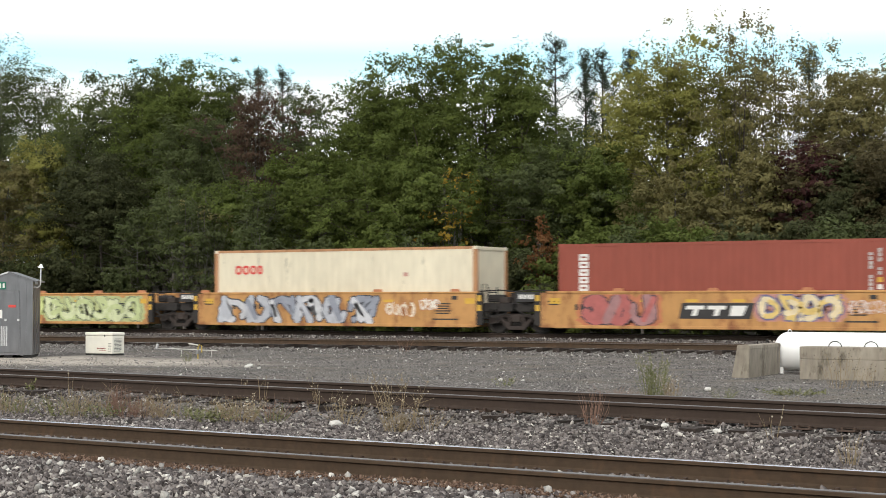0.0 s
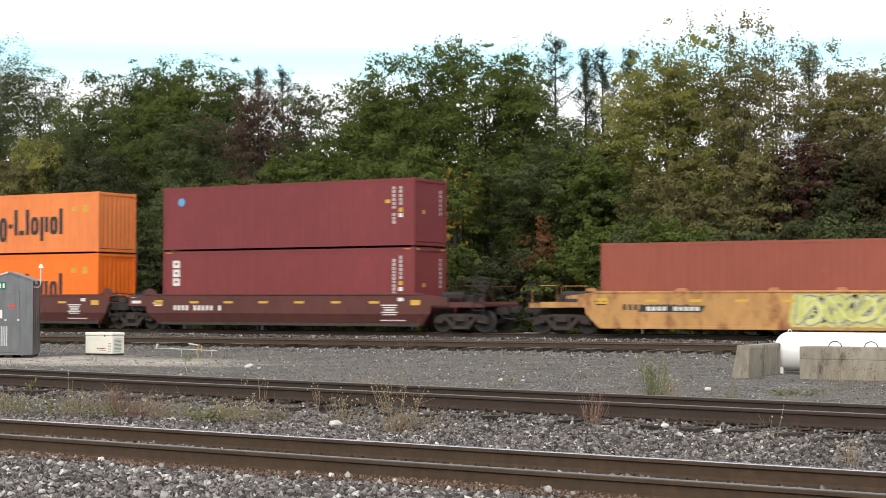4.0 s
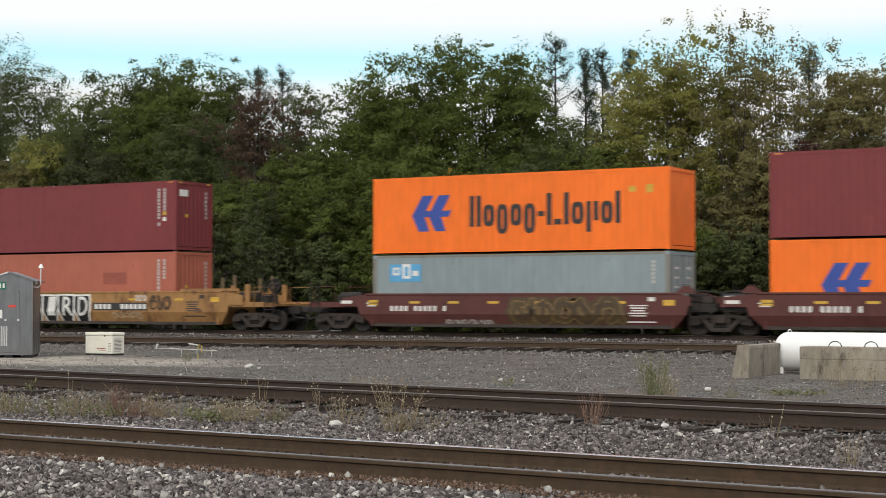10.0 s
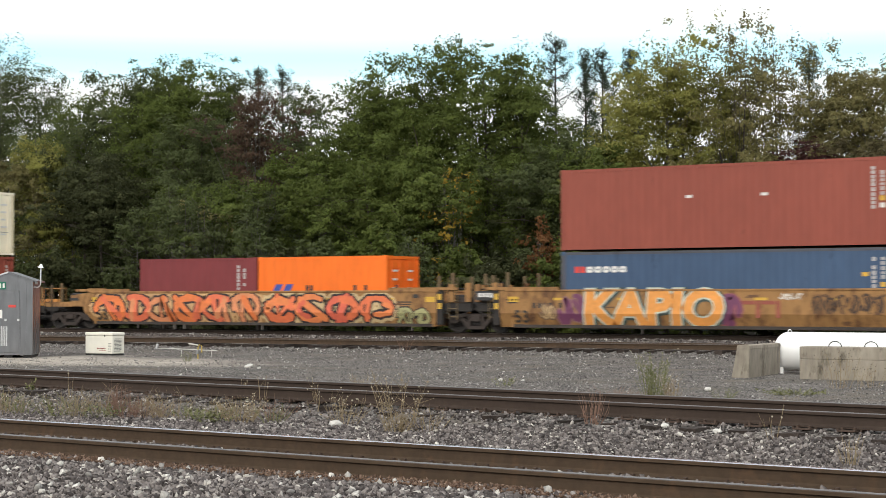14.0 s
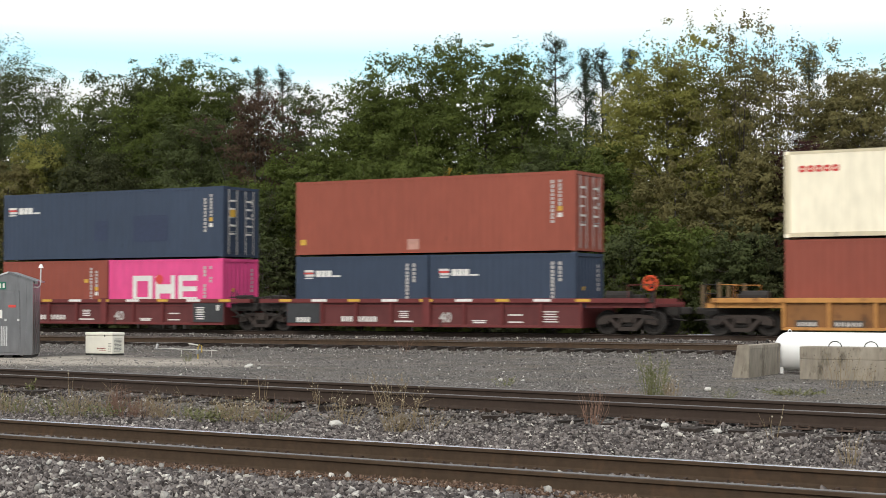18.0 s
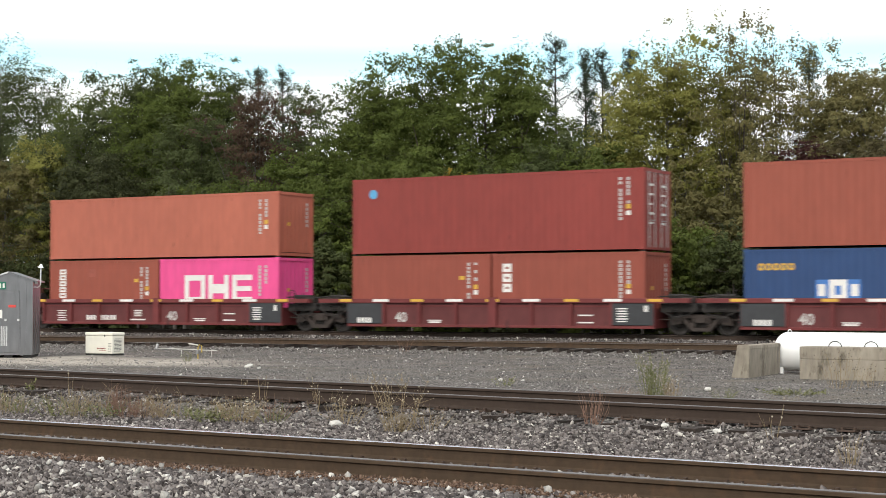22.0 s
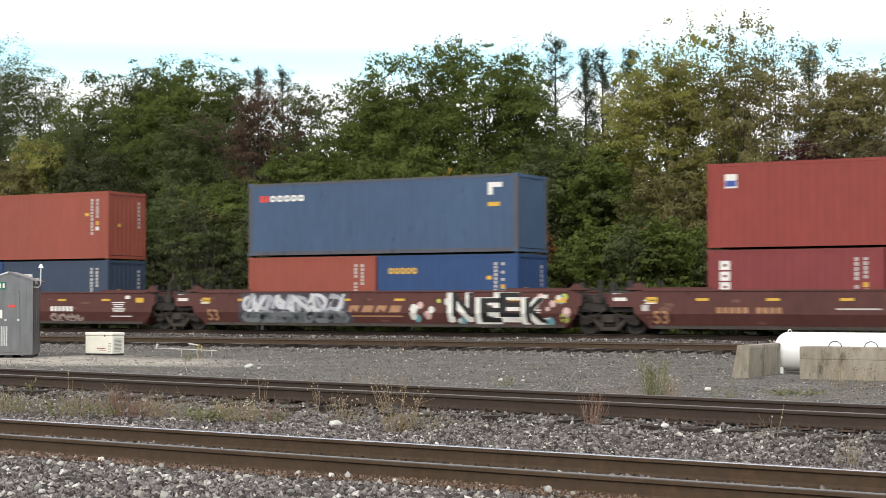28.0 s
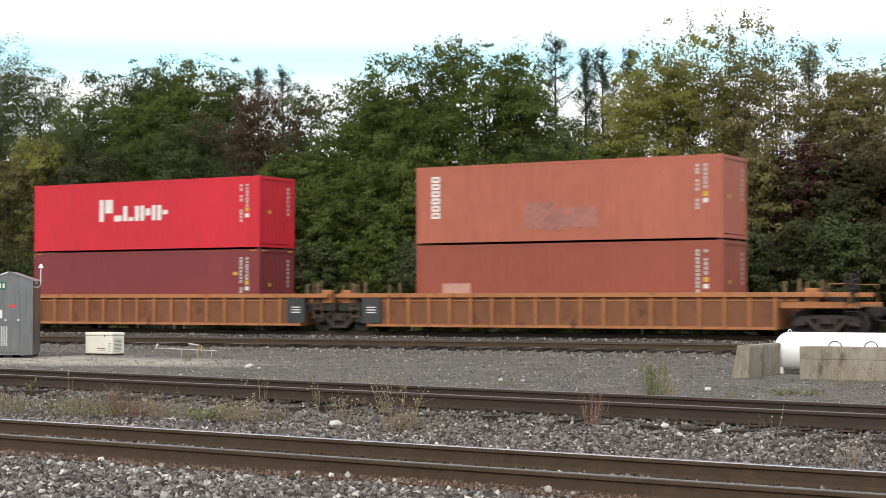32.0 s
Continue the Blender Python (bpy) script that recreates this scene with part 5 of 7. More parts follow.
            graffiti(c, 1.85, 2.7, 1.22, 1.46, [spray((226, 216, 204))], spray((160, 116, 72)), 60, 4, thin=0.6, rim=0.01)
            graffiti(c, -7.0, -6.4, 0.5, 1.1, [spray((196, 164, 120))], spray((110, 84, 66)), 61, 2, thin=0.8)
        if k == 2:
            block_word(c, "GERM", -5.9, -2.42, 0.24, 1.5, K, W, 5)
            block_word(c, "BIRD", -2.28, 1.33, 0.24, 1.5, K, W, 6)
            graffiti(c, -3.2, -2.3, 0.3, 0.75, [spray((226, 160, 150))], spray((196, 150, 140)), 63, 2, thin=1.2)
            joined_plates(c, "black", [(2.98, 0.96, 3.0, 0.32)], -1.4365, "number_panel")
            joined_plates(c, "white", [(1.68 + 0.24 * i, 0.96, 0.16, 0.2) for i in range(12) if i not in (4, 5)], -1.4405, "inscription")
            graffiti(c, 4.6, 5.7, 0.75, 1.48, [spray((70, 52, 40))], spray((130, 94, 56)), 54, 3, thin=0.6, rim=0.02)
            graffiti(c, 3.8, 4.45, 1.15, 1.46, [spray((226, 216, 204))], spray((160, 116, 72)), 67, 3, thin=0.6, rim=0.01)
            graffiti(c, 2.5, 4.2, 0.42, 0.76, [spray((190, 166, 136))], spray((150, 108, 68)), 68, 5, thin=0.4, rim=0.01)
        paint_patches(c, -h + 1.6, h - 1.6, 0.35, 1.4, 14, spray((112, 78, 52)), 80 + k)
        bend_side(c)
    (a, hx, H), (b, hb, HB) = stack(-146.93, [("salmon", True, False, "with a white name column")], ("maroon", True, False, "with a white name column"), 0.01)
    upright_name(a, hx, H, 6, 0.75, 0.34)
    id_marks(a, hx, H, 13, False)
    plate(a, "ghost", hx - 3.3, H - 1.1, 1.3, 0.5, name="painted_out_patch")
    upright_name(b, hb, HB, 3, 0.72, 0.46)
    id_marks(b, hb, HB, 14)
    end_plate(b, "white", -0.7, HB - 0.5, 0.55, 0.28, hb - 0.02)
    (a, hx, H), (b, hb, HB) = stack(-166.42, [("blue", False, False, "with a red and white name row")], ("brick", True, False, "with yellow stickers"), 0.01)
    row_name(a, -hx + 0.55, H - 0.75, 0.3, [(0.18, 0, 0.75), (0.18, 0, 0.75)], "red", 0.04)
    row_name(a, -hx + 1.0, H - 0.75, 0.3, [(0.26, 0, 0.75)] * 5, "white", 0.06, 0.09)
    id_marks(a, hx, H, 15)
    id_marks(b, hb, HB, 16)
    for x in (-1.2, 1.5):
        plate(b, "white", x, HB - 1.1, 0.24, 0.1, name="sticker")
    (a, hx, H), (b, hb, HB) = stack(-186.0, [("wine", False, False, "low in its well"), ("orange", False, True, "with a blue arrow emblem")], None, 0.01)
    id_marks(a, hx, H, 17, False)
    line_emblem(b, hb, 0.55, 0.95, -hb + 0.55)
    # a single amber car
    c, h = well_car("amber", -209.4, -193.9, True, True, 1.29, "short", "single well car with upright ribs and a bright top edge")
    lettering("40", -1.01, 0.66, 0.56, "black", c, "painted size number", -1.4245)
    row_name(c, 0.36, 0.50, 0.34, [(0.34, 0.7, 1), (0.1, 0, 1), (0.34, 0.7, 1), (0.12, 0, 1)], "ghost", 0.03, None, "inscription", -1.4265)
    joined_plates(c, "soot", [(-5.37, 0.42, 0.76, 0.26), (-3.98, 0.42, 1.04, 0.26), (4.0, 0.55, 0.5, 0.2)], -1.4265, "number_panel")
    joined_plates(c, "print", [(-5.62 + 0.17 * i, 0.42, 0.11, 0.13) for i in range(4)] + [(-4.36 + 0.19 * i, 0.42, 0.12, 0.13) for i in range(5)], -1.4305, "inscription")
    guide_posts(c, -h - 1.0, 1.3, POST, 2, 0.6, 0.6, 0.05)
    guide_posts(c, h + 0.6, 1.3, POST, 3, 0.7, 0.6, 0.05)
    (a, hx, H), (b, hb, HB) = stack(-207.82, [("brick", True, False, "with a painted-out patch")], ("cream", True, True, "with a red name row"))
    plate(a, "ghost", -0.4, 0.75, 1.1, 0.55, name="painted_out_patch")
    id_marks(a, hx, H, 18)
    row_name(b, -hb + 0.5, HB - 0.72, 0.3, [(0.24, 0, 0.75)] * 5, "red", 0.04, 0.08)
    flag_name(b, hb - 3.9, HB - 0.7, 0.42)
    joined_plates(b, "black", [(hb - 3.1 + 0.3 * i, HB - 0.72, 0.22, 0.2) for i in range(3)], name="emblem")
    plate(b, "yellow", hb - 0.9, HB - 1.2, 0.22, 0.2, name="warning_sticker")
    plate(b, "pale", -1.0, 0.55, 0.25, 0.35, name="repair_patch")
    joined_plates(b, "black", [(0.7, 0.62, 0.3, 0.45, 0.02)], name="repair_outline")
    # oxide-red set of five
    cuts = (-292.5, -276.7, -260.9, -245.3, -229.5, -213.6)
    for k in range(5):
        c, h = well_car("red", cuts[k], cuts[k + 1], k == 0, k == 4, 1.28, "short", "well car with ribs, black end panels and striped top")
        for s in (-1, 1):
            if not (k == 4 and s > 0) and not (k == 0 and s < 0):
                part("black_end_panel", box(s * (h - 2.35) - 0.78, s * (h - 2.35) + 0.78, -1.526, -1.42, 0.34, 1.1), BLACK_PANEL, c)
                joined_plates(c, "white", ([(s * (h - 2.35) - 0.26 + 0.17 * i, 0.46, 0.12, 0.2) for i in range(4)] if s < 0 else [(h - 2.75, 0.92 - 0.09 * i, 0.42 - 0.06 * (i % 2), 0.045) for i in range(6)] + [(h - 1.85, 0.92, 0.13, 0.22)]), -1.5325, "data_block")
        early = k in (1, 2)
        lettering("40", -3.98 if early else 0.76, 0.56, 0.52, "print", c, "painted size number", -1.4265, 0.012)
        rows = [(3.7, 0.68, 0.55, 0.05), (3.7, 0.42, 0.6, 0.05), (2.2 if not early else -2.5, 0.40, 0.5, 0.06), (2.2 if not early else -2.5, 0.47, 0.62, 0.035)]
        rows += [(-1.06, 0.80 - 0.075 * i, 0.42 - 0.05 * (i % 2), 0.04) for i in range(4)] + [(-1.06, 0.42, 0.8, 0.06)] if not early else []
        if k in (0, 4):
            rows += [(-5.3, 0.78 - 0.1 * i, 0.5 - 0.1 * (i % 2), 0.04) for i in range(5)]
        if k == 4:
            rows += [(5.1, 0.80 - 0.09 * i, 0.6 - 0.14 * (i % 2), 0.04) for i in range(5)]
        if not early:
            rows += [(-3.82 + 0.185 * i, 0.50, 0.13, 0.2) for i in range(9) if i != 3]
        joined_plates(c, "white", rows, -1.4265, "data_block")
        xs = np.linspace(-h + 1.5, h - 1.5, 9)
        joined_plates(c, "yellow", [(x, 1.215, 0.55, 0.10) for x in xs[::2]], -1.5565, "reflector_band")
        joined_plates(c, "white", [(x, 1.215, 0.7, 0.10) for x in xs[1::2]], -1.5565, "reflector_band")
    (a, hx, H), (a2, _, _), (b, hb, HB) = stack(-227.72, [("navy", False, False, "with a small flag"), ("navy", False, False, "with a small flag")], ("rust", True, True, "with a yellow sticker"))
    for c in (a, a2):
        flag_name(c, -hx + 0.62, H - 0.66, 0.42)
        id_marks(c, hx, H, 19, False)
    id_marks(b, hb, HB, 20)
    plate(b, "yellow", -hb + 0.35, 0.5, 0.28, 0.22, name="warning_sticker")
    plate(b, "pale", -hb + 5.4, 0.35, 0.5, 0.4, name="repair_patch")
    (a, hx, H), (a2, _, _), (b, hb, HB) = stack(-243.53, [("brick", False, False, "low in its well"), ("pink", False, False, "with a white block emblem")], ("navy", True, True, "with darker repainted patches"))
    id_marks(a, hx, H, 21)
    one_name(a2, -hx + 1.85, 1.35, 1.12)
    disc_plate(a2, "red", -hx + 2.75, 1.75, 0.2, -1.2245)
    id_marks(a2, hx, H, 22, False)
    flag_name(b, -hb + 0.55, HB - 0.72, 0.46)
    id_marks(b, hb, HB, 23)
    plate(b, "navypatch", -0.42, 1.18, 0.72, 0.86, name="painted_out_patch")
    plate(b, "navypatch", 2.3, 1.24, 1.84, 1.1, name="painted_out_patch")
    end_plate(b, "yellow", -0.62, HB - 1.1, 0.35, 0.3, hb + 0.03)
    (a, hx, H), (a2, _, _), (b, hb, HB) = stack(-259.3, [("deepblue", False, False, "with a yellow name row"), ("navy", False, False, "with a small flag")], ("rust", True, False, "with a yellow sticker"))
    row_name(a, -hx + 0.5, H - 0.72, 0.24, [(0.22, 0, 1)] * 5, "yellow", 0.04, 0.07)
    joined_plates(a, "midblue", [(0.2, 1.2, 1.5, 0.7)], name="emblem_panel")
    joined_plates(a, "white", [(0.2, 1.2, 0.6, 0.7, 0.2), (-0.35, 1.2, 0.25, 0.4), (0.75, 1.2, 0.25, 0.4)], -1.2235, "emblem")
    flag_name(a2, -hx + 0.62, H - 0.66, 0.42)
    id_marks(a, hx, H, 24, False)
    id_marks(a2, hx, H, 25, False)
    id_marks(b, hb, HB, 26)
    (a, hx, H), (a2, _, _), (b, hb, HB) = stack(-275.1, [("brick", False, False, "low in its well"), ("brick", False, False, "with a white name column")], ("darkred", True, True, "with a pale blue disc"))
    id_marks(a, hx, H, 27)
    upright_name(a2, hx, H, 3, 0.62, 0.46)
    id_marks(a2, hx, H, 28)
    disc_plate(b, "skyblue", -hb + 0.95, HB - 0.6, 0.18)
    id_marks(b, hb, HB, 29)
    (a, hx, H), (a2, _, _), (b, hb, HB) = stack(-290.8, [("rust", False, False, "with a white name column"), ("pink", False, False, "with a white block emblem")], ("salmon", False, False, "with a faded patch"))
    upright_name(a, hx, H, 6, 0.75, 0.32)
    id_marks(a, hx, H, 30)
    plate(a, "ghost", -0.6, H - 0.55, 0.35, 0.35, name="painted_out_patch")
    one_name(a2, -hx + 1.85, 1.35, 1.12)
    id_marks(a2, hx, H, 31, False)
    id_marks(b, hb, HB, 32)
    # a single golden car
    c, h = well_car("umber", -316.3, -296.3, True, True, 1.53, "smooth", "single well car with an orange sign panel")
    side_marks(c, h, 1.53, "53", False, False)
    joined_plates(c, "white", [(-5.0 + 0.27 * i, 0.86, 0.18, 0.22) for i in range(11) if i != 4], -1.4365, "inscription")
    plate(c, "rustpanel", 2.87, 0.87, 2.6, 0.58, -1.4365, "sign_panel")
    row_name(c, 1.95, 0.64, 0.46, [(0.5, 0.72, 1), (0.14, 0, 1), (0.5, 0.72, 1), (0.14, 0, 1), (0.14, 0, 1)], "darkrust", 0.07, None, "inscription", -1.4405)
    for s in (-1, 1):
        part("upper_side", box(s * h * 0.76 - 1.5, s * h * 0.76 + 1.5, -1.425, -1.365, 1.58, 1.68), CAR["umber"], c)
    paint_patches(c, -9.4, -6.6, 0.9, 1.45, 16, spray((186, 136, 78)), 90)
    paint_patches(c, 5.6, 8.8, 0.9, 1.45, 18, spray((186, 136, 78)), 91)
    paint_patches(c, -6.0, 6.0, 0.5, 1.4, 9, spray((170, 124, 76)), 92)
    bend_side(c)
    (a, hx, H), (a2, _, _), (b, hb, HB) = stack(-312.65, [("pink", False, False, "with a white block emblem"), ("pink", False, True, "with a white block emblem")], ("olive", False, True, "with a round red and green emblem"))
    for c in (a, a2):
        one_name(c, -hx + 1.95, 1.35, 1.12)
        id_marks(c, hx, H, 33, False)
    round_emblem(b, -hb + 4.1, 1.35, 0.55)
    id_marks(b, hb, HB, 34, False, False)
    for x, z, w, h in ((2.05, 0.62, 0.5, 0.2), (4.35, 0.55, 0.42, 0.38)):
        plate(b, "midgrey", x, z, w, h, name="repair_patch")
    joined_plates(b, "white", [(4.75, 2.33, 0.62, 0.10), (4.8, 2.13, 0.42, 0.09), (4.85, 1.93, 0.22, 0.13), (5.5, 1.80, 0.2, 0.18), (5.35, 0.34, 0.22, 0.08), (5.75, 0.16, 0.4, 0.09)], -1.2195, "inscription")
    plate(b, "yellow", 5.5, 2.12, 0.26, 0.3, name="warning_sticker")
    for y, z, w, h in ((-0.78, 2.02, 0.42, 0.28), (-0.55, 1.86, 0.5, 0.22), (0.5, 1.94, 0.66, 0.36), (-0.6, 1.34, 0.6, 0.16), (0.5, 1.30, 0.62, 0.24), (-0.7, 0.98, 0.3, 0.12), (0.5, 0.92, 0.5, 0.14), (-0.5, 0.42, 0.6, 0.12), (0.5, 0.42, 0.6, 0.12)):
        end_plate(b, "white", y, z, w, h, hb + 0.002)
    # dark oxide set of three
    cuts = (-379.2, -359.6, -340.1, -320.4)
    for k in range(3):
        c, h = well_car("oxide", cuts[k], cuts[k + 1], k == 0, k == 2, 1.53, "smooth", ("smooth-sided well car with faint sprayed lines", "smooth-sided well car with silver and white graffiti", "smooth-sided well car with white data marks")[k])
        side_marks(c, h, 1.53, "53", False, k == 0)
        for s in (-1, 1):
            part("upper_side", box(s * h * 0.76 - 1.6, s * h * 0.76 + 1.6, -1.425, -1.365, 1.58, 1.66), CAR["oxide"], c)
            guide_posts(c, s * (h - 0.6), 1.45, GRIME, 2, 0.55, 0.7)
        if k == 1:
            graffiti(c, -6.2, -1.3, 0.75, 1.5, [spray((206, 206, 210)), spray((170, 172, 180))], spray((92, 84, 96)), 63, 6, cloud=spray((74, 66, 78)), thin=0.75)
            graffiti(c, -6.2, -1.1, 0.24, 0.85, [spray((104, 110, 112)), spray((126, 130, 134))], spray((66, 60, 74)), 62, 6, cloud=spray((78, 72, 84)), thin=0.9)
            for j, (ch, x, dz) in enumerate((("N", 3.98, 0.10), ("E", 5.12, -0.10), ("E", 5.9, 0.10), ("K", 6.95, -0.10))):
                lettering(ch, x - 0.12, 0.86 + dz - 0.05, 1.38, "", c, "", -1.4385 - 0.0004 * j, 0.085, 0.0, 1.0, "graffiti_cloud", W, 1.1)
                lettering(ch, x, 0.90 + dz, 1.22, "", c, "sprayed letter " + ch, -1.4425, 0.03, 0.0, 1.0, "graffiti_letter", K, 0.86)
            rnd = random.Random(62)
            for j, col in enumerate(((196, 214, 96), (110, 164, 176), (224, 190, 184), (228, 226, 220))):
                bm = bmesh.new()
                for i in range(8):
                    x, z, q = rnd.uniform(1.8, 8.6), rnd.uniform(0.4, 1.38), rnd.uniform(0.08, 0.19)
                    bm.faces.new([bm.verts.new((x + q * rnd.uniform(0.8, 1.1) * math.cos(a), -1.4335 - 0.0005 * j, z + q * math.sin(a))) for a in (-2 * math.pi * i / 9 for i in range(9))])
                tagged(part("graffiti_dots", bm, spray(col), c), kind="stuff")
            for j in range(4):
                x = -1.1 + 0.62 * j
                shape_plate(c, "tanprint", [(x, 0.76), (x + 0.46, 0.76), (x + 0.56, 1.02), (x + 0.10, 1.02)] if j % 2 else [(x, 0.76), (x + 0.15, 0.76), (x + 0.22, 0.9), (x + 0.40, 0.76), (x + 0.55, 1.02), (x + 0.10, 1.02)], -1.4365, "", "inscription")
            joined_plates(c, "tanprint", [(0.2, 0.61, 2.3, 0.06)], -1.4365, "inscription")
        if k == 0:
            graffiti(c, -6.5, -2.6, 0.3, 1.42, [spray((184, 158, 142))], spray((98, 62, 58)), 64, 4, thin=0.34)
            graffiti(c, -3.6, -1.4, 0.45, 1.15, [spray((150, 104, 62))], spray((98, 62, 56)), 65, 4, thin=0.5)
            graffiti(c, 3.0, 4.9, 0.3, 0.68, [spray((184, 168, 158))], spray((98, 62, 58)), 66, 4, thin=0.5, rim=0.02)
            joined_plates(c, "white", [(3.15 + 0.22 * i, 0.86, 0.15, 0.21) for i in range(6)] + [(2.2, 0.86, 0.2, 0.21), (-1.3, 0.86, 0.22, 0.2), (0.4, 0.92, 2.0, 0.04)], -1.4365, "inscription")
        if k == 2:
            joined_plates(c, "tanprint", [(-5.65 + 0.235 * i, 0.87, 0.17, 0.2) for i in range(11) if i not in (5, 10)], -1.4365, "inscription")
            joined_plates(c, "print", [(-0.86, 0.92, 1.5, 0.05), (-8.35, 0.95, 0.26, 0.22)], -1.4365, "inscription")
        paint_patches(c, -h + 1.6, h - 1.6, 0.35, 1.4, 12, spray((112, 76, 66)), 95 + k)
        bend_side(c)
    (a, hx, H), (a2, _, _), (b, hb, HB) = stack(-336.37, [("wine", False, False, "with a white name column"), ("rust", False, False, "with a white name column")], ("darkred", True, False, "with yellow stickers"))
    upright_name(a, hx, H, 3, 0.62, 0.46)
    id_marks(a, hx, H, 35)
    upright_name(a2, hx, H, 6, 0.9, 0.32)
    id_marks(a2, hx, H, 36, False)
    id_marks(b, hb, HB, 37)
    plate(b, "yellow", hb - 0.62, 0.95, 0.36, 0.4, name="warning_sticker")
    end_plate(b, "yellow", -0.78, HB - 0.36, 0.34, 0.36, hb + 0.003)
    joined_plates(b, "white", [(-hb + 0.85, HB - 0.62, 0.42, 0.48)], name="sticker")
    joined_plates(b, "blue", [(-hb + 0.85, HB - 0.70, 0.36, 0.2)], -1.2235, "sticker")
    (a, hx, H), (a2, _, _), (b, hb, HB) = stack(-355.87, [("brick", False, False, "low in its well"), ("deepblue", False, False, "with a yellow name row")], ("blue", True, False, "with a red and white name row"))
    id_marks(a, hx, H, 38, False)
    row_name(a2, -hx + 0.5, H - 0.72, 0.24, [(0.22, 0, 1)] * 5, "yellow", 0.04, 0.07)
    id_marks(a2, hx, H, 39)
    row_name(b, -hb + 0.55, HB - 0.75, 0.34, [(0.2, 0, 0.75), (0.2, 0, 0.75)], "red", 0.04)
    row_name(b, -hb + 1.05, HB - 0.75, 0.34, [(0.28, 0, 0.75)] * 5, "white", 0.06, 0.09)
    joined_plates(b, "white", [(hb - 0.95, HB - 0.4, 0.6, 0.18), (hb - 1.15, HB - 0.62, 0.2, 0.3)], name="small_print")
    plate(b, "yellow", hb - 1.0, HB - 1.12, 0.5, 0.16, name="warning_sticker")
    (a, hx, H), (a2, _, _), (b, hb, HB) = stack(-375.47, [("deepblue", False, False, "with a white emblem"), ("navy", False, False, "with a small flag")], ("brick", True, False, "with a white name column"))
    shape_plate(a, "white", [(-hx + 0.3, 1.75), (-hx + 0.7, 2.0), (-hx + 1.2, 2.02), (-hx + 0.95, 1.75), (-hx + 1.2, 1.55), (-hx + 0.6, 1.5)])
    row_name(a, -hx + 1.35, 1.78, 0.22, [(0.2, 0, 1)] * 6, "white", 0.05, 0.06)
    id_marks(a, hx, H, 40, False)
    flag_name(a2, -hx + 0.62, H - 0.66, 0.42)
    id_marks(a2, hx, H, 41, False)
    upright_name(b, hb, HB, 6, 0.85, 0.34)
    id_marks(b, hb, HB, 42)
    # orange-tan ribbed set
    cuts = (-422.3, -402.6, -383.3)
    for k in range(2):
        c, h = well_car("tan", cuts[k], cuts[k + 1], k == 0, k == 1, 1.48, "ribbed", "ribbed articulated well car with black end panels")
        for s in (-1, 1):
            if not (k == 1 and s > 0):
                part("black_end_panel", box(s * (h - 1.75) - 0.42, s * (h - 1.75) + 0.42, -1.526, -1.42, 0.34, 1.30), BLACK_PANEL, c)
                joined_plates(c, "white", [(s * (h - 1.75), 0.75 + 0.1 * i, 0.4, 0.045) for i in range(3)], -1.5325, "data_block")
            guide_posts(c, s * (h - 1.1), 1.4, POST, 2, 0.6, 0.5, 0.045)
            part("centre_block", box(s * (h - 0.45) - 0.22, s * (h - 0.45) + 0.22, -1.3, -1.0, 1.1, 1.62, 0.03), CAR["tan"], c)
    (a, hx, H), (b, hb, HB) = stack(-399.02, [("rust", True, False, "with a pale repair patch")], ("salmon", True, False, "with a name column and dark patch"), 0.05)
    id_marks(a, hx, H, 43)
    plate(a, "pale", -hx + 1.75, 1.2, 1.2, 0.5, name="repair_patch")
    upright_name(b, hb, HB, 6, 0.85, 0.34)
    id_marks(b, hb, HB, 44)
    joined_plates(b, "fade", [(-0.9, 0.95, 1.2, 0.95), (0.55, 0.85, 1.7, 0.72), (-0.25, 0.55, 0.9, 0.3)], name="painted_out_patch")
    (a, hx, H), (b, hb, HB) = stack(-418.54, [("wine", True, False, "low in its well")], ("scarlet", True, False, "with a white name row"), 0.05)
    id_marks(a, hx, H, 45)
    row_name(b, -hb + 3.75, HB * 0.42, 0.85, [(0.24, 0, 1.1), (0.42, 0.42, 1.1), (0.42, 0, 0.3), (0.22, 0, 0.75), (0.26, 0, 0.2), (0.22, 0, 0.75), (0.2, 0, 0.75), (0.26, 0.25, 0.6), (0.2, 0, 0.75), (0.22, 0, 0.75), (0.26, 0.28, 0.5)], "white", 0.08)
    id_marks(b, hb, HB, 46)


build_train()


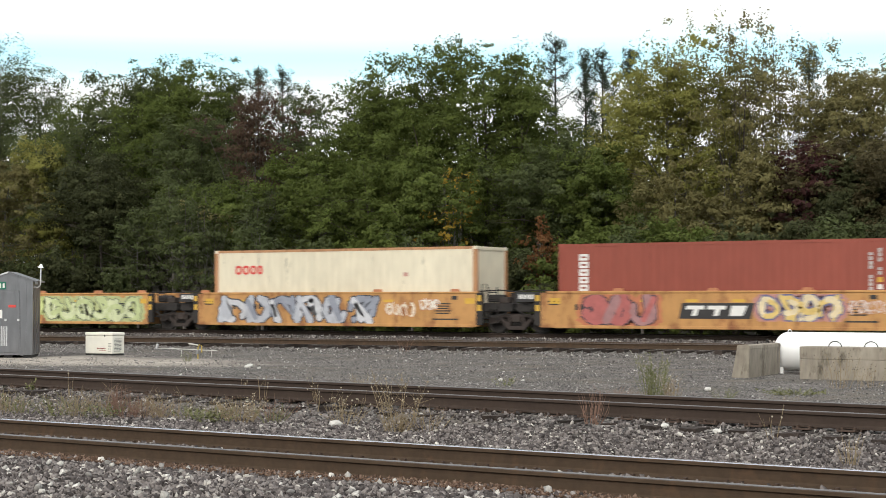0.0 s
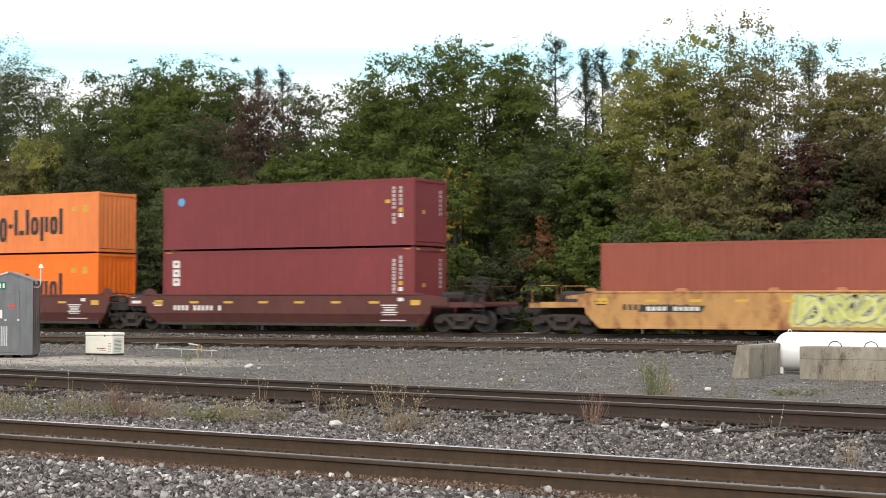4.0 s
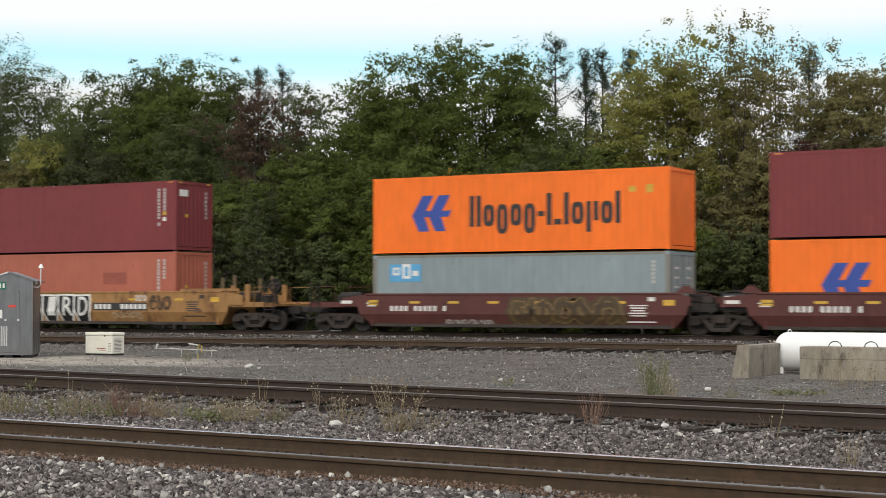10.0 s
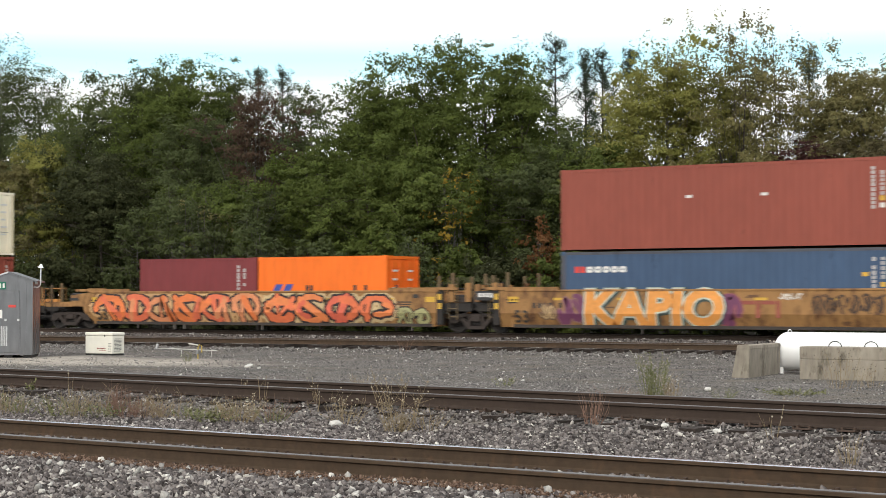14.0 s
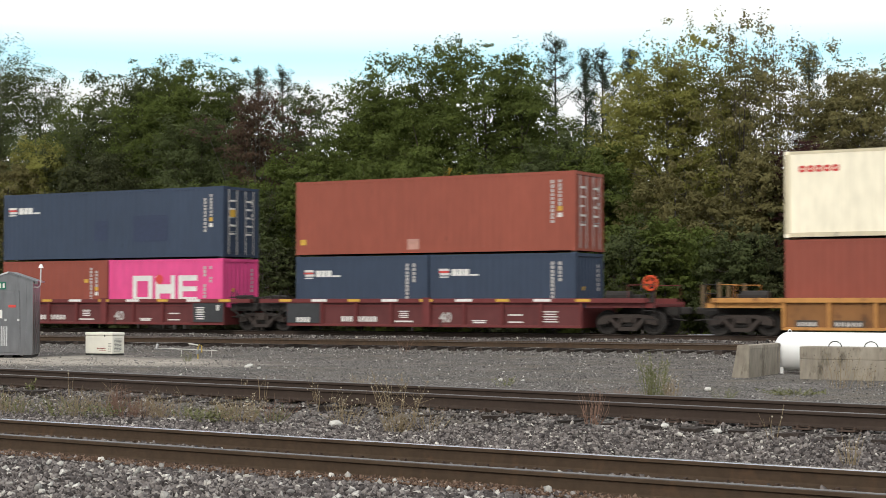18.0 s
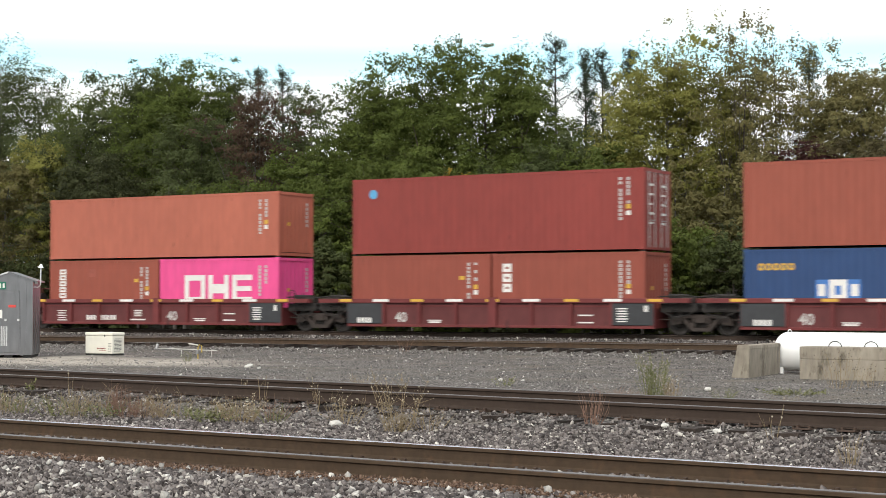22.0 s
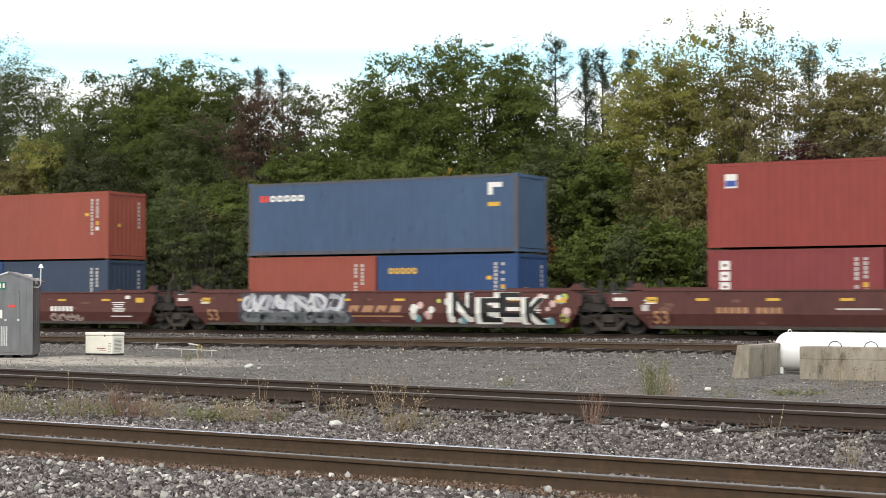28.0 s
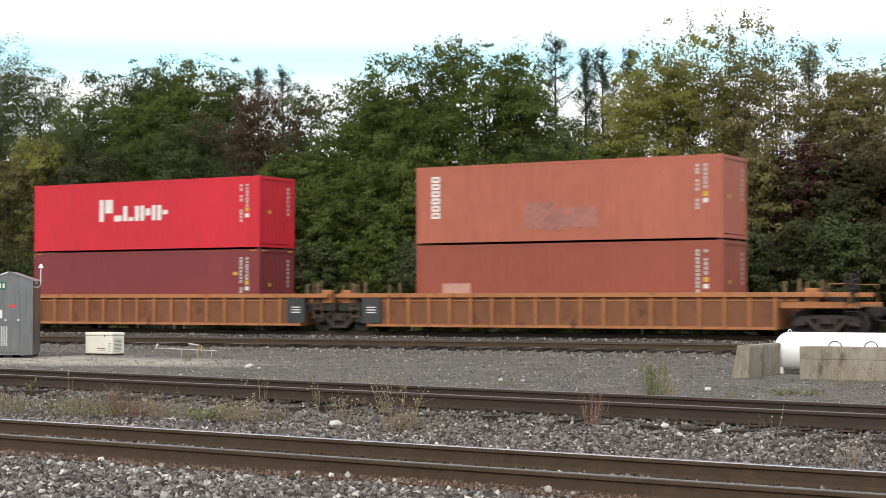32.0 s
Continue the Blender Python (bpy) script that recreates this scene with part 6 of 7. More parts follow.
# ---- trees along the far side ----
LEAF = {
    "green": leaf_material("green_leaves", (0.07, 0.096, 0.026, 1), (0.168, 0.202, 0.051, 1)),
    "dark": leaf_material("dark_green_leaves", (0.063, 0.083, 0.036, 1), (0.138, 0.158, 0.062, 1)),
    "light": leaf_material("yellow_green_leaves", (0.168, 0.18, 0.05, 1), (0.345, 0.325, 0.094, 1)),
    "olive": leaf_material("olive_leaves", (0.14, 0.13, 0.056, 1), (0.27, 0.238, 0.102, 1)),
    "red": leaf_material("wine_red_leaves", (0.08, 0.048, 0.036, 1), (0.13, 0.088, 0.058, 1)),
    "plum": leaf_material("plum_red_leaves", (0.066, 0.022, 0.028, 1), (0.086, 0.046, 0.036, 1)),
    "rusty": leaf_material("russet_leaves", (0.16, 0.07, 0.03, 1), (0.21, 0.11, 0.045, 1)),
    "yellow": leaf_material("yellow_leaves", (0.30, 0.20, 0.03, 1), (0.36, 0.26, 0.05, 1)),
    # darker green that puts the shade of the wood into the leaf colour
    "deep": leaf_material("shade_dark_green_leaves", (0.049, 0.059, 0.029, 1), (0.104, 0.11, 0.048, 1)),
    "umber": leaf_material("brownish_green_leaves", (0.082, 0.072, 0.038, 1), (0.145, 0.12, 0.06, 1)),
    "pine": leaf_material("pine_needles", (0.050, 0.072, 0.046, 1), (0.090, 0.118, 0.068, 1), 0.3),
}


def leaf_cloud(name, centres, hubs, spread, flat, per, size, mat, rng, slim=0.66):
    """Many small leaves in sprays round the given centres; each leaf turns its face up and away from its branch's hub."""
    n = len(centres) * per
    c = np.repeat(np.asarray(centres), per, axis=0)
    h = np.repeat(np.asarray(hubs), per, axis=0)
    s = np.repeat(np.asarray(spread), per)[:, None]
    fl = np.repeat(np.asarray(flat), per)
    d = rng.normal(size=(n, 3))
    d /= np.linalg.norm(d, axis=1)[:, None]
    off = d * s * rng.uniform(0.02, 1.0, (n, 1)) ** 0.45 * np.where(rng.uniform(0, 1, (n, 1)) < 0.05, 1.25, 1.0)
    off[:, 2] *= fl
    p = c + off
    out = p - h
    out /= np.linalg.norm(out, axis=1)[:, None] + 1e-6
    up = 0.68 * out + 0.30 * d + np.array([0.0, -0.05, 0.42]) + 0.40 * rng.normal(size=(n, 3))
    u = np.cross(up, rng.normal(size=(n, 3)))
    u /= np.linalg.norm(u, axis=1)[:, None] + 1e-6
    w = np.cross(u, up)
    w /= np.linalg.norm(w, axis=1)[:, None] + 1e-6
    k = size * rng.uniform(0.55, 1.35, (n, 1))
    u, w = u * k, w * k * slim
    return leaf_mesh(name, np.stack([p - u, p + u * 0.7 + w, p + u * 0.7 - w], 1), mat)


def leaf_mesh(name, corners, mat):
    """One mesh of loose three-cornered leaves."""
    n = len(corners)
    me = bpy.data.meshes.new(name)
    me.vertices.add(3 * n)
    me.vertices.foreach_set("co", corners.astype(np.float32).ravel())
    me.loops.add(3 * n)
    me.loops.foreach_set("vertex_index", np.arange(3 * n, dtype=np.int32))
    me.polygons.add(n)
    me.polygons.foreach_set("loop_start", np.arange(0, 3 * n, 3, dtype=np.int32))
    me.polygons.foreach_set("loop_total", np.full(n, 3, dtype=np.int32))
    me.materials.append(mat)
    me.update(calc_edges=True)
    return me


def tree(x, y, height, wide, leaf, seed, low=0.14, dense=1.0, label="", wood=None, airy=0.0, name="tree", size=0.081, fan=0.0):
    """A tapered trunk, limbs that fork into boughs, and sprays of leaves on the boughs; fan makes the limbs sweep up from low down."""
    rng = np.random.default_rng(seed)
    t = tagged(new(name), label or "leafy tree", name, "trees along the line")
    z0 = float(ground_z(np.array(x), np.array(y))) - 0.05
    t.location = (x, y, z0)
    bm = bmesh.new()
    r0 = (0.010 * height + 0.03) * (1 - 0.45 * (fan > 0))
    lean = rng.normal(0, 0.03 * height, 2)
    trunk = [(lean[0] * f ** 2 + 0.06 * math.sin(5 * f + seed), lean[1] * f ** 2, height * 0.93 * f) for f in np.linspace(0, 1, 9)]
    add_tube(bm, trunk, [r0 * (1 - 0.93 * f) for f in np.linspace(0, 1, 9)], 7)
    part("trunk", bm, wood or bark, t)
    bm = bmesh.new()
    centres, hubs, spread, flat = [], [], [], []
    nl = int((11 + height * 1.05) * (1.35 if airy > 0.4 and height > 11 else 1.0))
    lobes = rng.uniform(0.40, 1.40, 9)
    bough = 0.30 + 0.047 * height

    def sprays(hub, count, tight=1.0, tall=0.42):
        for _ in range(count):
            if rng.uniform() < airy * (0.7 if tight < 0.9 else 1.0):
                continue
            q = np.array(hub) + rng.normal(0, 1, 3) * np.array([0.64, 0.64, 0.46]) * bough * tight
            centres.append(q)
            hubs.append(np.array(hub) - np.array([0, 0, 0.25 * bough]))
            spread.append(rng.uniform(0.28, 0.70) * bough * (0.55 + 0.45 * tight))
            flat.append(tall * rng.uniform(0.7, 1.5))

    for i in range(nl):
        f = low + (0.97 - low) * ((i + rng.uniform(0, 1)) / nl) ** 0.85
        az = i * 2.4 + rng.uniform(-0.5, 0.5)
        g = (f - low) / (1 - low)
        env = wide * (0.62 + 0.5 * math.sin(math.pi * min(1, 0.15 + 0.80 * g))) * (1 - 0.42 * g ** 3) * lobes[int(az * 1.3) % 9] * rng.uniform(0.7, 1.1)
        root = f * (1 - 0.55 * fan)
        base = Vector((lean[0] * root ** 2, lean[1] * root ** 2, height * root * 0.84))
        tip = Vector((lean[0] * f ** 2 + math.cos(az) * env, lean[1] * f ** 2 + math.sin(az) * env, height * (f * 0.84 + rng.uniform(-0.01, 0.15))))
        mid = base.lerp(tip, 0.5) + Vector(rng.normal(0, 0.05 * env, 3)) + Vector((0, 0, -0.02 * height))
        r = max(0.010, r0 * 0.34 * (1 - f) + 0.012)
        add_tube(bm, [base, mid, tip], [r, r * 0.6, r * 0.25], 5)
        for k in range(4):
            if fan and k < 2:
                continue
            s = 0.34 + 0.22 * k
            q = base.lerp(tip, s) + Vector(rng.normal(0, 0.16 * env + 0.10, 3)) * (1 if k < 3 else 0.3)
            add_tube(bm, [base.lerp(tip, 0.6 * s), base.lerp(tip, 0.8 * s).lerp(q, 0.45), q], [r * 0.45, r * 0.3, r * 0.14], 3)
            sprays(q, 5)
            if fan or airy > 0.2:
                for _ in range(3):
                    e = q + Vector(rng.normal(0, 0.5 * bough, 3)) + Vector((0, 0, 0.4 * bough))
                    add_tube(bm, [q, e], [r * 0.2, r * 0.08], 3)
        if g > 0.55:
            # upright sprigs that break the outline
            for _ in range(2):
                sprays(tip + Vector(rng.normal(0, 0.22, 3)) + Vector((0, 0, rng.uniform(0.1, 0.6))), 2, 0.4, 1.5)
    for k in range(0 if fan else 4):
        sprays((lean[0] + rng.normal(0, wide * 0.16), lean[1] + rng.normal(0, wide * 0.16), height * rng.uniform(0.80, 0.95)), 4, 0.8, 0.8)
    tagged(part("branchwork", bm, wood or bark, t), kind="stuff")
    crown = put("crown", leaf_cloud("crown", centres, hubs, spread, flat, int(50 * dense), size, LEAF[leaf], rng), t)
    tagged(crown, kind="stuff")
    return t


def conifer(x, y, height, wide, seed, label):
    """A pine: a straight trunk with rising boughs, each set with upright brushes of long needles."""
    rng = np.random.default_rng(seed)
    t = tagged(new("pine_tree"), label, "tree", "trees along the line")
    t.location = (x, y, float(ground_z(np.array(x), np.array(y))) - 0.05)
    part("trunk", tube([(0, 0, 0), (0.05, 0, height * 0.5), (0, 0, height)], [0.2, 0.11, 0.015], 7), bark, t)
    bm = bmesh.new()
    centres, hubs, spread, flat = [], [], [], []
    for z in np.arange(height * 0.42, height * 0.97, 0.46):
        f = 1 - (z / height - 0.42) / 0.58
        for k in range(4):
            az = rng.uniform(0, 6.28)
            r = (0.15 + 1.5 * wide * f ** 0.6) * rng.uniform(0.35, 1.15)
            tip = Vector((math.cos(az) * r, math.sin(az) * r, z + 0.45 * r + rng.uniform(-0.1, 0.4)))
            mid = Vector((0, 0, z)).lerp(tip, 0.6) - Vector((0, 0, 0.10 * r))
            add_tube(bm, [(0, 0, z), mid, tip], [0.03, 0.02, 0.008], 4)
            for q in (0.45, 0.75, 1.0):
                c = Vector((0, 0, z)).lerp(tip, q) + Vector(rng.normal(0, 0.09, 3))
                centres.append(np.array(c))
                hubs.append(np.array(c) - np.array([0, 0, 0.4]))
                spread.append(rng.uniform(0.17, 0.32))
                flat.append(rng.uniform(0.9, 1.7))
    tagged(part("branchwork", bm, bark, t), kind="stuff")
    tagged(put("crown", leaf_cloud("crown", centres, hubs, spread, flat, 48, 0.085, LEAF["pine"], rng, 0.30), t), kind="stuff")
    return t


WORDS = {"dark": "tall dark green broadleaf tree behind the train", "green": "tall green broadleaf tree in full leaf", "light": "yellow-green broadleaf tree with thinning leaves", "olive": "olive-brown autumn tree with thinning leaves", "red": "small wine-red autumn tree with bare lower twigs", "plum": "small plum-red tree in autumn leaf", "deep": "low shade-darkened green tree at the wood edge", "thin": "tall yellow-green tree with sparse leaves", "bare": "half-bare olive tree with pale branches against the sky", "rusty": "slender tree with russet autumn leaves", "sparse": "dark green tree with sky between its sparse boughs", "umber": "dark brownish-green tree at the wood edge"}


def thicket():
    """The depth of the wood, its shade put into the leaf colour: a closed backdrop belt of undergrowth far behind the
    first trees.
    """
    rng = np.random.default_rng(77)
    n = 1500
    c = np.stack([rng.uniform(-125, -14, n), rng.uniform(97, 105, n), rng.uniform(0, 1, n) ** 1.2 * 8.5], -1)
    me = leaf_cloud("far_woods", c, c + np.array([0, 2.0, -0.5]), np.full(n, 1.3), np.full(n, 0.8), 60, 0.26, LEAF["deep"], rng)
    return tagged(new("far_woods", me), "backdrop belt of undergrowth, leaves darkened for shade in the wood", "woods", kind="stuff")


def build_trees():
    # x, y, height, half width of the crown, kind of leaf
    west = [(-90.2, 90, 22.8, 3.4, "dark"), (-86.3, 91, 20.4, 3.2, "dark"), (-92.0, 88, 17.5, 3.4, "dark"), (-82.0, 86, 15.0, 3.4, "dark"), (-71.0, 77, 15.3, 3.2, "green"), (-68.2, 76, 16.7, 2.9, "sparse"), (-66.2, 77, 16.2, 2.8, "dark"), (-66.0, 69, 12.2, 2.8, "light"), (-67.3, 67, 10.6, 2.6, "olive"), (-64.2, 76, 17.2, 2.5, "dark"), (-61.9, 75, 16.6, 2.9, "green"), (-60.2, 75, 16.6, 2.9, "green"), (-59.0, 77, 16.3, 1.9, "dark"), (-57.4, 72, 13.0, 3.0, "dark"), (-54.6, 69, 8.6, 2.4, "green"), (-52.3, 71, 13.7, 2.0, "red"), (-53.4, 78, 15.0, 2.8, "sparse"), (-50.9, 79, 14.0, 2.6, "sparse"), (-48.3, 70, 10.6, 3.2, "green"), (-51.0, 67, 8.4, 2.4, "green"), (-46.9, 75, 13.2, 2.6, "dark"), (-45.9, 73, 15.3, 2.2, "green"), (-44.1, 74, 15.0, 2.6, "green"), (-41.9, 74, 16.0, 2.8, "green"), (-39.2, 73, 15.5, 3.2, "green"), (-41.0, 71, 12.2, 3.0, "green"), (-36.7, 72, 15.0, 1.9, "green")]
    east = [(-42.8, 68, 9.4, 3.0, "green"), (-39.4, 67, 8.6, 2.4, "green"), (-33.6, 70, 10.0, 2.6, "dark"), (-34.6, 74, 10.6, 2.8, "dark"), (-31.6, 74, 12.6, 3.0, "light"), (-29.4, 73, 15.6, 2.8, "light"), (-28.6, 74, 14.4, 2.0, "light"), (-27.0, 75, 14.4, 1.3, "thin"), (-25.6, 73, 15.5, 2.4, "bare"), (-24.2, 74, 15.7, 2.3, "bare"), (-21.0, 74, 13.7, 2.6, "olive"), (-19.4, 73, 13.6, 3.0, "olive"), (-17.4, 72, 13.2, 3.2, "olive"), (-21.2, 69, 9.2, 1.7, "plum"), (-19.4, 69, 8.2, 2.2, "deep"), (-18.2, 70, 9.4, 3.0, "umber"), (-15.8, 69, 9.0, 2.8, "umber"), (-23.0, 68.5, 9.0, 2.0, "olive"), (-60.6, 68, 10.0, 3.2, "deep"), (-63.6, 70, 10.5, 2.8, "deep"), (-30.6, 69, 9.4, 2.6, "green"), (-27.4, 69, 8.0, 2.6, "olive"), (-25.0, 68, 7.4, 2.4, "olive")]
    for i, (x, y, h, w, k) in enumerate(west + east):
        full = k in ("green", "dark", "deep", "umber")
        bare = k == "bare"
        tree(x, y, h, w, {"bare": "olive", "thin": "light", "sparse": "dark"}.get(k, k), 100 + i, 0.55 if full and h < 11 else (0.36 if x < -48 else 0.30) if full else 0.70 if k == "red" else 0.5 if k == "plum" else 0.5 if bare else 0.24, 1.0 if full else 0.7 if bare else 0.9, WORDS[k], None if full or bare else bark_grey, {"red": 0.35, "plum": 0.35, "light": 0.15, "olive": 0.2, "rusty": 0.45, "bare": 0.62, "thin": 0.58, "sparse": 0.5, "green": 0.08, "dark": 0.1}.get(k, 0.0), fan=1.0 if k == "red" or bare else 0.0)
    # the closed wood behind, its shade put into darker leaf colours
    wood = [(-79.1, 87, 13.3), (-78.8, 92, 14.2), (-70.8, 88, 13.0), (-70.2, 93, 13.4), (-63.4, 89, 13.7), (-62.7, 94, 12.7), (-56.0, 90, 11.7), (-49.8, 86, 11.2), (-49.4, 91, 11.9), (-44.1, 87, 13.6), (-38.7, 88, 11.0), (-32.7, 89, 11.4), (-27.7, 90, 8.5), (-24.0, 86, 8.0), (-20.5, 88, 10.5)]
    for i, (x, y, h) in enumerate(wood):
        tree(x, y, h, 4.6, ("dark", "deep", "dark", "deep")[i % 4], 300 + i, 0.06, 0.38, "green tree deep in the wood, leaves darkened for shade", None, 0.0, "tree", 0.205)
    for i, (x, y, h, w) in enumerate(((-61.8, 84, 17.2, 1.5), (-60.6, 85, 17.0, 1.2), (-39.7, 82, 17.1, 1.3), (-38.3, 83, 16.2, 0.7), (-36.8, 82, 15.9, 1.2), (-35.1, 82, 15.9, 0.9), (-25.1, 82, 15.3, 1.2))):
        conifer(x, y, h, w, 400 + i, "dark green pine that tops the broadleaf trees")
    thicket()
    # bushes at the foot of the wood
    scrub = [(-66.0, 80, 7.0), (-62.0, 79, 7.0), (-58.0, 80, 7.0), (-54.5, 79, 7.0), (-70.0, 80, 7.0), (-51.0, 80, 7.0), (-63.6, 62.5, 6.0), (-64.1, 65.5, 5.2), (-59.7, 63.5, 5.5), (-60.1, 66.5, 4.8), (-56.2, 64.5, 4.6), (-49.0, 64.0, 3.4), (-45.6, 64.5, 5.6), (-42.3, 62.5, 5.7), (-42.0, 65.5, 6.3), (-38.9, 63.5, 6.0), (-38.8, 66.5, 4.7), (-35.9, 64.5, 5.4), (-33.1, 62.5, 4.8), (-32.9, 65.5, 5.6), (-30.3, 63.5, 5.7), (-30.0, 66.5, 6.9), (-27.5, 64.5, 6.4), (-25.2, 62.5, 6.5), (-24.8, 65.5, 6.2), (-22.6, 63.5, 5.7), (-22.2, 66.5, 6.4), (-20.1, 64.5, 6.6), (-18.1, 62.5, 6.5), (-17.6, 65.5, 6.4), (-15.7, 63.5, 6.0)]
    for i, (x, y, h) in enumerate(scrub):
        k = ("dark", "green", "deep", "dark", "deep", "dark", "green", "green")[i % 8]
        # bushes at both ends get darker leaves that stand in for shade
        if x > -32 or x < -46:
            k = ("deep", "dark", "deep")[i % 3] if x < -46 or x > -24.5 else ("green", "dark", "green")[i % 3]
        tree(x, y, h * 0.82, 3.2 if y > 75 else 1.8, k, 500 + i, 0.05, 0.6, {"deep": "dense shade-darkened green bush", "plum": "bush with plum-red leaves", "dark": "dense dark green bush", "green": "leafy green bush", "olive": "thin olive-brown bush", "rusty": "bush with brown and russet leaves"}[k] + " at the edge of the wood", None, 0.1, "bush", 0.09)

    tree(-37.4, 66.5, 8.2, 0.9, "yellow", 790, 0.45, 0.22, "slender sapling with bright yellow autumn leaves", bark_grey, 0.8, "sapling", 0.1, 1.0)
    tree(-31.6, 64.0, 5.6, 0.7, "rusty", 791, 0.4, 0.3, "slender sapling with russet autumn leaves", bark_grey, 0.35, "sapling", 0.1, 1.0)
    tree(-50.5, 64.2, 7.0, 1.3, "olive", 792, 0.5, 0.3, "slender half-dead sapling with bare pale branches", bark_grey, 0.93, "sapling", 0.08, 1.0)
    # thin saplings before the dark of the wood
    for i, (x, y, h) in enumerate(((-51.6, 64, 7.4), (-50.2, 64.5, 6.0), (-46.0, 63, 5.6), (-37.1, 62, 5.0), (-26.1, 62, 5.2), (-55.5, 65, 7.0), (-48.6, 66, 7.6), (-53.4, 65.5, 8.6), (-52.4, 66.0, 8.2))):
        tree(x, y, h, 1.1, "dark", 700 + i, 0.3, 0.4, "slender sapling with a pale trunk and few leaves", bark_grey, 0.6, "sapling", 0.08, 0.0)


build_trees()


# ---- stones of the ballast ----
STONE = stone_material("ballast_stone", [(0.0, (0.036, 0.030, 0.029, 1)), (0.4, (0.118, 0.102, 0.098, 1)), (0.8, (0.240, 0.212, 0.200, 1)), (0.94, (0.33, 0.30, 0.28, 1)), (1.0, (0.66, 0.62, 0.56, 1))])
CHIP = stone_material("gravel_chip", [(0.0, (0.065, 0.059, 0.056, 1)), (0.6, (0.185, 0.170, 0.158, 1)), (0.94, (0.30, 0.285, 0.27, 1)), (1.0, (0.62, 0.60, 0.56, 1))])
RUSTY = stone_material("rusty_debris", [(0.0, (0.078, 0.048, 0.034, 1)), (0.6, (0.150, 0.092, 0.062, 1)), (1.0, (0.26, 0.18, 0.135, 1))])


def stones(name, label, turn, across, along, count, small, large, mat, seed, sink=0.2, lift=0.0, blocky=False):
    """Broken stones strewn over a strip beside a track: across and along are distances in the strip's own frame."""
    rng = np.random.default_rng(seed)
    s, a = rng.uniform(*along, count), rng.uniform(*across, count)
    x = s * math.cos(turn) - a * math.sin(turn)
    y = s * math.sin(turn) + a * math.cos(turn)
    r = small + (large - small) * rng.uniform(0, 1, count) ** 2.2
    z = ground_z(x, y) + r * (0.5 - sink) + lift
    octa = np.array([(-1, 0, 0), (1, 0, 0), (0, -1, 0), (0, 1, 0), (0, 0, -1), (0, 0, 1)], float)
    if blocky:
        octa = np.array([(a, b, c) for c in (-1, 1) for b in (-1, 1) for a in (-1, 1)], float) * 0.72
        f = np.array([(0, 2, 1), (1, 2, 3), (4, 5, 6), (5, 7, 6), (0, 1, 4), (1, 5, 4), (2, 6, 3), (3, 6, 7), (0, 4, 2), (2, 4, 6), (1, 3, 5), (3, 7, 5)])
    else:
        f = np.array([(0, 2, 5), (2, 1, 5), (1, 3, 5), (3, 0, 5), (2, 0, 4), (1, 2, 4), (3, 1, 4), (0, 3, 4)])
    nv, nf = len(octa), len(f)
    v = octa[None] + rng.uniform(-0.34, 0.34, (count, nv, 3))
    v *= r[:, None, None] * np.stack([rng.uniform(0.9, 1.5, count), rng.uniform(0.6, 1.1, count), rng.uniform(0.4, 0.8, count)], -1)[:, None, :]
    q = rng.normal(size=(count, 4))
    q /= np.linalg.norm(q, axis=1)[:, None]
    w, i, j, k = q.T
    R = np.stack([1 - 2 * (j * j + k * k), 2 * (i * j - k * w), 2 * (i * k + j * w), 2 * (i * j + k * w), 1 - 2 * (i * i + k * k), 2 * (j * k - i * w), 2 * (i * k - j * w), 2 * (j * k + i * w), 1 - 2 * (i * i + j * j)], -1).reshape(-1, 3, 3)
    v = np.einsum("nij,nkj->nki", R, v)
    v += np.stack([x, y, z], -1)[:, None, :]
    idx = (np.arange(count)[:, None, None] * nv + f[None]).reshape(-1)
    me = bpy.data.meshes.new(name)
    me.vertices.add(nv * count)
    me.vertices.foreach_set("co", v.astype(np.float32).ravel())
    me.loops.add(3 * nf * count)
    me.loops.foreach_set("vertex_index", idx.astype(np.int32))
    me.polygons.add(nf * count)
    me.polygons.foreach_set("loop_start", np.arange(0, 3 * nf * count, 3, dtype=np.int32))
    me.polygons.foreach_set("loop_total", np.full(nf * count, 3, dtype=np.int32))
    me.materials.append(mat)
    me.update(calc_edges=True)
    return tagged(new(name, me), label, "gravel", kind="stuff")


stones("ballast", "coarse grey ballast stones beside the polished track", A_TURN, (8.4, 11.36), (-13.8, -1.8), 29000, 0.013, 0.034, STONE, 1, blocky=True)
stones("ballast", "grey ballast stones with pale ones between two tracks", A_TURN, (13.06, 16.5), (-19.8, -3.8), 30000, 0.012, 0.031, STONE, 2, blocky=True)
stones("ballast", "ballast stones between the rails of the polished track", A_TURN, (11.62, 12.92), (-15.6, -3.0), 5000, 0.014, 0.036, STONE, 3, 0.4, blocky=True)
stones("ballast", "ballast stones between the rails of the siding", B_TURN, (16.6, 18.0), (-25.5, -5.0), 5000, 0.016, 0.040, STONE, 4, 0.3, blocky=True)
stones("ballast", "ballast stones between the tie ends of the siding", B_TURN, (15.1, 16.46), (-25, -5.0), 5500, 0.013, 0.032, STONE, 9, 0.15, 0.0, blocky=True)
PALE = stone_material("pale_ballast", [(0.0, (0.22, 0.21, 0.20, 1)), (0.5, (0.42, 0.40, 0.37, 1)), (1.0, (0.72, 0.69, 0.64, 1))])
stones("ballast", "pale stones lying along the polished rail", A_TURN, (13.06, 14.0), (-18.5, -3.5), 700, 0.018, 0.045, PALE, 10, 0.0, 0.02, True)
